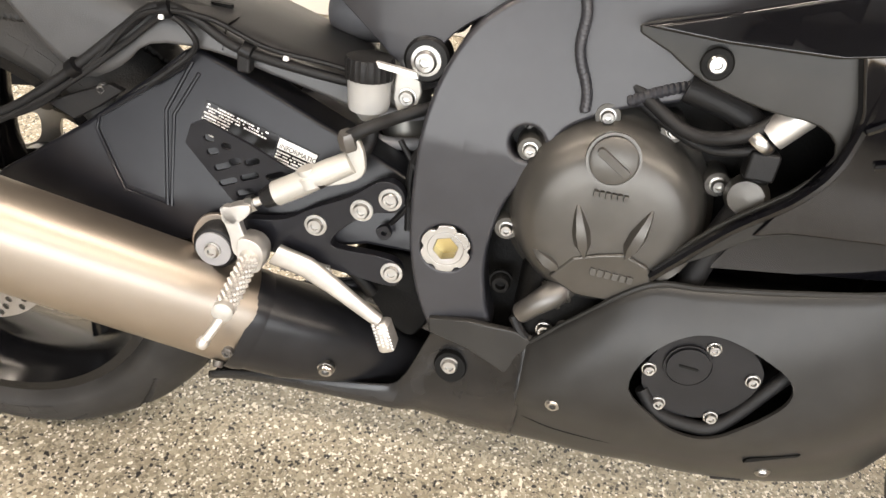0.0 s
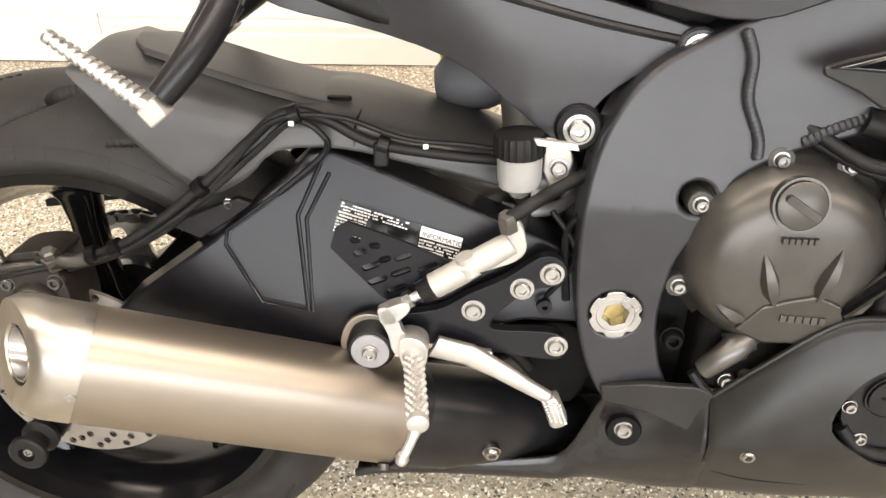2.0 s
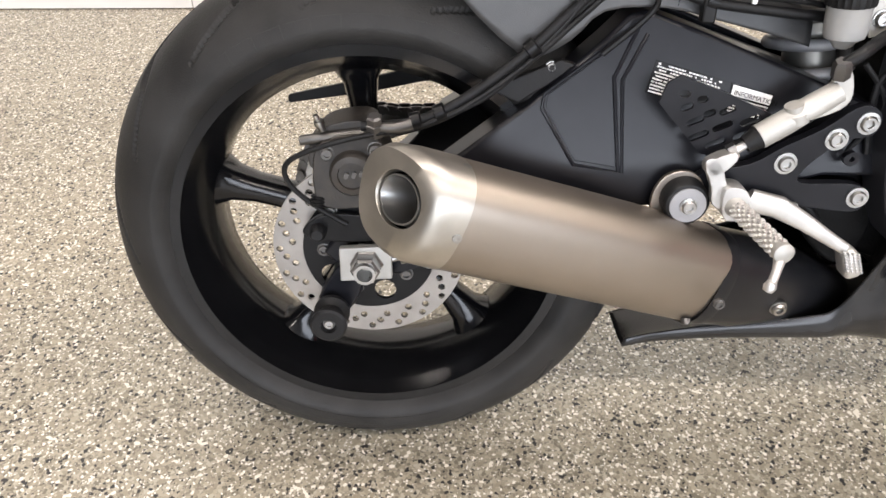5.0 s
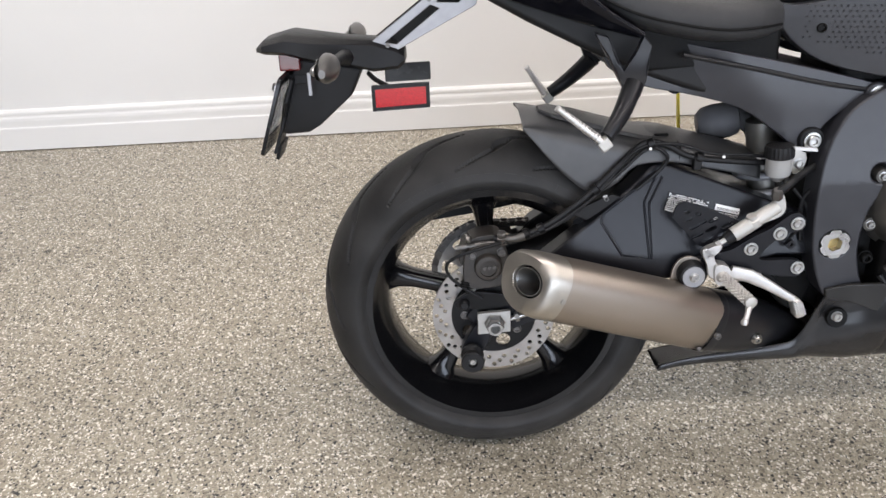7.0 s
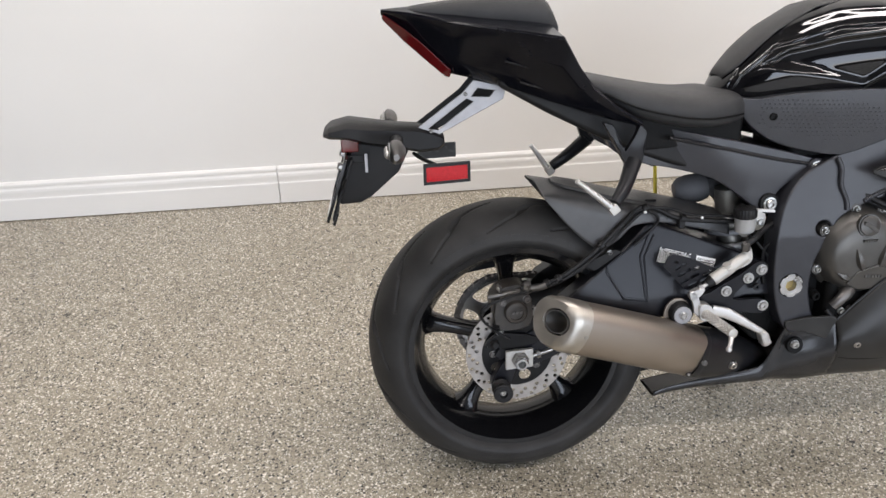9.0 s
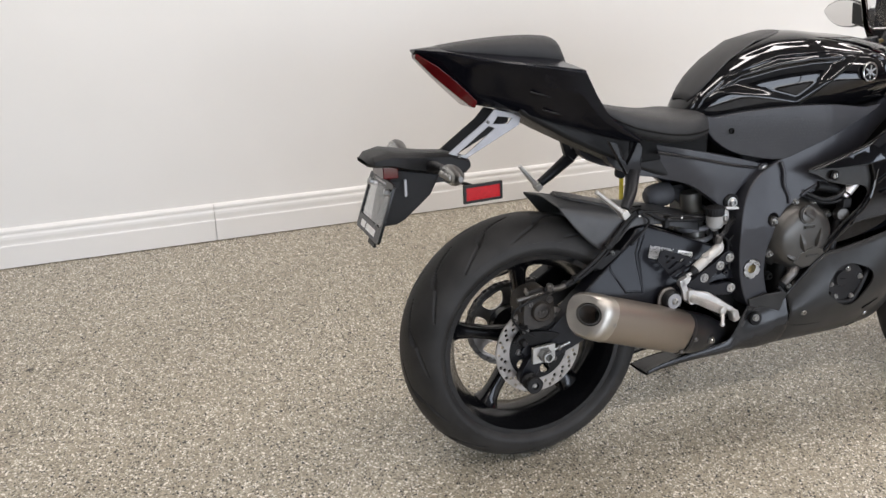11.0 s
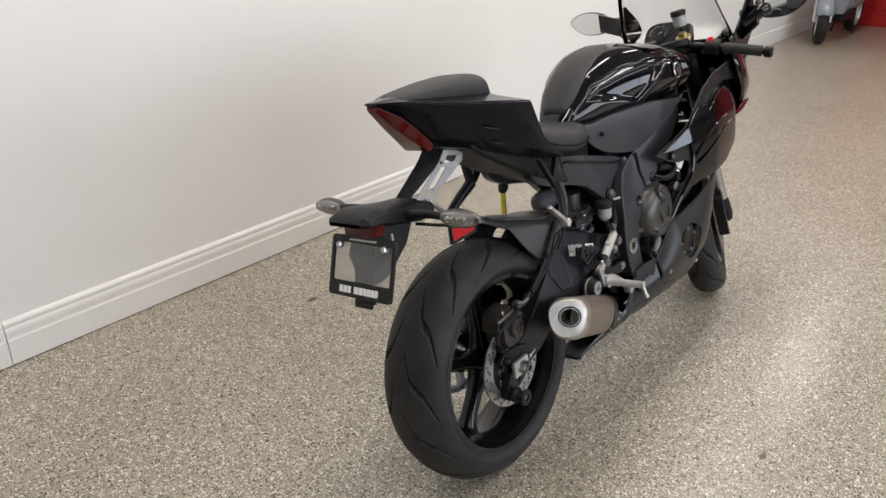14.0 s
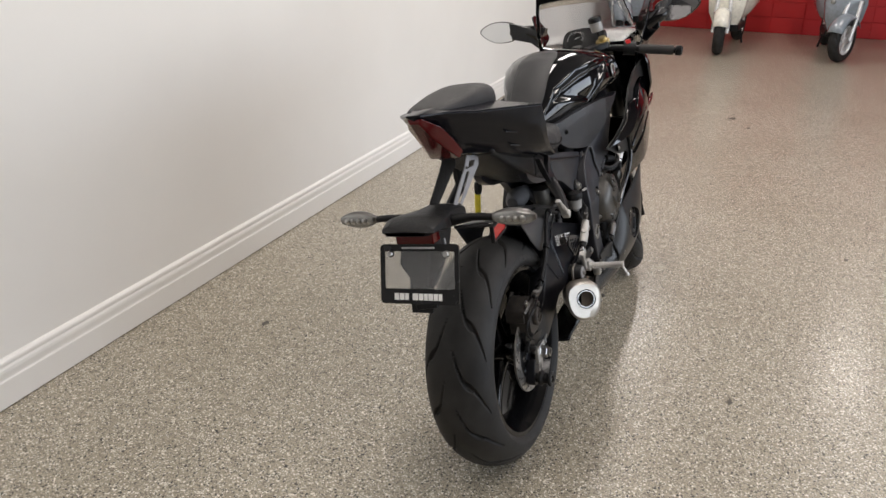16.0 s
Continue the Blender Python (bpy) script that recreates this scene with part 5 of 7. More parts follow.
# ---- seat and tail ----
SE = [(0.09, 0.895, 0.862, 0.09), (0.16, 0.885, 0.845, 0.125), (0.222, 0.872, 0.808, 0.138), (0.30, 0.857, 0.786, 0.138), (0.364, 0.849, 0.776, 0.128), (0.42, 0.850, 0.776, 0.112), (0.455, 0.842, 0.782, 0.09), (0.478, 0.815, 0.788, 0.06)]
rings = []
for p in spline([(x, zt, zb) for x, zt, zb, w in SE], 4):
    w = float(np.interp(p.x, [t[0] for t in SE], [t[3] for t in SE]))
    x, zt, zb = p
    ring = []
    for i in range(28):
        a = 2 * math.pi * i / 28
        cs, sn = math.cos(a), math.sin(a)
        ring.append((x, w * math.copysign(abs(cs) ** 0.55, cs), (zt + zb) / 2 + (zt - zb) / 2 * math.copysign(abs(sn) ** 0.6, sn)))
    rings.append(ring)
seat = part("rider_seat", loft(rings), SEAT, bike, "black vinyl rider seat", angle=60)
for sy in (-1, 1):
    pipe = []
    for x, zt, zb, w in SE[1:-1]:
        pipe.append((x, sy * (w * 0.995 + 0.0005), zb + (zt - zb) * 0.36))
    part("seat_piping", tube(pipe, 0.0022, 8), ENGINE, seat)
part("seat_pan", block(0.235, 0.46, -0.088, 0.088, 0.735, 0.808), ENGINE, seat, bevel=0.01)
TL = [(-0.253, 1.020, 1.012, 0.018, 0.006), (-0.20, 1.014, 0.966, 0.062, 0.012), (-0.125, 0.998, 0.898, 0.098, 0.030), (-0.06, 0.988, 0.884, 0.128, 0.062), (0.0, 0.979, 0.864, 0.158, 0.092), (0.066, 0.968, 0.842, 0.188, 0.118), (0.098, 0.914, 0.832, 0.182, 0.128), (0.128, 0.876, 0.822, 0.172, 0.134), (0.175, 0.838, 0.808, 0.162, 0.140), (0.228, 0.806, 0.794, 0.154, 0.140)]
rings = []
for x, zt, zb, w, wb in TL:
    cr = 0.014 * min(1.0, (x + 0.26) / 0.10) * min(1.0, max(0.2, (0.24 - x) / 0.15))
    fold = 0.30 + 0.12 * min(1.0, max(0.0, (x + 0.1) / 0.2))
    half = [(0.0, zt + cr * 1.3), (w * 0.42, zt + cr * 1.3), (w * 0.50, zt + cr), (w * 0.985, zt + 0.001), (w, zt - 0.004), (wb + (w - wb) * 0.80, zt - (zt - zb) * fold), (wb + (w - wb) * 0.74, zt - (zt - zb) * (fold + 0.03)), (wb + (w - wb) * 0.44, zt - (zt - zb) * 0.72), (wb, zb + 0.003), (wb * 0.85, zb), (0.0, zb - 0.002)]
    rings.append([(x, -y, z) for y, z in half] + [(x, y, z) for y, z in half[-2:0:-1]])
tail = part("tail_cowl", loft(rings), TAILPAINT, bike, "black winged tail cowl", bevel=0.0022, segs=2)
PD = [(-0.205, 1.022, 0.040), (-0.19, 1.027, 0.048), (-0.13, 1.034, 0.060), (-0.05, 1.040, 0.070), (0.02, 1.041, 0.074), (0.058, 1.035, 0.072), (0.074, 1.014, 0.066), (0.084, 0.988, 0.062)]
rings = []
for p in spline([(x, z, w) for x, z, w in PD], 4):
    x, zt, w = p
    zb = float(np.interp(x, [-0.25, 0.07], [1.012, 0.965]))
    rings.append([(x, w * math.copysign(abs(math.cos(a)) ** 0.6, math.cos(a)), (zt + zb) / 2 + (zt - zb) / 2 * math.copysign(abs(math.sin(a)) ** 0.7, math.sin(a))) for a in (2 * math.pi * i / 24 for i in range(24))])
part("passenger_seat", loft(rings), SEAT, bike, "small black vinyl passenger seat", angle=60)
rings = []
for x, zt, zb, w, w2 in ((-0.246, 1.013, 1.006, 0.016, 0.008), (-0.205, 0.984, 0.964, 0.040, 0.014), (-0.165, 0.950, 0.928, 0.044, 0.022), (-0.128, 0.914, 0.896, 0.046, 0.032), (-0.118, 0.906, 0.893, 0.044, 0.034)):
    rings.append([(x - 0.004, -w - 0.003, zt), (x - 0.004, w + 0.003, zt), (x - 0.006, w2 + 0.004, zb - 0.003), (x - 0.006, -w2 - 0.004, zb - 0.003)])
part("tail_light", loft(rings), REDLAMP, bike, "dark red tail light under the tail", bevel=0.003)
part("tail_crease", tube([(-0.03, -0.1215, 0.925), (0.01, -0.134, 0.914), (0.05, -0.146, 0.906)], 0.002, 6), FRAME, tail)
part("tail_crease", tube([(0.0, -0.118, 0.885), (0.03, -0.124, 0.876), (0.06, -0.128, 0.870)], 0.002, 6), FRAME, tail)

# ---- plate holder ----
PB = [(-0.078, 0.884), (-0.012, 0.868), (-0.018, 0.845), (-0.160, 0.773), (-0.198, 0.789), (-0.100, 0.860)]
H1 = [(-0.070, 0.868), (-0.036, 0.862), (-0.046, 0.850), (-0.082, 0.852)]
H2 = [(-0.092, 0.848), (-0.078, 0.842), (-0.150, 0.788), (-0.170, 0.791)]
for s in (-1, 1):
    br = part("holder_arm", plate(PB, s * 0.030, s * 0.034, [H1, H2] if s < 0 else []), BRACKET if s < 0 else PLASTIC, bike, "grey painted plate holder arm with cutouts" if s < 0 else "", bevel=0.0012, segs=1)
    bolt(br, (-0.165, s * 0.035, 0.786), (0, s, 0), 0.0035, 0.003, mat=CHAIN)
    bolt(br, (-0.094, s * 0.035, 0.857), (0, s, 0), 0.0035, 0.003, mat=CHAIN)
HT = [(-0.378, 0.794, 0.784, 0.050), (-0.366, 0.804, 0.782, 0.066), (-0.33, 0.812, 0.780, 0.072), (-0.29, 0.806, 0.768, 0.066), (-0.24, 0.800, 0.757, 0.046), (-0.19, 0.796, 0.745, 0.044), (-0.15, 0.784, 0.748, 0.042), (-0.138, 0.776, 0.757, 0.036)]
rings = []
for x, zt, zb, w in HT:
    rings.append([(x, w, zb + 0.006), (x, w * 0.97, zt - 0.008), (x, w * 0.72, zt), (x, 0, zt + 0.002), (x, -w * 0.72, zt), (x, -w * 0.97, zt - 0.008), (x, -w, zb + 0.006), (x, -w * 0.8, zb), (x, w * 0.8, zb)])
holder = part("plate_holder", loft(rings), PLASTIC, bike, "black plastic plate holder under the tail", bevel=0.004)
part("holder_stem", loft([[(x, y, z) for y in (w, -w) for x, z in (pa if y > 0 else pa[::-1])] for w, pa in ((0.03, [(-0.318, 0.77), (-0.21, 0.75)]),)] + [[(-0.350, 0.026, 0.700), (-0.232, 0.026, 0.705), (-0.232, -0.026, 0.705), (-0.350, -0.026, 0.700)], [(-0.362, 0.022, 0.650), (-0.29, 0.022, 0.655), (-0.29, -0.022, 0.655), (-0.362, -0.022, 0.650)], [(-0.352, 0.018, 0.640), (-0.312, 0.018, 0.642), (-0.312, -0.018, 0.642), (-0.352, -0.018, 0.640)]]), PLASTIC, holder, bevel=0.004)
part("stop_lamp", loft([[(-0.345, -0.047, z), (-0.345, 0.047, z), (-0.31, 0.047, z), (-0.31, -0.047, z)] for z in (0.753, 0.783)]), REDLAMP, holder, "dark red lamp above the plate frame", bevel=0.003)
part("plate_lamp", block(-0.335, -0.30, -0.03, 0.03, 0.727, 0.745), PLASTIC, holder, bevel=0.003)
part("lamp_side", block(-0.300, -0.294, -0.051, -0.047, 0.712, 0.750), BRACKET, holder, bevel=0.001)
# number plate with its frame
PT, PBm = Vector((-0.328, 0, 0.748)), Vector((-0.372, 0, 0.622))
pu = (PT - PBm).normalized()
pn = Vector((-pu.z, 0, pu.x))
PM = Matrix((Y * -1, pu, pn)).transposed().to_4x4()
PM = Matrix.Translation((PT + PBm) / 2 + Vector((0, -0.004, 0)) + pn * 0.004) @ PM


def plate_local(outline, t0, t1, holes=()):
    """A flat shape in the number plate's own width and height."""
    bm = plate(outline, t0, t1, holes)
    for v in bm.verts:
        v.co = Vector((v.co.x, v.co.z, v.co.y))
    return bm


def rrect(w, h, r, cx=0, cy=0):
    out = []
    for sx, sy, a in ((1, 1, 0), (-1, 1, 90), (-1, -1, 180), (1, -1, 270)):
        for i in range(5):
            t = radians(a + 22.5 * i)
            out.append((cx + sx * (w / 2 - r) + r * math.cos(t), cy + sy * (h / 2 - r) + r * math.sin(t)))
    return out


CLEAR = glass("clear_plate_cover", (0.72, 0.73, 0.74), 0.08, 0.92)
npf = part("number_plate_frame", plate_local(rrect(0.197, 0.134, 0.010), 0.0, 0.006, [rrect(0.177, 0.084, 0.004, 0, 0.009)]), LABEL, holder, "black dealer plate frame with white marks and no plate", bevel=0.0015, m=PM)
part("plate_cover", plate_local(rrect(0.186, 0.10, 0.004, 0, 0.006), 0.001, 0.0022), CLEAR, npf)
for x0, w in ((-0.062, 0.011), (-0.049, 0.012), (-0.035, 0.009), (-0.016, 0.014), (0.000, 0.011), (0.013, 0.009), (0.024, 0.011), (0.037, 0.010), (0.049, 0.009)):
    part("white_bar", plate_local([(x0, -0.058), (x0 + w, -0.058), (x0 + w, -0.043), (x0, -0.043)], 0.0058, 0.0068), WHITE, npf, smooth=False)
for i in range(14):
    x0 = -0.042 + i * 0.006
    part("white_bar", plate_local([(x0, 0.0565), (x0 + 0.0042, 0.0565), (x0 + 0.0042, 0.0605), (x0, 0.0605)], 0.0058, 0.0068), WHITE, npf, smooth=False)
for x in (-0.07, 0.07):
    part("plate_screw", lathe([(0, 0), (0.008, 0), (0.008, 0.008), (0.006, 0.012), (0, 0.012)], (x, 0.045, 0.003), (0, 0, 1), 6), STEEL, npf, angle=20)
part("backing_plate", plate_local([(-0.05, 0.06), (0.05, 0.06), (0.055, 0.02), (0.028, -0.01), (0.03, -0.03), (0.04, -0.075), (-0.012, -0.082), (-0.03, -0.03), (-0.028, -0.01), (-0.055, 0.02)], -0.012, -0.006), PLASTIC, npf, bevel=0.002)
part("frame_tab", plate_local([(-0.03, -0.06), (0.03, -0.06), (0.026, -0.088), (-0.026, -0.088)], -0.016, -0.010), PLASTIC, npf, bevel=0.001)
# signals
for s in (-1, 1):
    stalk = part("signal_stalk", tube([(-0.235, s * 0.035, 0.770), (-0.235, s * 0.10, 0.779), (-0.24, s * 0.155, 0.779)], [0.015, 0.009, 0.008], 14), PLASTIC, holder)
    rings = []
    for t in np.linspace(0, 1, 9):
        yy = s * (0.150 + 0.102 * t)
        w = 0.021 * math.sin(math.pi * (0.06 + 0.90 * t)) ** 0.6
        dd = 0.020 * math.sin(math.pi * (0.08 + 0.86 * t)) ** 0.7
        rings.append([(-0.243 + dd * math.cos(a) * (1.0 if math.cos(a) > 0 else 0.6), yy, 0.780 + w * math.sin(a)) for a in (2 * math.pi * i / 20 for i in range(20))])
    body = part("signal_body", loft(rings), CHAIN, holder, "dark chrome turn signal with a clear lens")
    rings = []
    for t in np.linspace(0.06, 0.94, 9):
        yy = s * (0.150 + 0.102 * t)
        w = 0.0165 * math.sin(math.pi * (0.06 + 0.88 * t)) ** 0.7
        rings.append([(-0.252 - 0.006 * math.sin(a) * math.sin(math.pi * t), yy, 0.780 + w * math.cos(a)) for a in (math.pi * i / 8 for i in range(9))])
    part("signal_lens", loft(rings, False, False), LENS, body)
    for q in range(4):
        part("lamp_bulb", lathe([(0.0072, 0), (0.0066, 0.003), (0.003, 0.006), (0, 0.0066)], (-0.256, s * (0.178 + 0.016 * q), 0.780), (-1, 0, 0), 14), STEEL, body)
# side reflectors
for s in (-1, 1):
    o = s * 0.113
    mb = part("reflector_bracket", tube([(-0.20, s * 0.03, 0.742), (-0.185, s * 0.07, 0.738), (-0.160, s * 0.108, 0.732)], 0.004, 8), PLASTIC, holder)
    bm = plate([(-0.185, 0.734), (-0.100, 0.736), (-0.100, 0.703), (-0.185, 0.700)], o - 0.003, o + 0.003)
    for v in bm.verts:
        v.co = Vector((v.co.x, v.co.y * 1.0 + s * 0.05 * (v.co.x + 0.10) * -1, v.co.z))
    rf = part("side_reflector", bm, LABEL if s > 0 else RED, mb, "rectangular red side reflector" if s < 0 else "", bevel=0.002)
    if s < 0:
        bm = plate([(-0.188, 0.737), (-0.097, 0.739), (-0.097, 0.700), (-0.188, 0.697)], o - 0.005, o + 0.004, [[(-0.1825, 0.7315), (-0.1025, 0.7335), (-0.1025, 0.7055), (-0.1825, 0.7025)]])
        for v in bm.verts:
            v.co = Vector((v.co.x, v.co.y - 0.05 * -1 * (v.co.x + 0.10) * 1.0, v.co.z))
        part("reflector_rim", bm, PLASTIC, rf)
# passenger pegs
PBK = [(0.158, 0.806), (0.178, 0.800), (0.203, 0.748), (0.222, 0.776), (0.232, 0.80), (0.245, 0.785), (0.238, 0.735), (0.226, 0.708), (0.203, 0.712), (0.200, 0.728)]
for s in (-1, 1):
    pb = part("peg_hanger", plate(PBK, s * 0.118, s * 0.132, warp=lambda c, s=s: (c.x - (0.40 * max(0, 0.76 - c.z) if s > 0 else 0), c.y + s * (0.35 if s < 0 else 0.3) * max(0, 0.76 - c.z), c.z)), FRAME, bike, "black passenger peg hanger" if s < 0 else "", bevel=0.004, segs=3)
    P0, P1 = (Vector((0.166, -0.184, 0.650)), Vector((0.093, -0.190, 0.708))) if s < 0 else (Vector((0.122, 0.164, 0.652)), Vector((0.085, 0.194, 0.706)))
    top = Vector((0.219 - (0.016 if s > 0 else 0.0), s * 0.134, 0.728))
    leg = [top, top.lerp(P0, 0.5) + Vector((0.004, s * 0.004, 0)), P0 + Vector((0.006, -s * 0.004, 0.008))]
    part("hanger_leg", tube(leg, [0.0165, 0.0140, 0.0115], 16), FRAME, pb)
    part("peg_block", block(-0.009, 0.010, -0.011, 0.011, -0.012, 0.006), ALLOY, pb, bevel=0.003, m=Matrix.Translation(P0) @ Matrix.Rotation(radians(-38), 4, 'Y'))
    dirp = (P1 - P0).normalized()
    up = dirp.cross(Y).normalized()
    rings = []
    for t, w, h in ((0.0, 0.010, 0.0065), (0.12, 0.0095, 0.005), (0.55, 0.0075, 0.004), (0.92, 0.006, 0.0035), (0.97, 0.0065, 0.0055), (1.0, 0.004, 0.0045)):
        c = P0 + (P1 - P0) * t
        rings.append([c + Y * (w * math.copysign(abs(math.cos(a)) ** 0.6, math.cos(a))) + up * (h * math.copysign(abs(math.sin(a)) ** 0.6, math.sin(a))) for a in (2 * math.pi * i / 16 for i in range(16))])
    pg = part("passenger_peg", loft(rings), POLISH, bike, "folded bright alloy passenger peg" if s < 0 else "")
    for i in range(13):
        c = P0 + (P1 - P0) * (0.14 + 0.80 * i / 12)
        w = 0.0108 - 0.0035 * i / 12
        ring = [c + Y * (w * math.copysign(1, math.cos(a)) * abs(math.cos(a)) ** 0.6) + up * ((0.0072 - 0.0022 * i / 12) * math.sin(a)) for a in (2 * math.pi * j / 12 for j in range(12))]
        part("grip_ridge", loft([[v - dirp * 0.0016 for v in ring], [v + dirp * 0.0016 for v in ring]]), POLISH, pg)
    bolt(pb, (P0.x + 0.002, P0.y + s * 0.001, 0.648), (0, s, 0), 0.0065, 0.006)
# hugger
HG = []
for x, z, w, drop in ((0.052, 0.660, 0.098, 0.006), (0.060, 0.660, 0.098, 0.016), (0.075, 0.658, 0.098, 0.032), (0.094, 0.655, 0.098, 0.052), (0.13, 0.648, 0.099, 0.082), (0.17, 0.640, 0.099, 0.10), (0.21, 0.628, 0.098, 0.07), (0.24, 0.620, 0.096, 0.035), (0.30, 0.618, 0.092, 0.030), (0.36, 0.604, 0.086, 0.030), (0.42, 0.589, 0.080, 0.030), (0.455, 0.578, 0.076, 0.030)):
    HG.append((x, [(-w, z - drop), (-w * 0.98, z - drop * 0.6), (-w * 0.92, z - drop * 0.12 - 0.002), (-w * 0.6, z), (0.0, z + 0.006), (w * 0.6, z), (w * 0.92, z - drop * 0.12 - 0.002), (w * 0.98, z - drop * 0.6), (w, z - drop)]))
hug = solidify(part("rear_hugger", grid(HG, 1, 3), HUGGER, bike, "matte black rear wheel hugger", angle=50), 0.003, 0)
bm = loft([[(x, y, z) for y, z in ((-w, z0), (-w * 0.9, z0 + 0.006), (0.0, z0 + 0.010), (w * 0.9, z0 + 0.006), (w, z0))] for x, w, z0 in ((0.085, 0.016, 0.662), (0.105, 0.046, 0.659), (0.15, 0.056, 0.6485), (0.21, 0.058, 0.631), (0.26, 0.060, 0.619), (0.30, 0.062, 0.6125))])
part("hugger_ridge", bm, HUGGER, hug, bevel=0.002)
part("hugger_slot", plate(slot(0.292, 0.0, 0.016, 0.004, 0.0), 0.621, 0.6245, warp=lambda c: (c.x, -0.045 + c.z, c.y)), ENGINE, hug)
part("hugger_seam", tube([(0.312, -0.091, 0.590), (0.314, -0.085, 0.612), (0.315, -0.055, 0.6155), (0.315, 0.0, 0.6205)], 0.0012, 6), ENGINE, hug)
# shock, boot, linkage
shock = part("rear_shock", lathe([(0.0, 0), (0.030, 0), (0.031, 0.02), (0.028, 0.03), (0.028, 0.09), (0.033, 0.095), (0.033, 0.105), (0.026, 0.11), (0.026, 0.16), (0, 0.165)], (0.495, -0.01, 0.475), (-0.14, 0.0, 1), 36), GREYSHOCK, bike, "grey rear shock body")
sp = []
for i in range(100):
    t = i / 99
    a = t * 2 * math.pi * 3.2
    c = Vector((0.492 - 0.015 * t, -0.01, 0.49 + 0.10 * t))
    sp.append(c + Vector((0.043 * math.cos(a), 0.043 * math.sin(a), 0)))
part("coil_spring", tube(sp, 0.0068, 10, straight=True), BRACKET, shock, "grey coil spring")
part("rubber_boot", lathe([(0, -0.045), (0.018, -0.044), (0.028, -0.034), (0.032, -0.015), (0.032, 0.01), (0.027, 0.026), (0.016, 0.03), (0.015, 0.06), (0, 0.06)], (0.425, 0.05, 0.620), (1, -0.1, 0.15), 32), DUCT, bike, "grey shock reservoir with a rounded end")
part("reservoir_neck", tube([(0.455, 0.045, 0.625), (0.475, 0.02, 0.612), (0.48, -0.005, 0.59)], [0.014, 0.02, 0.024], 16), DUCT, bike)
part("under_seat_tray", loft([[(x, y, z) for y, z in ((-w, z0), (w, z0), (w, z0 + 0.075), (-w, z0 + 0.075))] for x, w, z0 in ((-0.039, 0.085, 0.876), (0.060, 0.085, 0.820), (0.150, 0.085, 0.775), (0.248, 0.085, 0.729), (0.42, 0.09, 0.67), (0.56, 0.085, 0.65))]), PLASTIC, bike, "black under-seat tray", bevel=0.012, segs=3)
part("air_box", block(0.56, 1.06, -0.085, 0.085, 0.62, 0.82), ENGINE, bike, bevel=0.02)
# rear hoses
h1 = part("brake_hose", tube([(0.0, -0.125, 0.475), (0.05, -0.122, 0.478), (0.10, -0.120, 0.500), (0.16, -0.116, 0.545), (0.215, -0.105, 0.595), (0.250, -0.10, 0.624), (0.285, -0.10, 0.620), (0.33, -0.10, 0.598), (0.40, -0.10, 0.588), (0.47, -0.09, 0.580)], 0.0052, 10), PLASTIC, bike, "black rubber rear brake hose")
part("sensor_lead", tube([(0.03, -0.125, 0.465), (0.09, -0.125, 0.487), (0.16, -0.119, 0.534), (0.22, -0.105, 0.585), (0.258, -0.102, 0.616), (0.285, -0.105, 0.606), (0.285, -0.10, 0.585), (0.24, -0.105, 0.545)], 0.0032, 8), PLASTIC, h1)
part("sensor_lead", tube([(0.06, -0.128, 0.476), (0.13, -0.122, 0.508), (0.19, -0.112, 0.564), (0.24, -0.106, 0.616), (0.30, -0.104, 0.622), (0.36, -0.104, 0.604), (0.42, -0.10, 0.598), (0.48, -0.09, 0.588)], 0.0028, 8), PLASTIC, h1)
for x, y, z, ax in ((0.05, -0.122, 0.478, (1, 0, 0.3)), (0.075, -0.122, 0.486, (1, 0, 0.5)), (0.165, -0.115, 0.549, (0.7, 0, 0.6)), (0.255, -0.101, 0.621, (0.8, 0, 0.3)), (0.335, -0.10, 0.598, (1, 0, -0.3))):
    part("hose_clamp", lathe([(0.0065, 0), (0.0095, 0.001), (0.0095, 0.011), (0.0065, 0.012)], (x, y, z), ax, 16), BLACK, h1)
part("white_clip", block(0.256, 0.261, -0.111, -0.107, 0.614, 0.619), WHITE, h1, bevel=0.001)
part("white_clip", block(0.378, 0.383, -0.107, -0.103, 0.595, 0.600), WHITE, h1, bevel=0.001)
part("hose_bracket", block(0.332, 0.346, -0.108, -0.094, 0.576, 0.600), PLASTIC, h1, bevel=0.003)
bolt(swingarm, (0.191, -0.104, 0.532), R, 0.005, 0.004)
part("hose_guide", plate([(0.13, 0.508), (0.15, 0.518), (0.20, 0.54), (0.215, 0.535), (0.19, 0.515), (0.16, 0.495)], -0.108, -0.098), PLASTIC, swingarm, bevel=0.002)
# brake reservoir, master cylinder
res = part("brake_reservoir", lathe([(0, 0), (0.008, 0), (0.012, 0.006), (0.0185, 0.010), (0.020, 0.016), (0.0205, 0.038), (0.0215, 0.040), (0, 0.041)], (0.468, -0.118, 0.558), (-0.06, -0.02, 1), 32), RESERVOIR, bike, "cloudy white brake fluid reservoir")
cap_pts = []
for i in range(48):
    rr = 0.0232 if i % 2 else 0.0220
    cap_pts.append((rr * math.cos(2 * math.pi * i / 48), rr * math.sin(2 * math.pi * i / 48)))
a, u, v = basis((-0.06, -0.02, 1))
c0 = Vector((0.468, -0.118, 0.558)) + a * 0.040
part("reservoir_cap", loft([[c0 + a * h + (u * x + v * y) * k for x, y in cap_pts] for h, k in ((0, 0.97), (0.002, 1.0), (0.017, 1.0), (0.020, 0.94), (0.0205, 0.5))]), PLASTIC, res, "ribbed black reservoir cap")
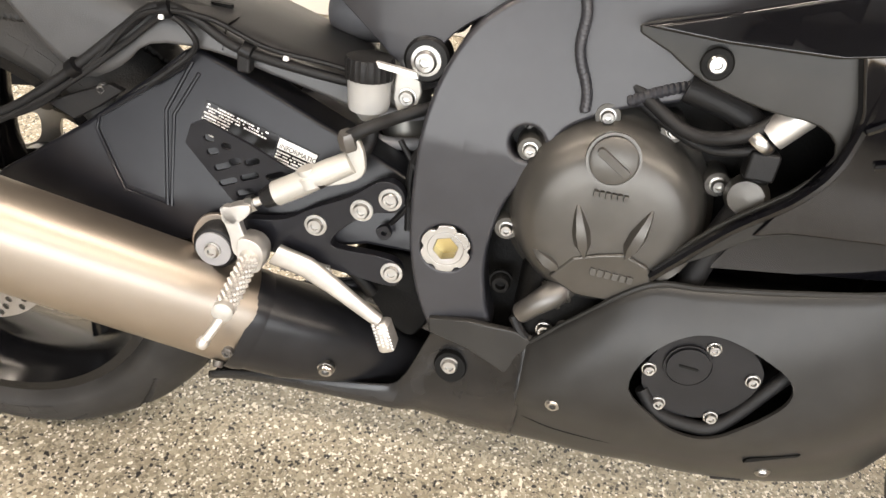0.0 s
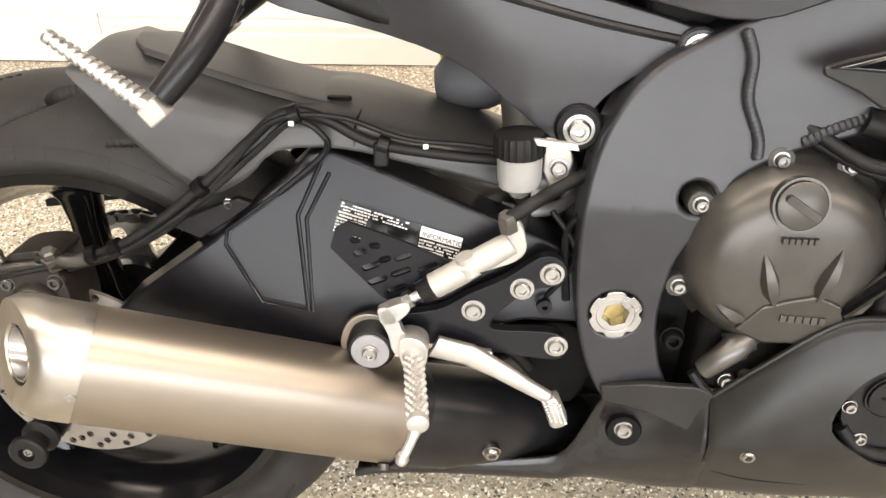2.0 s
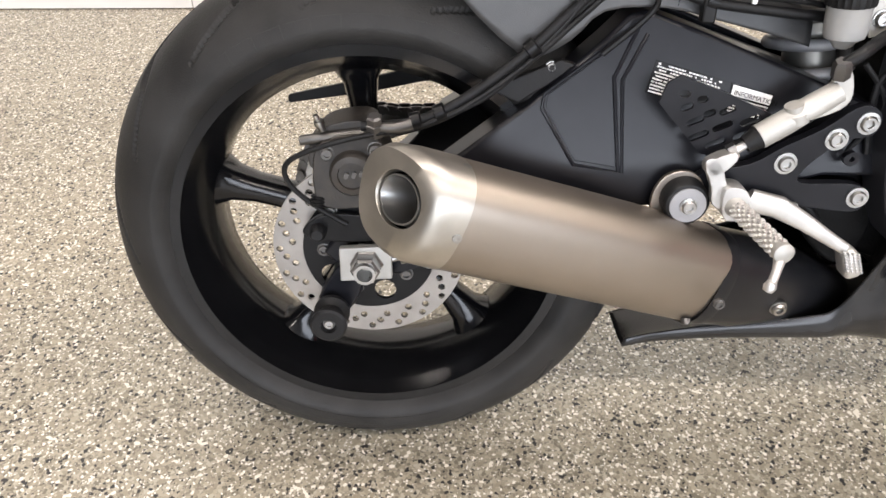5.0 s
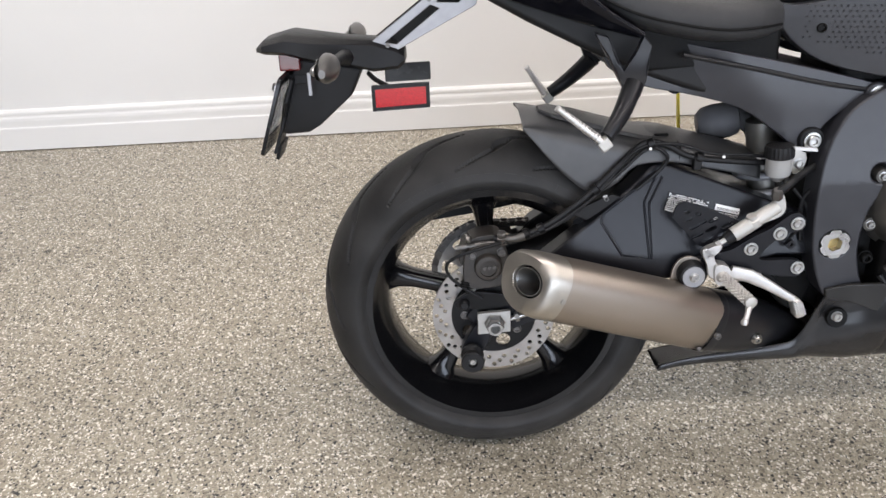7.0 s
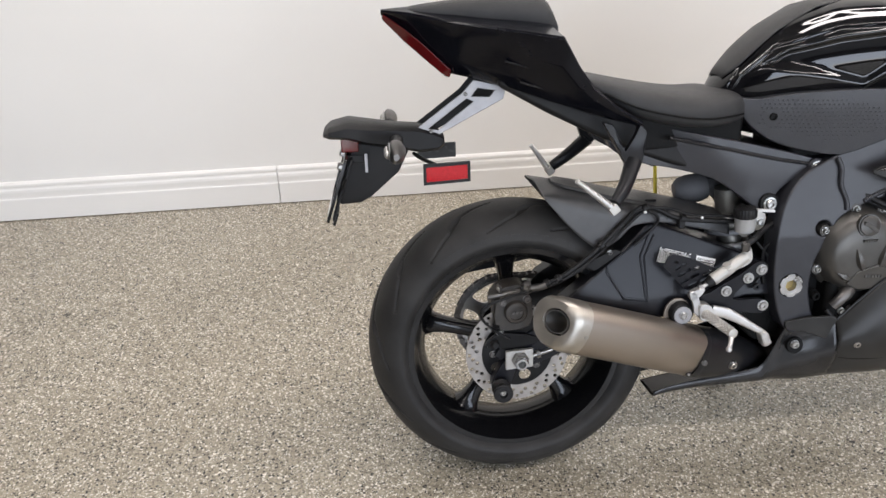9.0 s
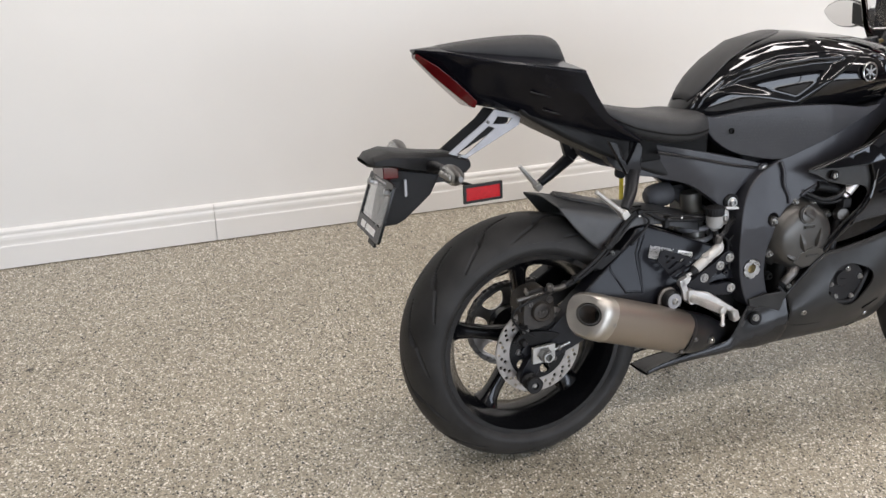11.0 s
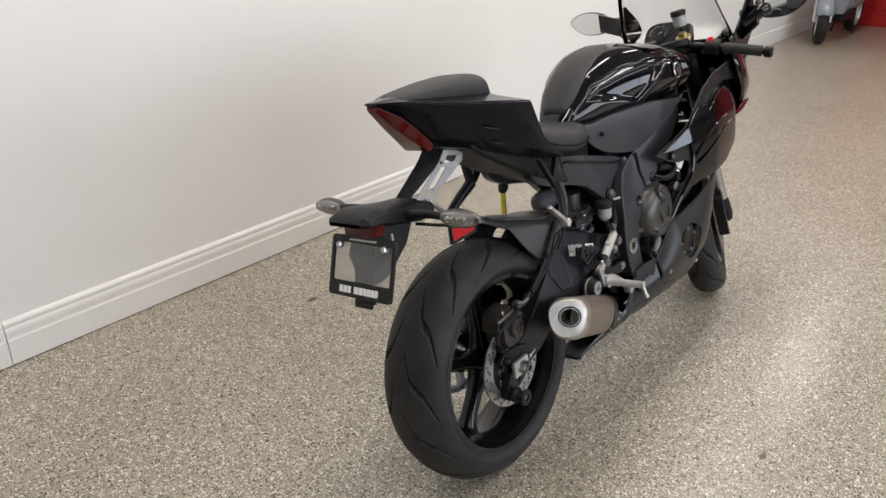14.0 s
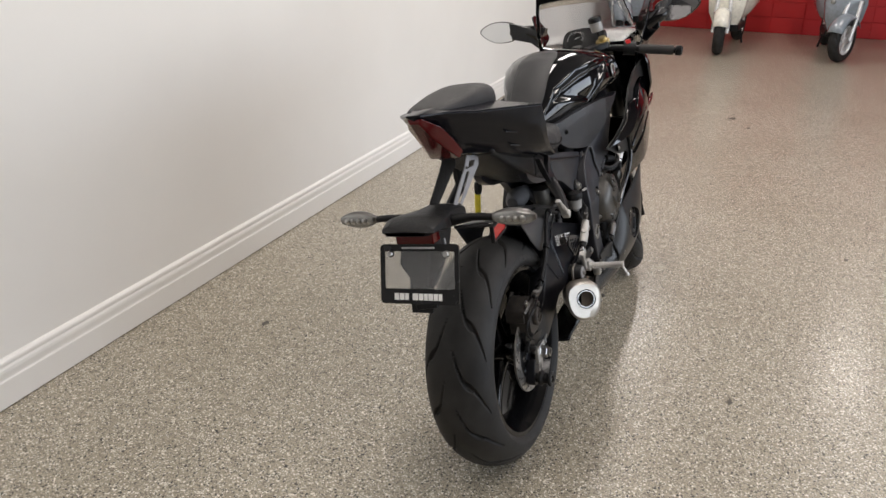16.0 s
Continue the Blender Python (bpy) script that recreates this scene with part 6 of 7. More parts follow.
part("cap_keeper", plate([(0.475, 0.6215), (0.513, 0.618), (0.515, 0.612), (0.478, 0.616)], -0.146, -0.140), POLISH, res, bevel=0.001)
part("reservoir_bracket", plate([(0.488, 0.612), (0.510, 0.61), (0.515, 0.59), (0.510, 0.568), (0.495, 0.565), (0.488, 0.58)], -0.112, -0.108), ALLOY, res, bevel=0.002)
bolt(res, (0.502, -0.113, 0.584), R, 0.0075, 0.006)

part("reservoir_hose", tube([(0.470, -0.118, 0.562), (0.472, -0.122, 0.540), (0.462, -0.135, 0.520), (0.443, -0.148, 0.507), (0.432, -0.152, 0.498)], 0.0078, 12), PLASTIC, bike, "black reservoir hose")
mc = part("master_cylinder", tube([(0.392, -0.152, 0.478), (0.415, -0.150, 0.492), (0.44, -0.148, 0.509), (0.462, -0.146, 0.523)], [0.0125, 0.0125, 0.012, 0.011], 20, straight=True), ALLOY, bike, "cast alloy rear master cylinder")
part("cylinder_port", lathe([(0, 0), (0.0125, 0), (0.012, 0.010), (0.009, 0.012), (0.009, 0.018), (0, 0.018)], (0.426, -0.150, 0.494), (-0.35, -0.1, 0.9), 20), ALLOY, mc)
part("cylinder_flange", plate(sm([(0.41, 0.483), (0.44, 0.493), (0.468, 0.505), (0.476, 0.520), (0.468, 0.545), (0.454, 0.544), (0.452, 0.525), (0.42, 0.50)], 3), -0.148, -0.140), ALLOY, mc, bevel=0.002)
part("banjo_fitting", lathe([(0, 0), (0.009, 0), (0.009, 0.014), (0.007, 0.018), (0, 0.018)], (0.459, -0.147, 0.537), (-0.2, -0.3, 0.9), 6), CHAIN, mc)
part("cylinder_boot", tube([(0.392, -0.152, 0.478), (0.380, -0.153, 0.470)], [0.012, 0.009], 16, straight=True), PLASTIC, mc)
rod = part("push_rod", tube([(0.382, -0.153, 0.471), (0.350, -0.156, 0.452)], 0.0045, 10, straight=True), POLISH, bike, "bright brake push rod")
part("rod_nut", lathe([(0.0085, 0), (0.0085, 0.008)], (0.372, -0.154, 0.4655), (-0.8, 0, -0.48), 6), STEEL, rod, angle=20)
part("rod_clevis", plate(sm([(0.345, 0.442), (0.342, 0.453), (0.352, 0.461), (0.368, 0.466), (0.371, 0.458), (0.358, 0.444)], 3), -0.166, -0.150), POLISH, rod, bevel=0.002)
part("hydraulic_line", tube([(0.458, -0.150, 0.549), (0.475, -0.148, 0.560), (0.50, -0.130, 0.570), (0.54, -0.11, 0.585)], 0.0062, 12), PLASTIC, bike, "black hydraulic line")
# rearset
RB = [(0.335, 0.418), (0.352, 0.435), (0.395, 0.444), (0.425, 0.463), (0.46, 0.482), (0.488, 0.504), (0.506, 0.505), (0.516, 0.492), (0.510, 0.476), (0.485, 0.470), (0.462, 0.452), (0.448, 0.434), (0.452, 0.424), (0.495, 0.424), (0.516, 0.420), (0.522, 0.406), (0.512, 0.392), (0.46, 0.397), (0.41, 0.402), (0.37, 0.405), (0.345, 0.402)]
rs = part("rearset_bracket", plate(sm(RB, 3), -0.139, -0.127), SWING, bike, "black rider footrest bracket", bevel=0.003, segs=3)
for x, z in ((0.475, 0.472), (0.430, 0.446), (0.502, 0.489), (0.512, 0.409)):
    bolt(rs, (x, -0.140, z), R, 0.0082, 0.005, 0.0115)
part("bracket_lug", plate(sm([(0.49, 0.45), (0.50, 0.457), (0.506, 0.447), (0.497, 0.441)], 3), -0.135, -0.128, [circle(0.4985, 0.449, 0.003, 10)]), SWING, rs)
HGd = [(0.294, 0.507), (0.300, 0.527), (0.312, 0.534), (0.360, 0.517), (0.410, 0.495), (0.412, 0.484), (0.385, 0.468), (0.353, 0.452), (0.342, 0.455)]
hh = [slot(0.318, 0.516, 0.004, 0.0035, 0), slot(0.336, 0.511, 0.004, 0.0035, 0), slot(0.322, 0.503, 0.006, 0.0036, 0.4), slot(0.345, 0.497, 0.006, 0.0036, 0.4), slot(0.332, 0.489, 0.012, 0.0034, 0.42), slot(0.362, 0.500, 0.010, 0.0034, 0.42), slot(0.338, 0.474, 0.014, 0.0034, 0.42), slot(0.360, 0.484, 0.014, 0.0034, 0.42), slot(0.386, 0.490, 0.014, 0.0034, 0.42), slot(0.356, 0.466, 0.014, 0.0034, 0.42), slot(0.380, 0.474, 0.010, 0.0034, 0.42)]
part("heel_guard", plate(HGd, -0.139, -0.135, hh), SWING, bike, "black slotted heel guard plate", bevel=0.0012)
bk = part("brake_pedal", loft([sect(c, (1, 0, -0.5), w, h, 20, 3) for c, w, h in (((0.3930, -0.1520, 0.4110), 0.0055, 0.0125), ((0.4270, -0.1520, 0.4030), 0.0055, 0.0120), ((0.4580, -0.1520, 0.3860), 0.0055, 0.0095), ((0.4900, -0.1520, 0.3660), 0.0055, 0.0075), ((0.5070, -0.1520, 0.3560), 0.0055, 0.0065))]), POLISH, bike, "bright alloy brake pedal")
PAD0, PAD1 = Vector((0.5090, -0.1500, 0.3560)), Vector((0.5230, -0.1500, 0.3200))
part("pedal_tip", loft([sect(PAD0.lerp(PAD1, 0.85 * t), PAD1 - PAD0, w, h, 20, 4) for t, w, h in ((0.0, 0.007, 0.005), (0.12, 0.012, 0.0085), (0.9, 0.013, 0.0095), (1.0, 0.011, 0.0075))]), POLISH, bk)
PADN = Vector((0.35, -0.9, 0.25)).normalized()
for i in range(7):
    for k in range(4):
        c = PAD0.lerp(PAD1, 0.13 + 0.098 * i) + Vector((-0.0075 + 0.005 * k, -0.0125, 0.004 - 0.0006 * k))
        part("pedal_stud", lathe([(0.0019, -0.003), (0.0016, 0.0006), (0, 0.0012)], c, PADN, 5), POLISH, bk)
part("pedal_arm", plate(sm([(0.340, 0.455), (0.349, 0.460), (0.358, 0.452), (0.366, 0.432), (0.378, 0.420), (0.37, 0.405), (0.355, 0.41), (0.35, 0.43)], 3), -0.166, -0.156), POLISH, bk, bevel=0.003)
part("return_spring", tube([Vector((0.42 + 0.03 * i / 60, -0.145 + 0.004 * math.cos(i * 1.25), 0.404 + 0.004 * math.sin(i * 1.25) - 0.004 * i / 60)) for i in range(61)], 0.0011, 6, straight=True), POLISH, bk)
pg0, pg1 = Vector((0.375, -0.172, 0.412)), Vector((0.387, -0.270, 0.412))
dv = (pg1 - pg0).normalized()
peg = part("rider_peg", lathe([(0, -0.012), (0.0105, -0.012), (0.0115, 0.0), (0.0085, 0.006), (0.0078, 0.090), (0.0095, 0.093), (0.0095, 0.099), (0.006, 0.101), (0, 0.101)], pg0, dv, 24), ALLOY, bike, "knurled alloy rider footpeg")
_, pgu, pgv = basis(dv)
bm = bmesh.new()
for i in range(16):
    for j in range(10):
        q = 2 * math.pi * (j + 0.5 * (i % 2)) / 10
        nv = pgu * math.cos(q) + pgv * math.sin(q)
        lathe([(0.0026, -0.002), (0.0022, 0.0012), (0.001, 0.0026), (0, 0.0028)], pg0 + dv * (0.010 + 0.0052 * i) + nv * 0.0076, nv, 5, bm)
tagged(part("knurling", bm, POLISH, peg), kind="stuff")
part("peg_mount", plate(sm([(0.362, 0.430), (0.378, 0.432), (0.388, 0.422), (0.386, 0.402), (0.375, 0.396), (0.364, 0.402)], 3), -0.174, -0.150), POLISH, peg, bevel=0.004)
feeler = part("feeler_pin", tube([(0.387, -0.264, 0.408), (0.382, -0.274, 0.398), (0.376, -0.282, 0.387)], [0.006, 0.0042, 0.004], 14), POLISH, peg)
part("pin_knob", lathe([(0, -0.006), (0.0045, -0.0045), (0.006, 0), (0.0045, 0.0045), (0, 0.006)], (0.375, -0.283, 0.386), (0.3, 0.1, 1), 16), POLISH, feeler)
part("brake_switch", tube([(0.455, -0.12, 0.40), (0.475, -0.12, 0.385), (0.49, -0.115, 0.365)], 0.007, 12), PLASTIC, bike)
part("link_arm", plate(sm([(0.46, 0.40), (0.53, 0.41), (0.56, 0.37), (0.54, 0.31), (0.50, 0.33)], 3), -0.10, -0.08), ENGINE, bike, bevel=0.004)
part("gearbox_rear", loft([[(x, y, z) for y, z in ((-0.09, z0), (0.09, z0), (0.09, z1), (-0.09, z1))] for x, z0, z1 in ((0.50, 0.34, 0.48), (0.60, 0.30, 0.55))]), ENGINE, bike, bevel=0.01)
for pts, r in (([(0.53, -0.105, 0.62), (0.535, -0.125, 0.56), (0.515, -0.115, 0.52), (0.52, -0.12, 0.45)], 0.004), ([(0.50, -0.11, 0.54), (0.525, -0.12, 0.50), (0.50, -0.115, 0.45), (0.47, -0.115, 0.43)], 0.003)):
    part("cable", tube(pts, r, 8), PLASTIC, bike)
# key with a tag under the seat
keyt = part("key_tag", tube([(0.375, 0.160, 0.665), (0.383, 0.170, 0.62), (0.392, 0.180, 0.555)], 0.010, 12), YELLOW, bike, "yellow tag hanging on the seat lock key")
for v in keyt.data.vertices:
    v.co.x = 0.382 + (v.co.x - 0.382) * 0.25 + (0.60 - v.co.z) * 0.1
part("key_head", plate(sm([(0.352, 0.66), (0.358, 0.69), (0.38, 0.69), (0.388, 0.665), (0.37, 0.65)], 3), 0.150, 0.162), PLASTIC, keyt, bevel=0.002)
part("key_blade", plate([(0.363, 0.685), (0.375, 0.685), (0.375, 0.715), (0.363, 0.715)], 0.100, 0.155), STEEL, keyt)

# ---- front end, steered to the left ----
STEER = radians(24)
hd = Vector((1.05, 0, 0.96))
ax = Vector((-0.407, 0, 0.914))
ST_M = Matrix.Translation(hd) @ Matrix.Rotation(STEER, 4, ax) @ Matrix.Translation(-hd)
ft = tyre(1.375, 0.30, 0.300, 0.061, 0.052, 0.229, 64, 760)
ft.name = "front_tyre"
ft.parent = bike
ft.matrix_basis = ST_M
ft["label"] = "black sport front tyre with slanted grooves"
frim = part("front_rim", rim_ring(1.375, 0.30, 0.2315, 0.052, 0.205), RIM, bike, "gloss black cast alloy rim", m=ST_M)
for k in range(5):
    part("spoke", spoke(1.375, 0.30, radians(60 + 72 * k), 0.03, 0.206), RIM, frim)
for s in (-1, 1):
    fd = part("front_brake_disc", brake_disc(1.375, 0.30, s * 0.072, 0.160, 0.112, [(0.15, 26, 0), (0.137, 26, 0.33), (0.124, 26, 0.66)]), DISC, bike, "drilled steel front brake disc", m=ST_M)
    part("disc_carrier", plate(circle(1.375, 0.30, 0.115, 40), s * 0.070, s * 0.074, [circle(1.375, 0.30, 0.05, 24)]), BLACK, fd)
    fk = part("fork_leg", lathe([(0, 0), (0.026, 0), (0.029, 0.03), (0.026, 0.08), (0.0215, 0.10), (0.0215, 0.30), (0.027, 0.31), (0.027, 0.70), (0, 0.70)], (1.36, s * 0.103, 0.275), (-0.415, 0, 0.91), 28), BLACK, bike, "black front fork leg", m=ST_M)
    part("fork_slider", lathe([(0.0218, 0.0), (0.0218, 0.19)], (1.36 - 0.415 * 0.1, s * 0.103, 0.275 + 0.091), (-0.415, 0, 0.91), 24), STEEL, fk)
    part("front_caliper", plate(sm([(1.25, 0.24), (1.23, 0.33), (1.26, 0.39), (1.29, 0.39), (1.28, 0.31), (1.29, 0.25)], 3), s * 0.05, s * 0.11), BLACK, bike, "black front brake caliper", bevel=0.008, m=ST_M)
FG = []
for a in np.linspace(radians(35), radians(160), 12):
    c = Vector((1.375 + 0.325 * math.cos(a), 0, 0.30 + 0.325 * math.sin(a)))
    FG.append([c + Vector((math.cos(a), 0, math.sin(a))) * (-0.03 * abs(q) ** 2.2) + Y * (0.075 * q) for q in np.linspace(-1, 1, 11)])
solidify(part("front_fender", loft(FG, False, False), GLOSS, bike, "gloss black front fender", m=ST_M), 0.003, 0)
clamp = part("top_clamp", plate(sm([(-0.12, 1.03), (-0.10, 1.0), (0.0, 0.985), (0.10, 1.0), (0.12, 1.03), (0.09, 1.07), (0.0, 1.085), (-0.09, 1.07)], 3), 0.955, 0.975), BLACK, bike, "black top clamp over the fork", bevel=0.003)
for v in clamp.data.vertices:
    v.co = Vector((v.co.z, v.co.x, v.co.y))
clamp.matrix_basis = ST_M
part("stem_nut", lathe([(0, 0), (0.019, 0), (0.019, 0.012), (0, 0.014)], (1.05, 0, 0.974), (-0.2, 0, 1), 6), GOLD, clamp, angle=20)
part("ignition_lock", lathe([(0, 0), (0.024, 0), (0.022, 0.02), (0, 0.02)], (1.005, 0, 0.972), (-0.2, 0, 1), 24), BLACK, clamp)
for s in (-1, 1):
    part("fork_cap", lathe([(0, 0), (0.025, 0), (0.025, 0.012), (0.014, 0.013), (0.014, 0.025), (0, 0.025)], (1.055, s * 0.103, 0.97), (-0.3, 0, 1), 24), GOLD if s < 0 else BLACK, clamp)
    bar = part("clip_on_bar", tube([(1.045, s * 0.10, 0.955), (1.035, s * 0.18, 0.928), (1.005, s * 0.34, 0.868)], 0.0115, 14), BLACK, bike, "black clip-on handlebar", m=ST_M)
    part("rubber_grip", tube([(1.028, s * 0.215, 0.915), (1.008, s * 0.325, 0.874)], 0.0165, 18, straight=True), RUBBER, bar)
    part("bar_end", lathe([(0, 0), (0.0175, 0), (0.018, 0.018), (0.013, 0.024), (0, 0.024)], (1.006, s * 0.332, 0.871), (-0.03, s * 0.16, -0.06), 20), BLACK, bar)
    sw = part("switch_box", tube([(1.038, s * 0.165, 0.934), (1.03, s * 0.205, 0.919)], 0.024, 12, straight=True), PLASTIC, bar)
    part("lever", tube([(1.075, s * 0.15, 0.93), (1.085, s * 0.20, 0.915), (1.065, s * 0.33, 0.868)], [0.008, 0.006, 0.005], 10), BLACK, bar)
    if s < 0:
        part("kill_switch", block(1.018, 1.034, -0.192, -0.176, 0.944, 0.958), KILLRED, sw, "red engine stop switch", bevel=0.002)
fr = part("front_reservoir", lathe([(0, 0), (0.02, 0), (0.022, 0.004), (0.022, 0.034), (0, 0.035)], (1.10, -0.10, 1.015), (-0.1, 0, 1), 28), RESERVOIR, bike, "cloudy front brake reservoir", m=ST_M)
part("reservoir_cap", lathe([(0, 0), (0.0245, 0), (0.0245, 0.014), (0.022, 0.017), (0, 0.017)], (1.0965, -0.10, 1.049), (-0.1, 0, 1), 28), PLASTIC, fr)
part("reservoir_stem", tube([(1.09, -0.10, 0.965), (1.10, -0.10, 1.016)], 0.006, 10, straight=True), BLACK, fr)
gauge = part("instrument_panel", loft([sect((1.16 + dx, 0.0, 1.005 + dz), (0.75, 0, -0.65), w, h, 32, 3.2) for dx, dz, w, h in ((0.0, 0.0, 0.078, 0.048), (0.012, -0.010, 0.085, 0.055), (0.05, -0.04, 0.07, 0.045))]), PLASTIC, bike, "black instrument panel with a round dial")
part("dial", lathe([(0, 0), (0.036, 0), (0.036, 0.003), (0.033, 0.004), (0, 0.0015)], (1.158, 0.03, 1.006), (-0.75, 0, 0.65), 36), LABEL, gauge)
bm = bmesh.new()
a_, u_, v_ = basis((-0.75, 0, 0.65))
for i in range(13):
    t = radians(-20 + i * 18)
    c = Vector((1.155, 0.03, 1.0095)) + (u_ * math.cos(t) + v_ * math.sin(t)) * 0.028
    lathe([(0.0014, 0), (0.0014, 0.001)], c, a_, 6, bm)
part("dial_marks", bm, WHITE, gauge)
part("dial_hand", tube([(1.155, 0.03, 1.0095), (1.150, 0.012, 1.014)], 0.001, 6, straight=True), WHITE, gauge)

# nose cowl, screen, mirrors
def arc(xc, z, w, depth, n=25, span=88):
    return [Vector((xc - depth * (1 - math.cos(radians(q))), w * math.sin(radians(q)), z)) for q in np.linspace(-span, span, n)]


def sheet(rings, mat, name, label, t):
    return solidify(part(name, loft(rings, False, False), mat, bike, label, angle=60), t, 0)


sheet([arc(1.46, 0.66, 0.14, 0.16), arc(1.54, 0.74, 0.19, 0.25), arc(1.56, 0.80, 0.215, 0.32), arc(1.51, 0.88, 0.222, 0.33), arc(1.43, 0.955, 0.205, 0.27)], GLOSS, "nose_cowl", "gloss black nose cowl", 0.004)
sheet([arc(1.43, 0.957, 0.212, 0.27, 25, 72), arc(1.37, 1.02, 0.200, 0.25, 25, 72), arc(1.29, 1.12, 0.175, 0.21, 25, 72), arc(1.16, 1.24, 0.13, 0.14, 25, 72)], SCREEN, "wind_screen", "clear windscreen with a slight tint", 0.003)
for s in (-1, 1):
    SC = [(1.20, 0.875), (1.37, 0.90), (1.40, 0.98), (1.37, 1.05), (1.31, 1.105), (1.28, 1.10), (1.255, 1.02), (1.22, 0.95)]
    part("screen_side", plate(SC, s * 0.205, s * 0.199, warp=lambda c, s=s: (c.x, s * (abs(c.y) + 0.25 * (c.z - 0.99) - 0.0 * c.x), c.z)), GLOSS, bike, bevel=0.001)
    part("fairing_inner", plate([(0.93, 0.80), (1.05, 0.84), (1.16, 0.845), (1.28, 0.83), (1.36, 0.90), (1.20, 0.90), (1.08, 0.88), (0.98, 0.84)], s * 0.196, s * 0.188), MATTE, bike, bevel=0.002)
for s, cy, cz in ((1, 0.395, 1.058), (-1, -0.315, 1.062)):
    arm = part("mirror_arm", tube([(1.32, s * 0.205, 1.02), (1.32, s * 0.26, 1.045), (1.335, s * (abs(cy) - 0.05), cz - 0.01)], [0.034, 0.024, 0.014], 14), GLOSS, bike, "black mirror arm")
    stay = [(abs(cy) - 0.055, cz + 0.030), (abs(cy) - 0.060, cz - 0.035), (0.255, 1.000), (0.205, 0.955), (0.180, 0.960), (0.200, 1.010), (0.250, 1.060)]
    part("mirror_stay", loft([[(x, s * a, b) for a, b in stay] for x in (1.300, 1.318)]), GLOSS, arm, bevel=0.004)
    sh = [(0.088, 0.004), (0.028, -0.042), (-0.055, -0.044), (-0.080, -0.012), (-0.072, 0.022), (-0.012, 0.040), (0.05, 0.034)]
    rings = []
    for dx, k in ((0.0, 0.96), (0.004, 1.0), (0.015, 0.97), (0.032, 0.72), (0.04, 0.35)):
        rings.append([(1.33 + dx, cy + s * a * k, cz + b * k) for a, b in sm(sh, 3)])
    mh = part("mirror_housing", loft(rings), GLOSS, arm)
    part("mirror_glass", loft([[(1.3295 - q, cy + s * a * 0.92, cz + b * 0.92) for a, b in sm(sh, 3)] for q in (0.0, 0.002)]), MIRROR, mh, "mirror glass", smooth=False)
part("side_stand", tube([(0.62, 0.12, 0.29), (0.60, 0.18, 0.15), (0.585, 0.215, 0.055)], 0.011, 12), BLACK, bike, "black side stand")
part("stand_foot", block(0.555, 0.625, 0.195, 0.235, 0.047, 0.056), BLACK, bike, bevel=0.003)

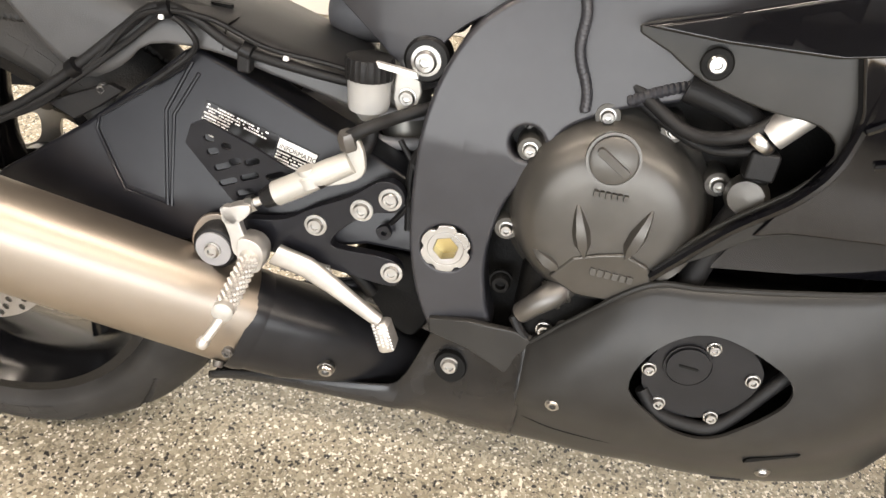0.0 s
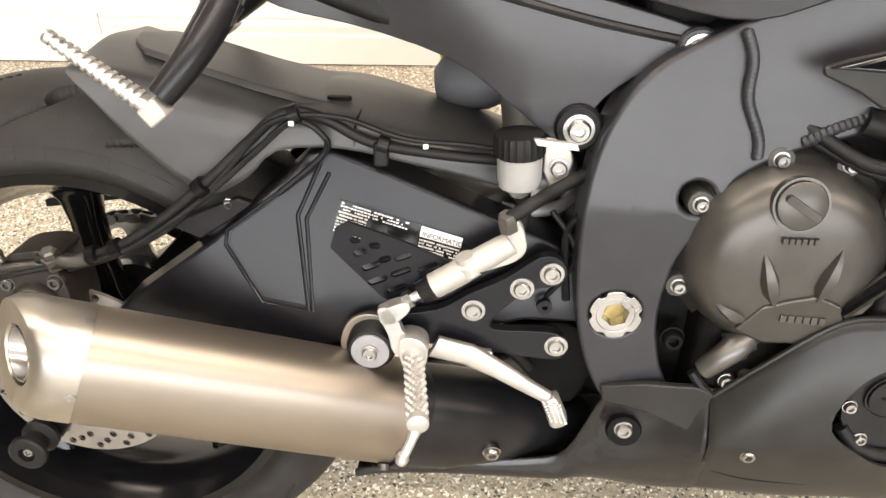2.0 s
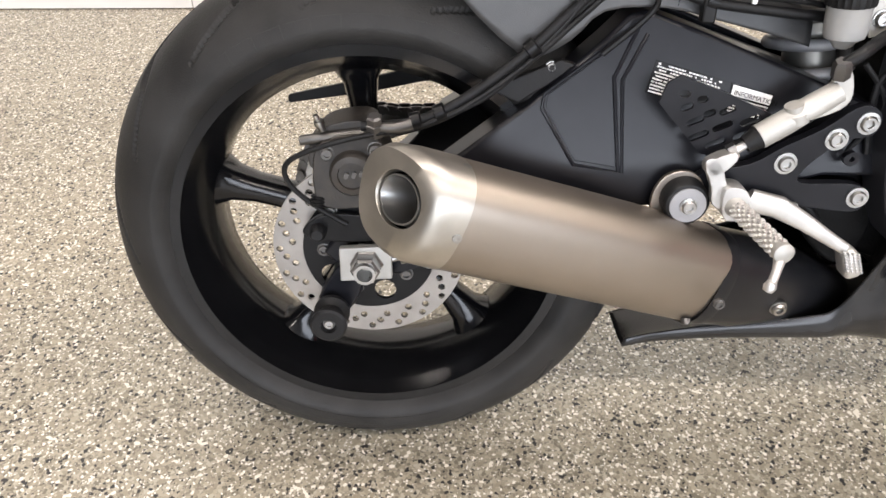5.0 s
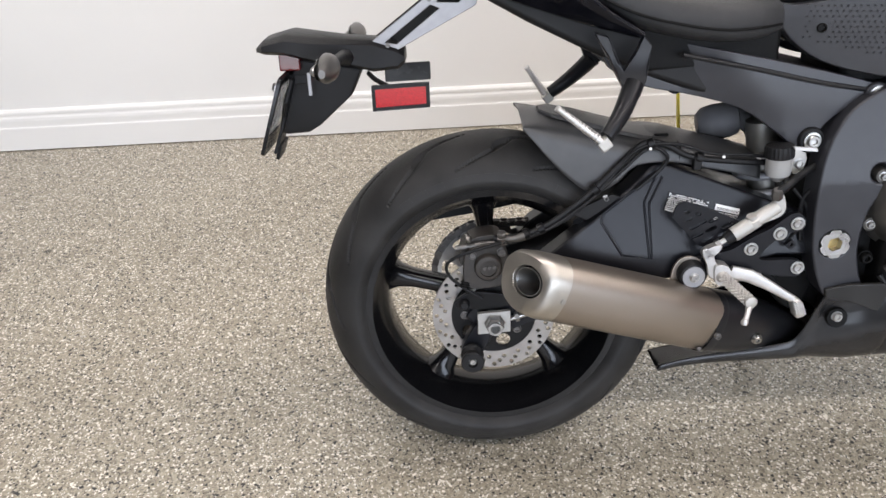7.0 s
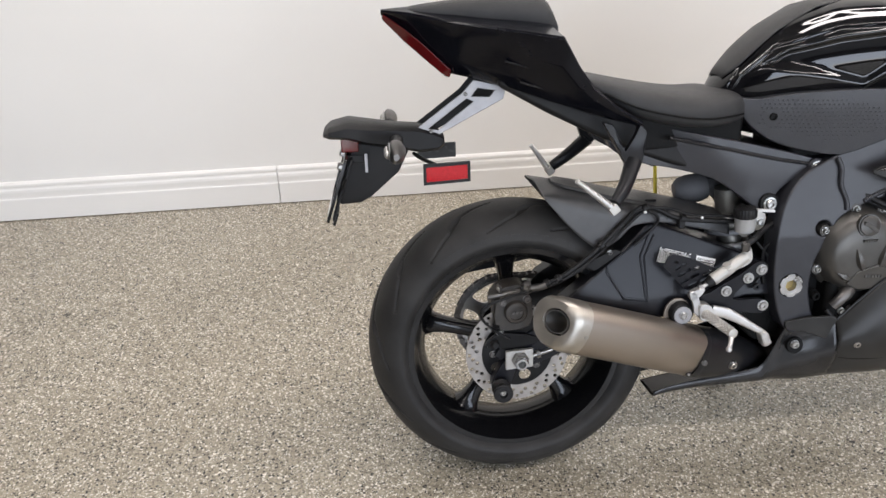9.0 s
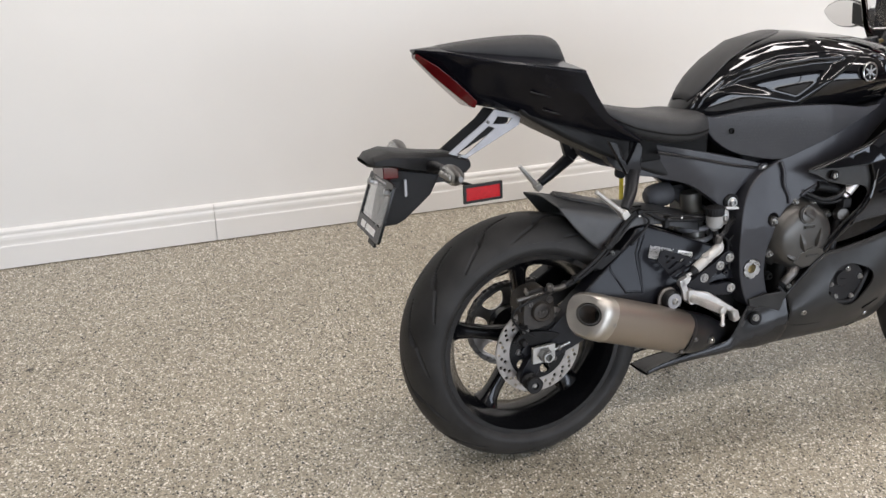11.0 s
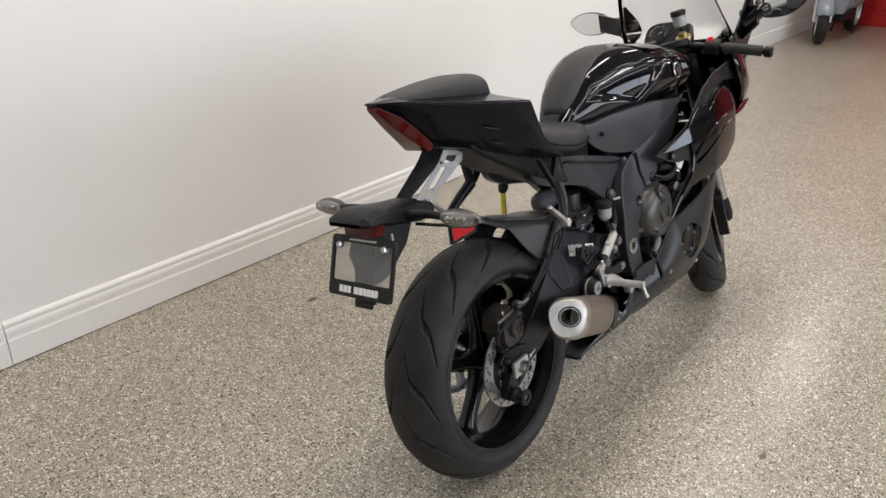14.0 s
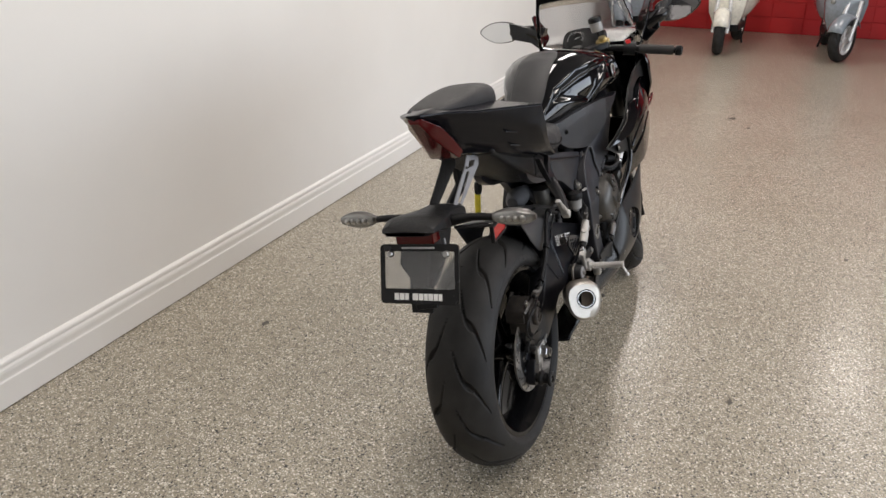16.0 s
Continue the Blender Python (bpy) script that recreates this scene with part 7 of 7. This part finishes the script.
# ---- scooters by the red wall ----
def scooter(u, v, turn, steer, paint, label):
    root = tagged(new("scooter"), label, "scooter", "parked scooters")
    root.matrix_world = Matrix.Translation((u, v, 0)) @ Matrix.Rotation(turn, 4, 'Z')
    # its front points along -x
    S = Matrix.Rotation(steer, 4, 'Z')
    ty = tyre(0, 0.23, 0.23, 0.058, 0.05, 0.15, 32, 240, True)
    ty.name, ty.parent, ty.matrix_basis = "front_tyre", root, S
    rm = part("front_rim", rim_ring(0, 0.23, 0.155, 0.045, 0.135), SILVER, root, m=S)
    for k in range(5):
        for dq in (-9, 9):
            part("spoke", spoke(0, 0.23, radians(72 * k + dq), 0.02, 0.14), SILVER, rm)
    part("front_hub", lathe([(0, -0.05), (0.035, -0.05), (0.035, 0.05), (0, 0.05)], (0, 0, 0.23), Y, 20), SILVER, rm)
    rings = []
    for a in np.linspace(radians(20), radians(150), 9):
        c = Vector((-0.265 * math.cos(a), 0, 0.24 + 0.265 * math.sin(a)))
        rings.append([c + Y * (0.085 * q) - Vector((-math.cos(a), 0, math.sin(a))) * 0.05 * abs(q) ** 2 for q in np.linspace(-1, 1, 9)])
    solidify(part("front_fender", loft(rings, False, False), paint, root, m=S), 0.004, 0)
    for s in (-1, 1):
        part("fork_leg", tube([(0.0, s * 0.075, 0.23), (0.06, s * 0.075, 0.42), (0.14, s * 0.06, 0.62)], 0.02, 12), SILVER, root, m=S)
    rings = []
    for z, x, w, dep in ((0.30, 0.20, 0.14, 0.05), (0.42, 0.14, 0.19, 0.08), (0.58, 0.12, 0.215, 0.10), (0.75, 0.15, 0.20, 0.10), (0.90, 0.20, 0.15, 0.08), (0.98, 0.24, 0.10, 0.06)):
        rings.append([(x + dep * (1 - math.cos(q)) + (0.03 if abs(q) > 1.4 else 0), w * math.sin(q), z) for q in np.linspace(-1.5, 1.5, 13)] + [(x + dep + 0.06, w * math.sin(q) * 0.96, z) for q in np.linspace(1.5, -1.5, 13)])
    part("leg_shield", loft(rings), paint, root, bevel=0.004)
    part("floor_board", block(0.25, 0.75, -0.15, 0.15, 0.22, 0.30), PLASTIC, root, bevel=0.02)
    part("body", loft([[(x, w * math.sin(q), z0 + (z1 - z0) * (0.5 - 0.5 * math.cos(q))) for q in np.linspace(0, 2 * math.pi, 20, endpoint=False)] for x, w, z0, z1 in ((0.70, 0.12, 0.26, 0.70), (0.85, 0.20, 0.28, 0.74), (1.2, 0.22, 0.32, 0.76), (1.55, 0.16, 0.42, 0.78), (1.68, 0.08, 0.55, 0.76))]), paint, root)
    part("saddle", loft([sect((x, 0, z), (1, 0, 0.05), w, h, 20, 3) for x, z, w, h in ((0.72, 0.74, 0.07, 0.03), (0.9, 0.77, 0.13, 0.045), (1.3, 0.79, 0.14, 0.05), (1.6, 0.80, 0.09, 0.03))]), SEAT, root)
    rt = tyre(1.28, 0.22, 0.22, 0.06, 0.05, 0.15, 24, 160, False)
    rt.name, rt.parent = "rear_tyre", root
    part("rear_rim", rim_ring(1.28, 0.22, 0.155, 0.045, 0.13), SILVER, root)
    hl = part("headset", loft([sect((0.20 + 0.03 * t, 0, 1.0 + 0.14 * t), (0.2, 0, 1), 0.10 * (1 - 0.5 * t * t), 0.07 * (1 - 0.4 * t), 20, 2.4) for t in (0, 0.4, 0.8, 1.0)]), paint, root, m=S)
    part("headlamp", lathe([(0, 0), (0.055, 0), (0.05, 0.02), (0, 0.03)], (0.14, 0, 1.06), (-1, 0, 0.1), 28), LENS, hl)
    part("handlebar", tube([(0.28, -0.33, 1.08), (0.22, -0.12, 1.08), (0.22, 0.12, 1.08), (0.28, 0.33, 1.08)], 0.014, 12), RUBBER, root, m=S)
    for s in (-1, 1):
        part("front_signal", lathe([(0, 0), (0.028, 0), (0.024, 0.012), (0, 0.018)], (0.145, s * 0.14, 0.60), (-1, s * 0.5, 0), 20), LENS, root)
    part("centre_stand", tube([(0.9, -0.12, 0.02), (0.95, -0.06, 0.26), (0.95, 0.06, 0.26), (0.9, 0.12, 0.02)], 0.013, 10, straight=True), BLACK, root)
    return root


scooter(7.52, 0.31, radians(-4), radians(8), CREAM, "cream scooter parked before the red wall")
scooter(7.62, -0.92, radians(6), radians(-32), GREYBLUE, "grey-blue scooter with its front wheel turned")
scooter(7.75, 1.45, radians(0), radians(20), GREYBLUE, "grey-blue scooter parked near the corner")

# ---- marks on the floor ----
STAIN = material("dark_floor_stain", (0.10, 0.088, 0.07), 0.5, spots=(0.05, 0.045, 0.04), spot_scale=60)
srnd = random.Random(11)
for sx, sy, sr in ((0.283, 1.092, 0.022), (0.507, -0.539, 0.020), (4.45, -0.16, 0.05), (4.2, -0.30, 0.03), (1.9, -0.9, 0.015), (-1.25, 0.75, 0.014)):
    k = 18
    out = [(sr * srnd.uniform(0.55, 1.1) * math.cos(2 * math.pi * i / k), sr * 0.6 * srnd.uniform(0.5, 1.1) * math.sin(2 * math.pi * i / k)) for i in range(k)]
    bm = loft([[(sx + x, sy + y, z) for x, y in out] for z in (0.0005, 0.0015)])
    tagged(link_mesh("floor_stain", bm, STAIN, smooth=False), "small dark stain on the epoxy floor", "stain", "floor stains")
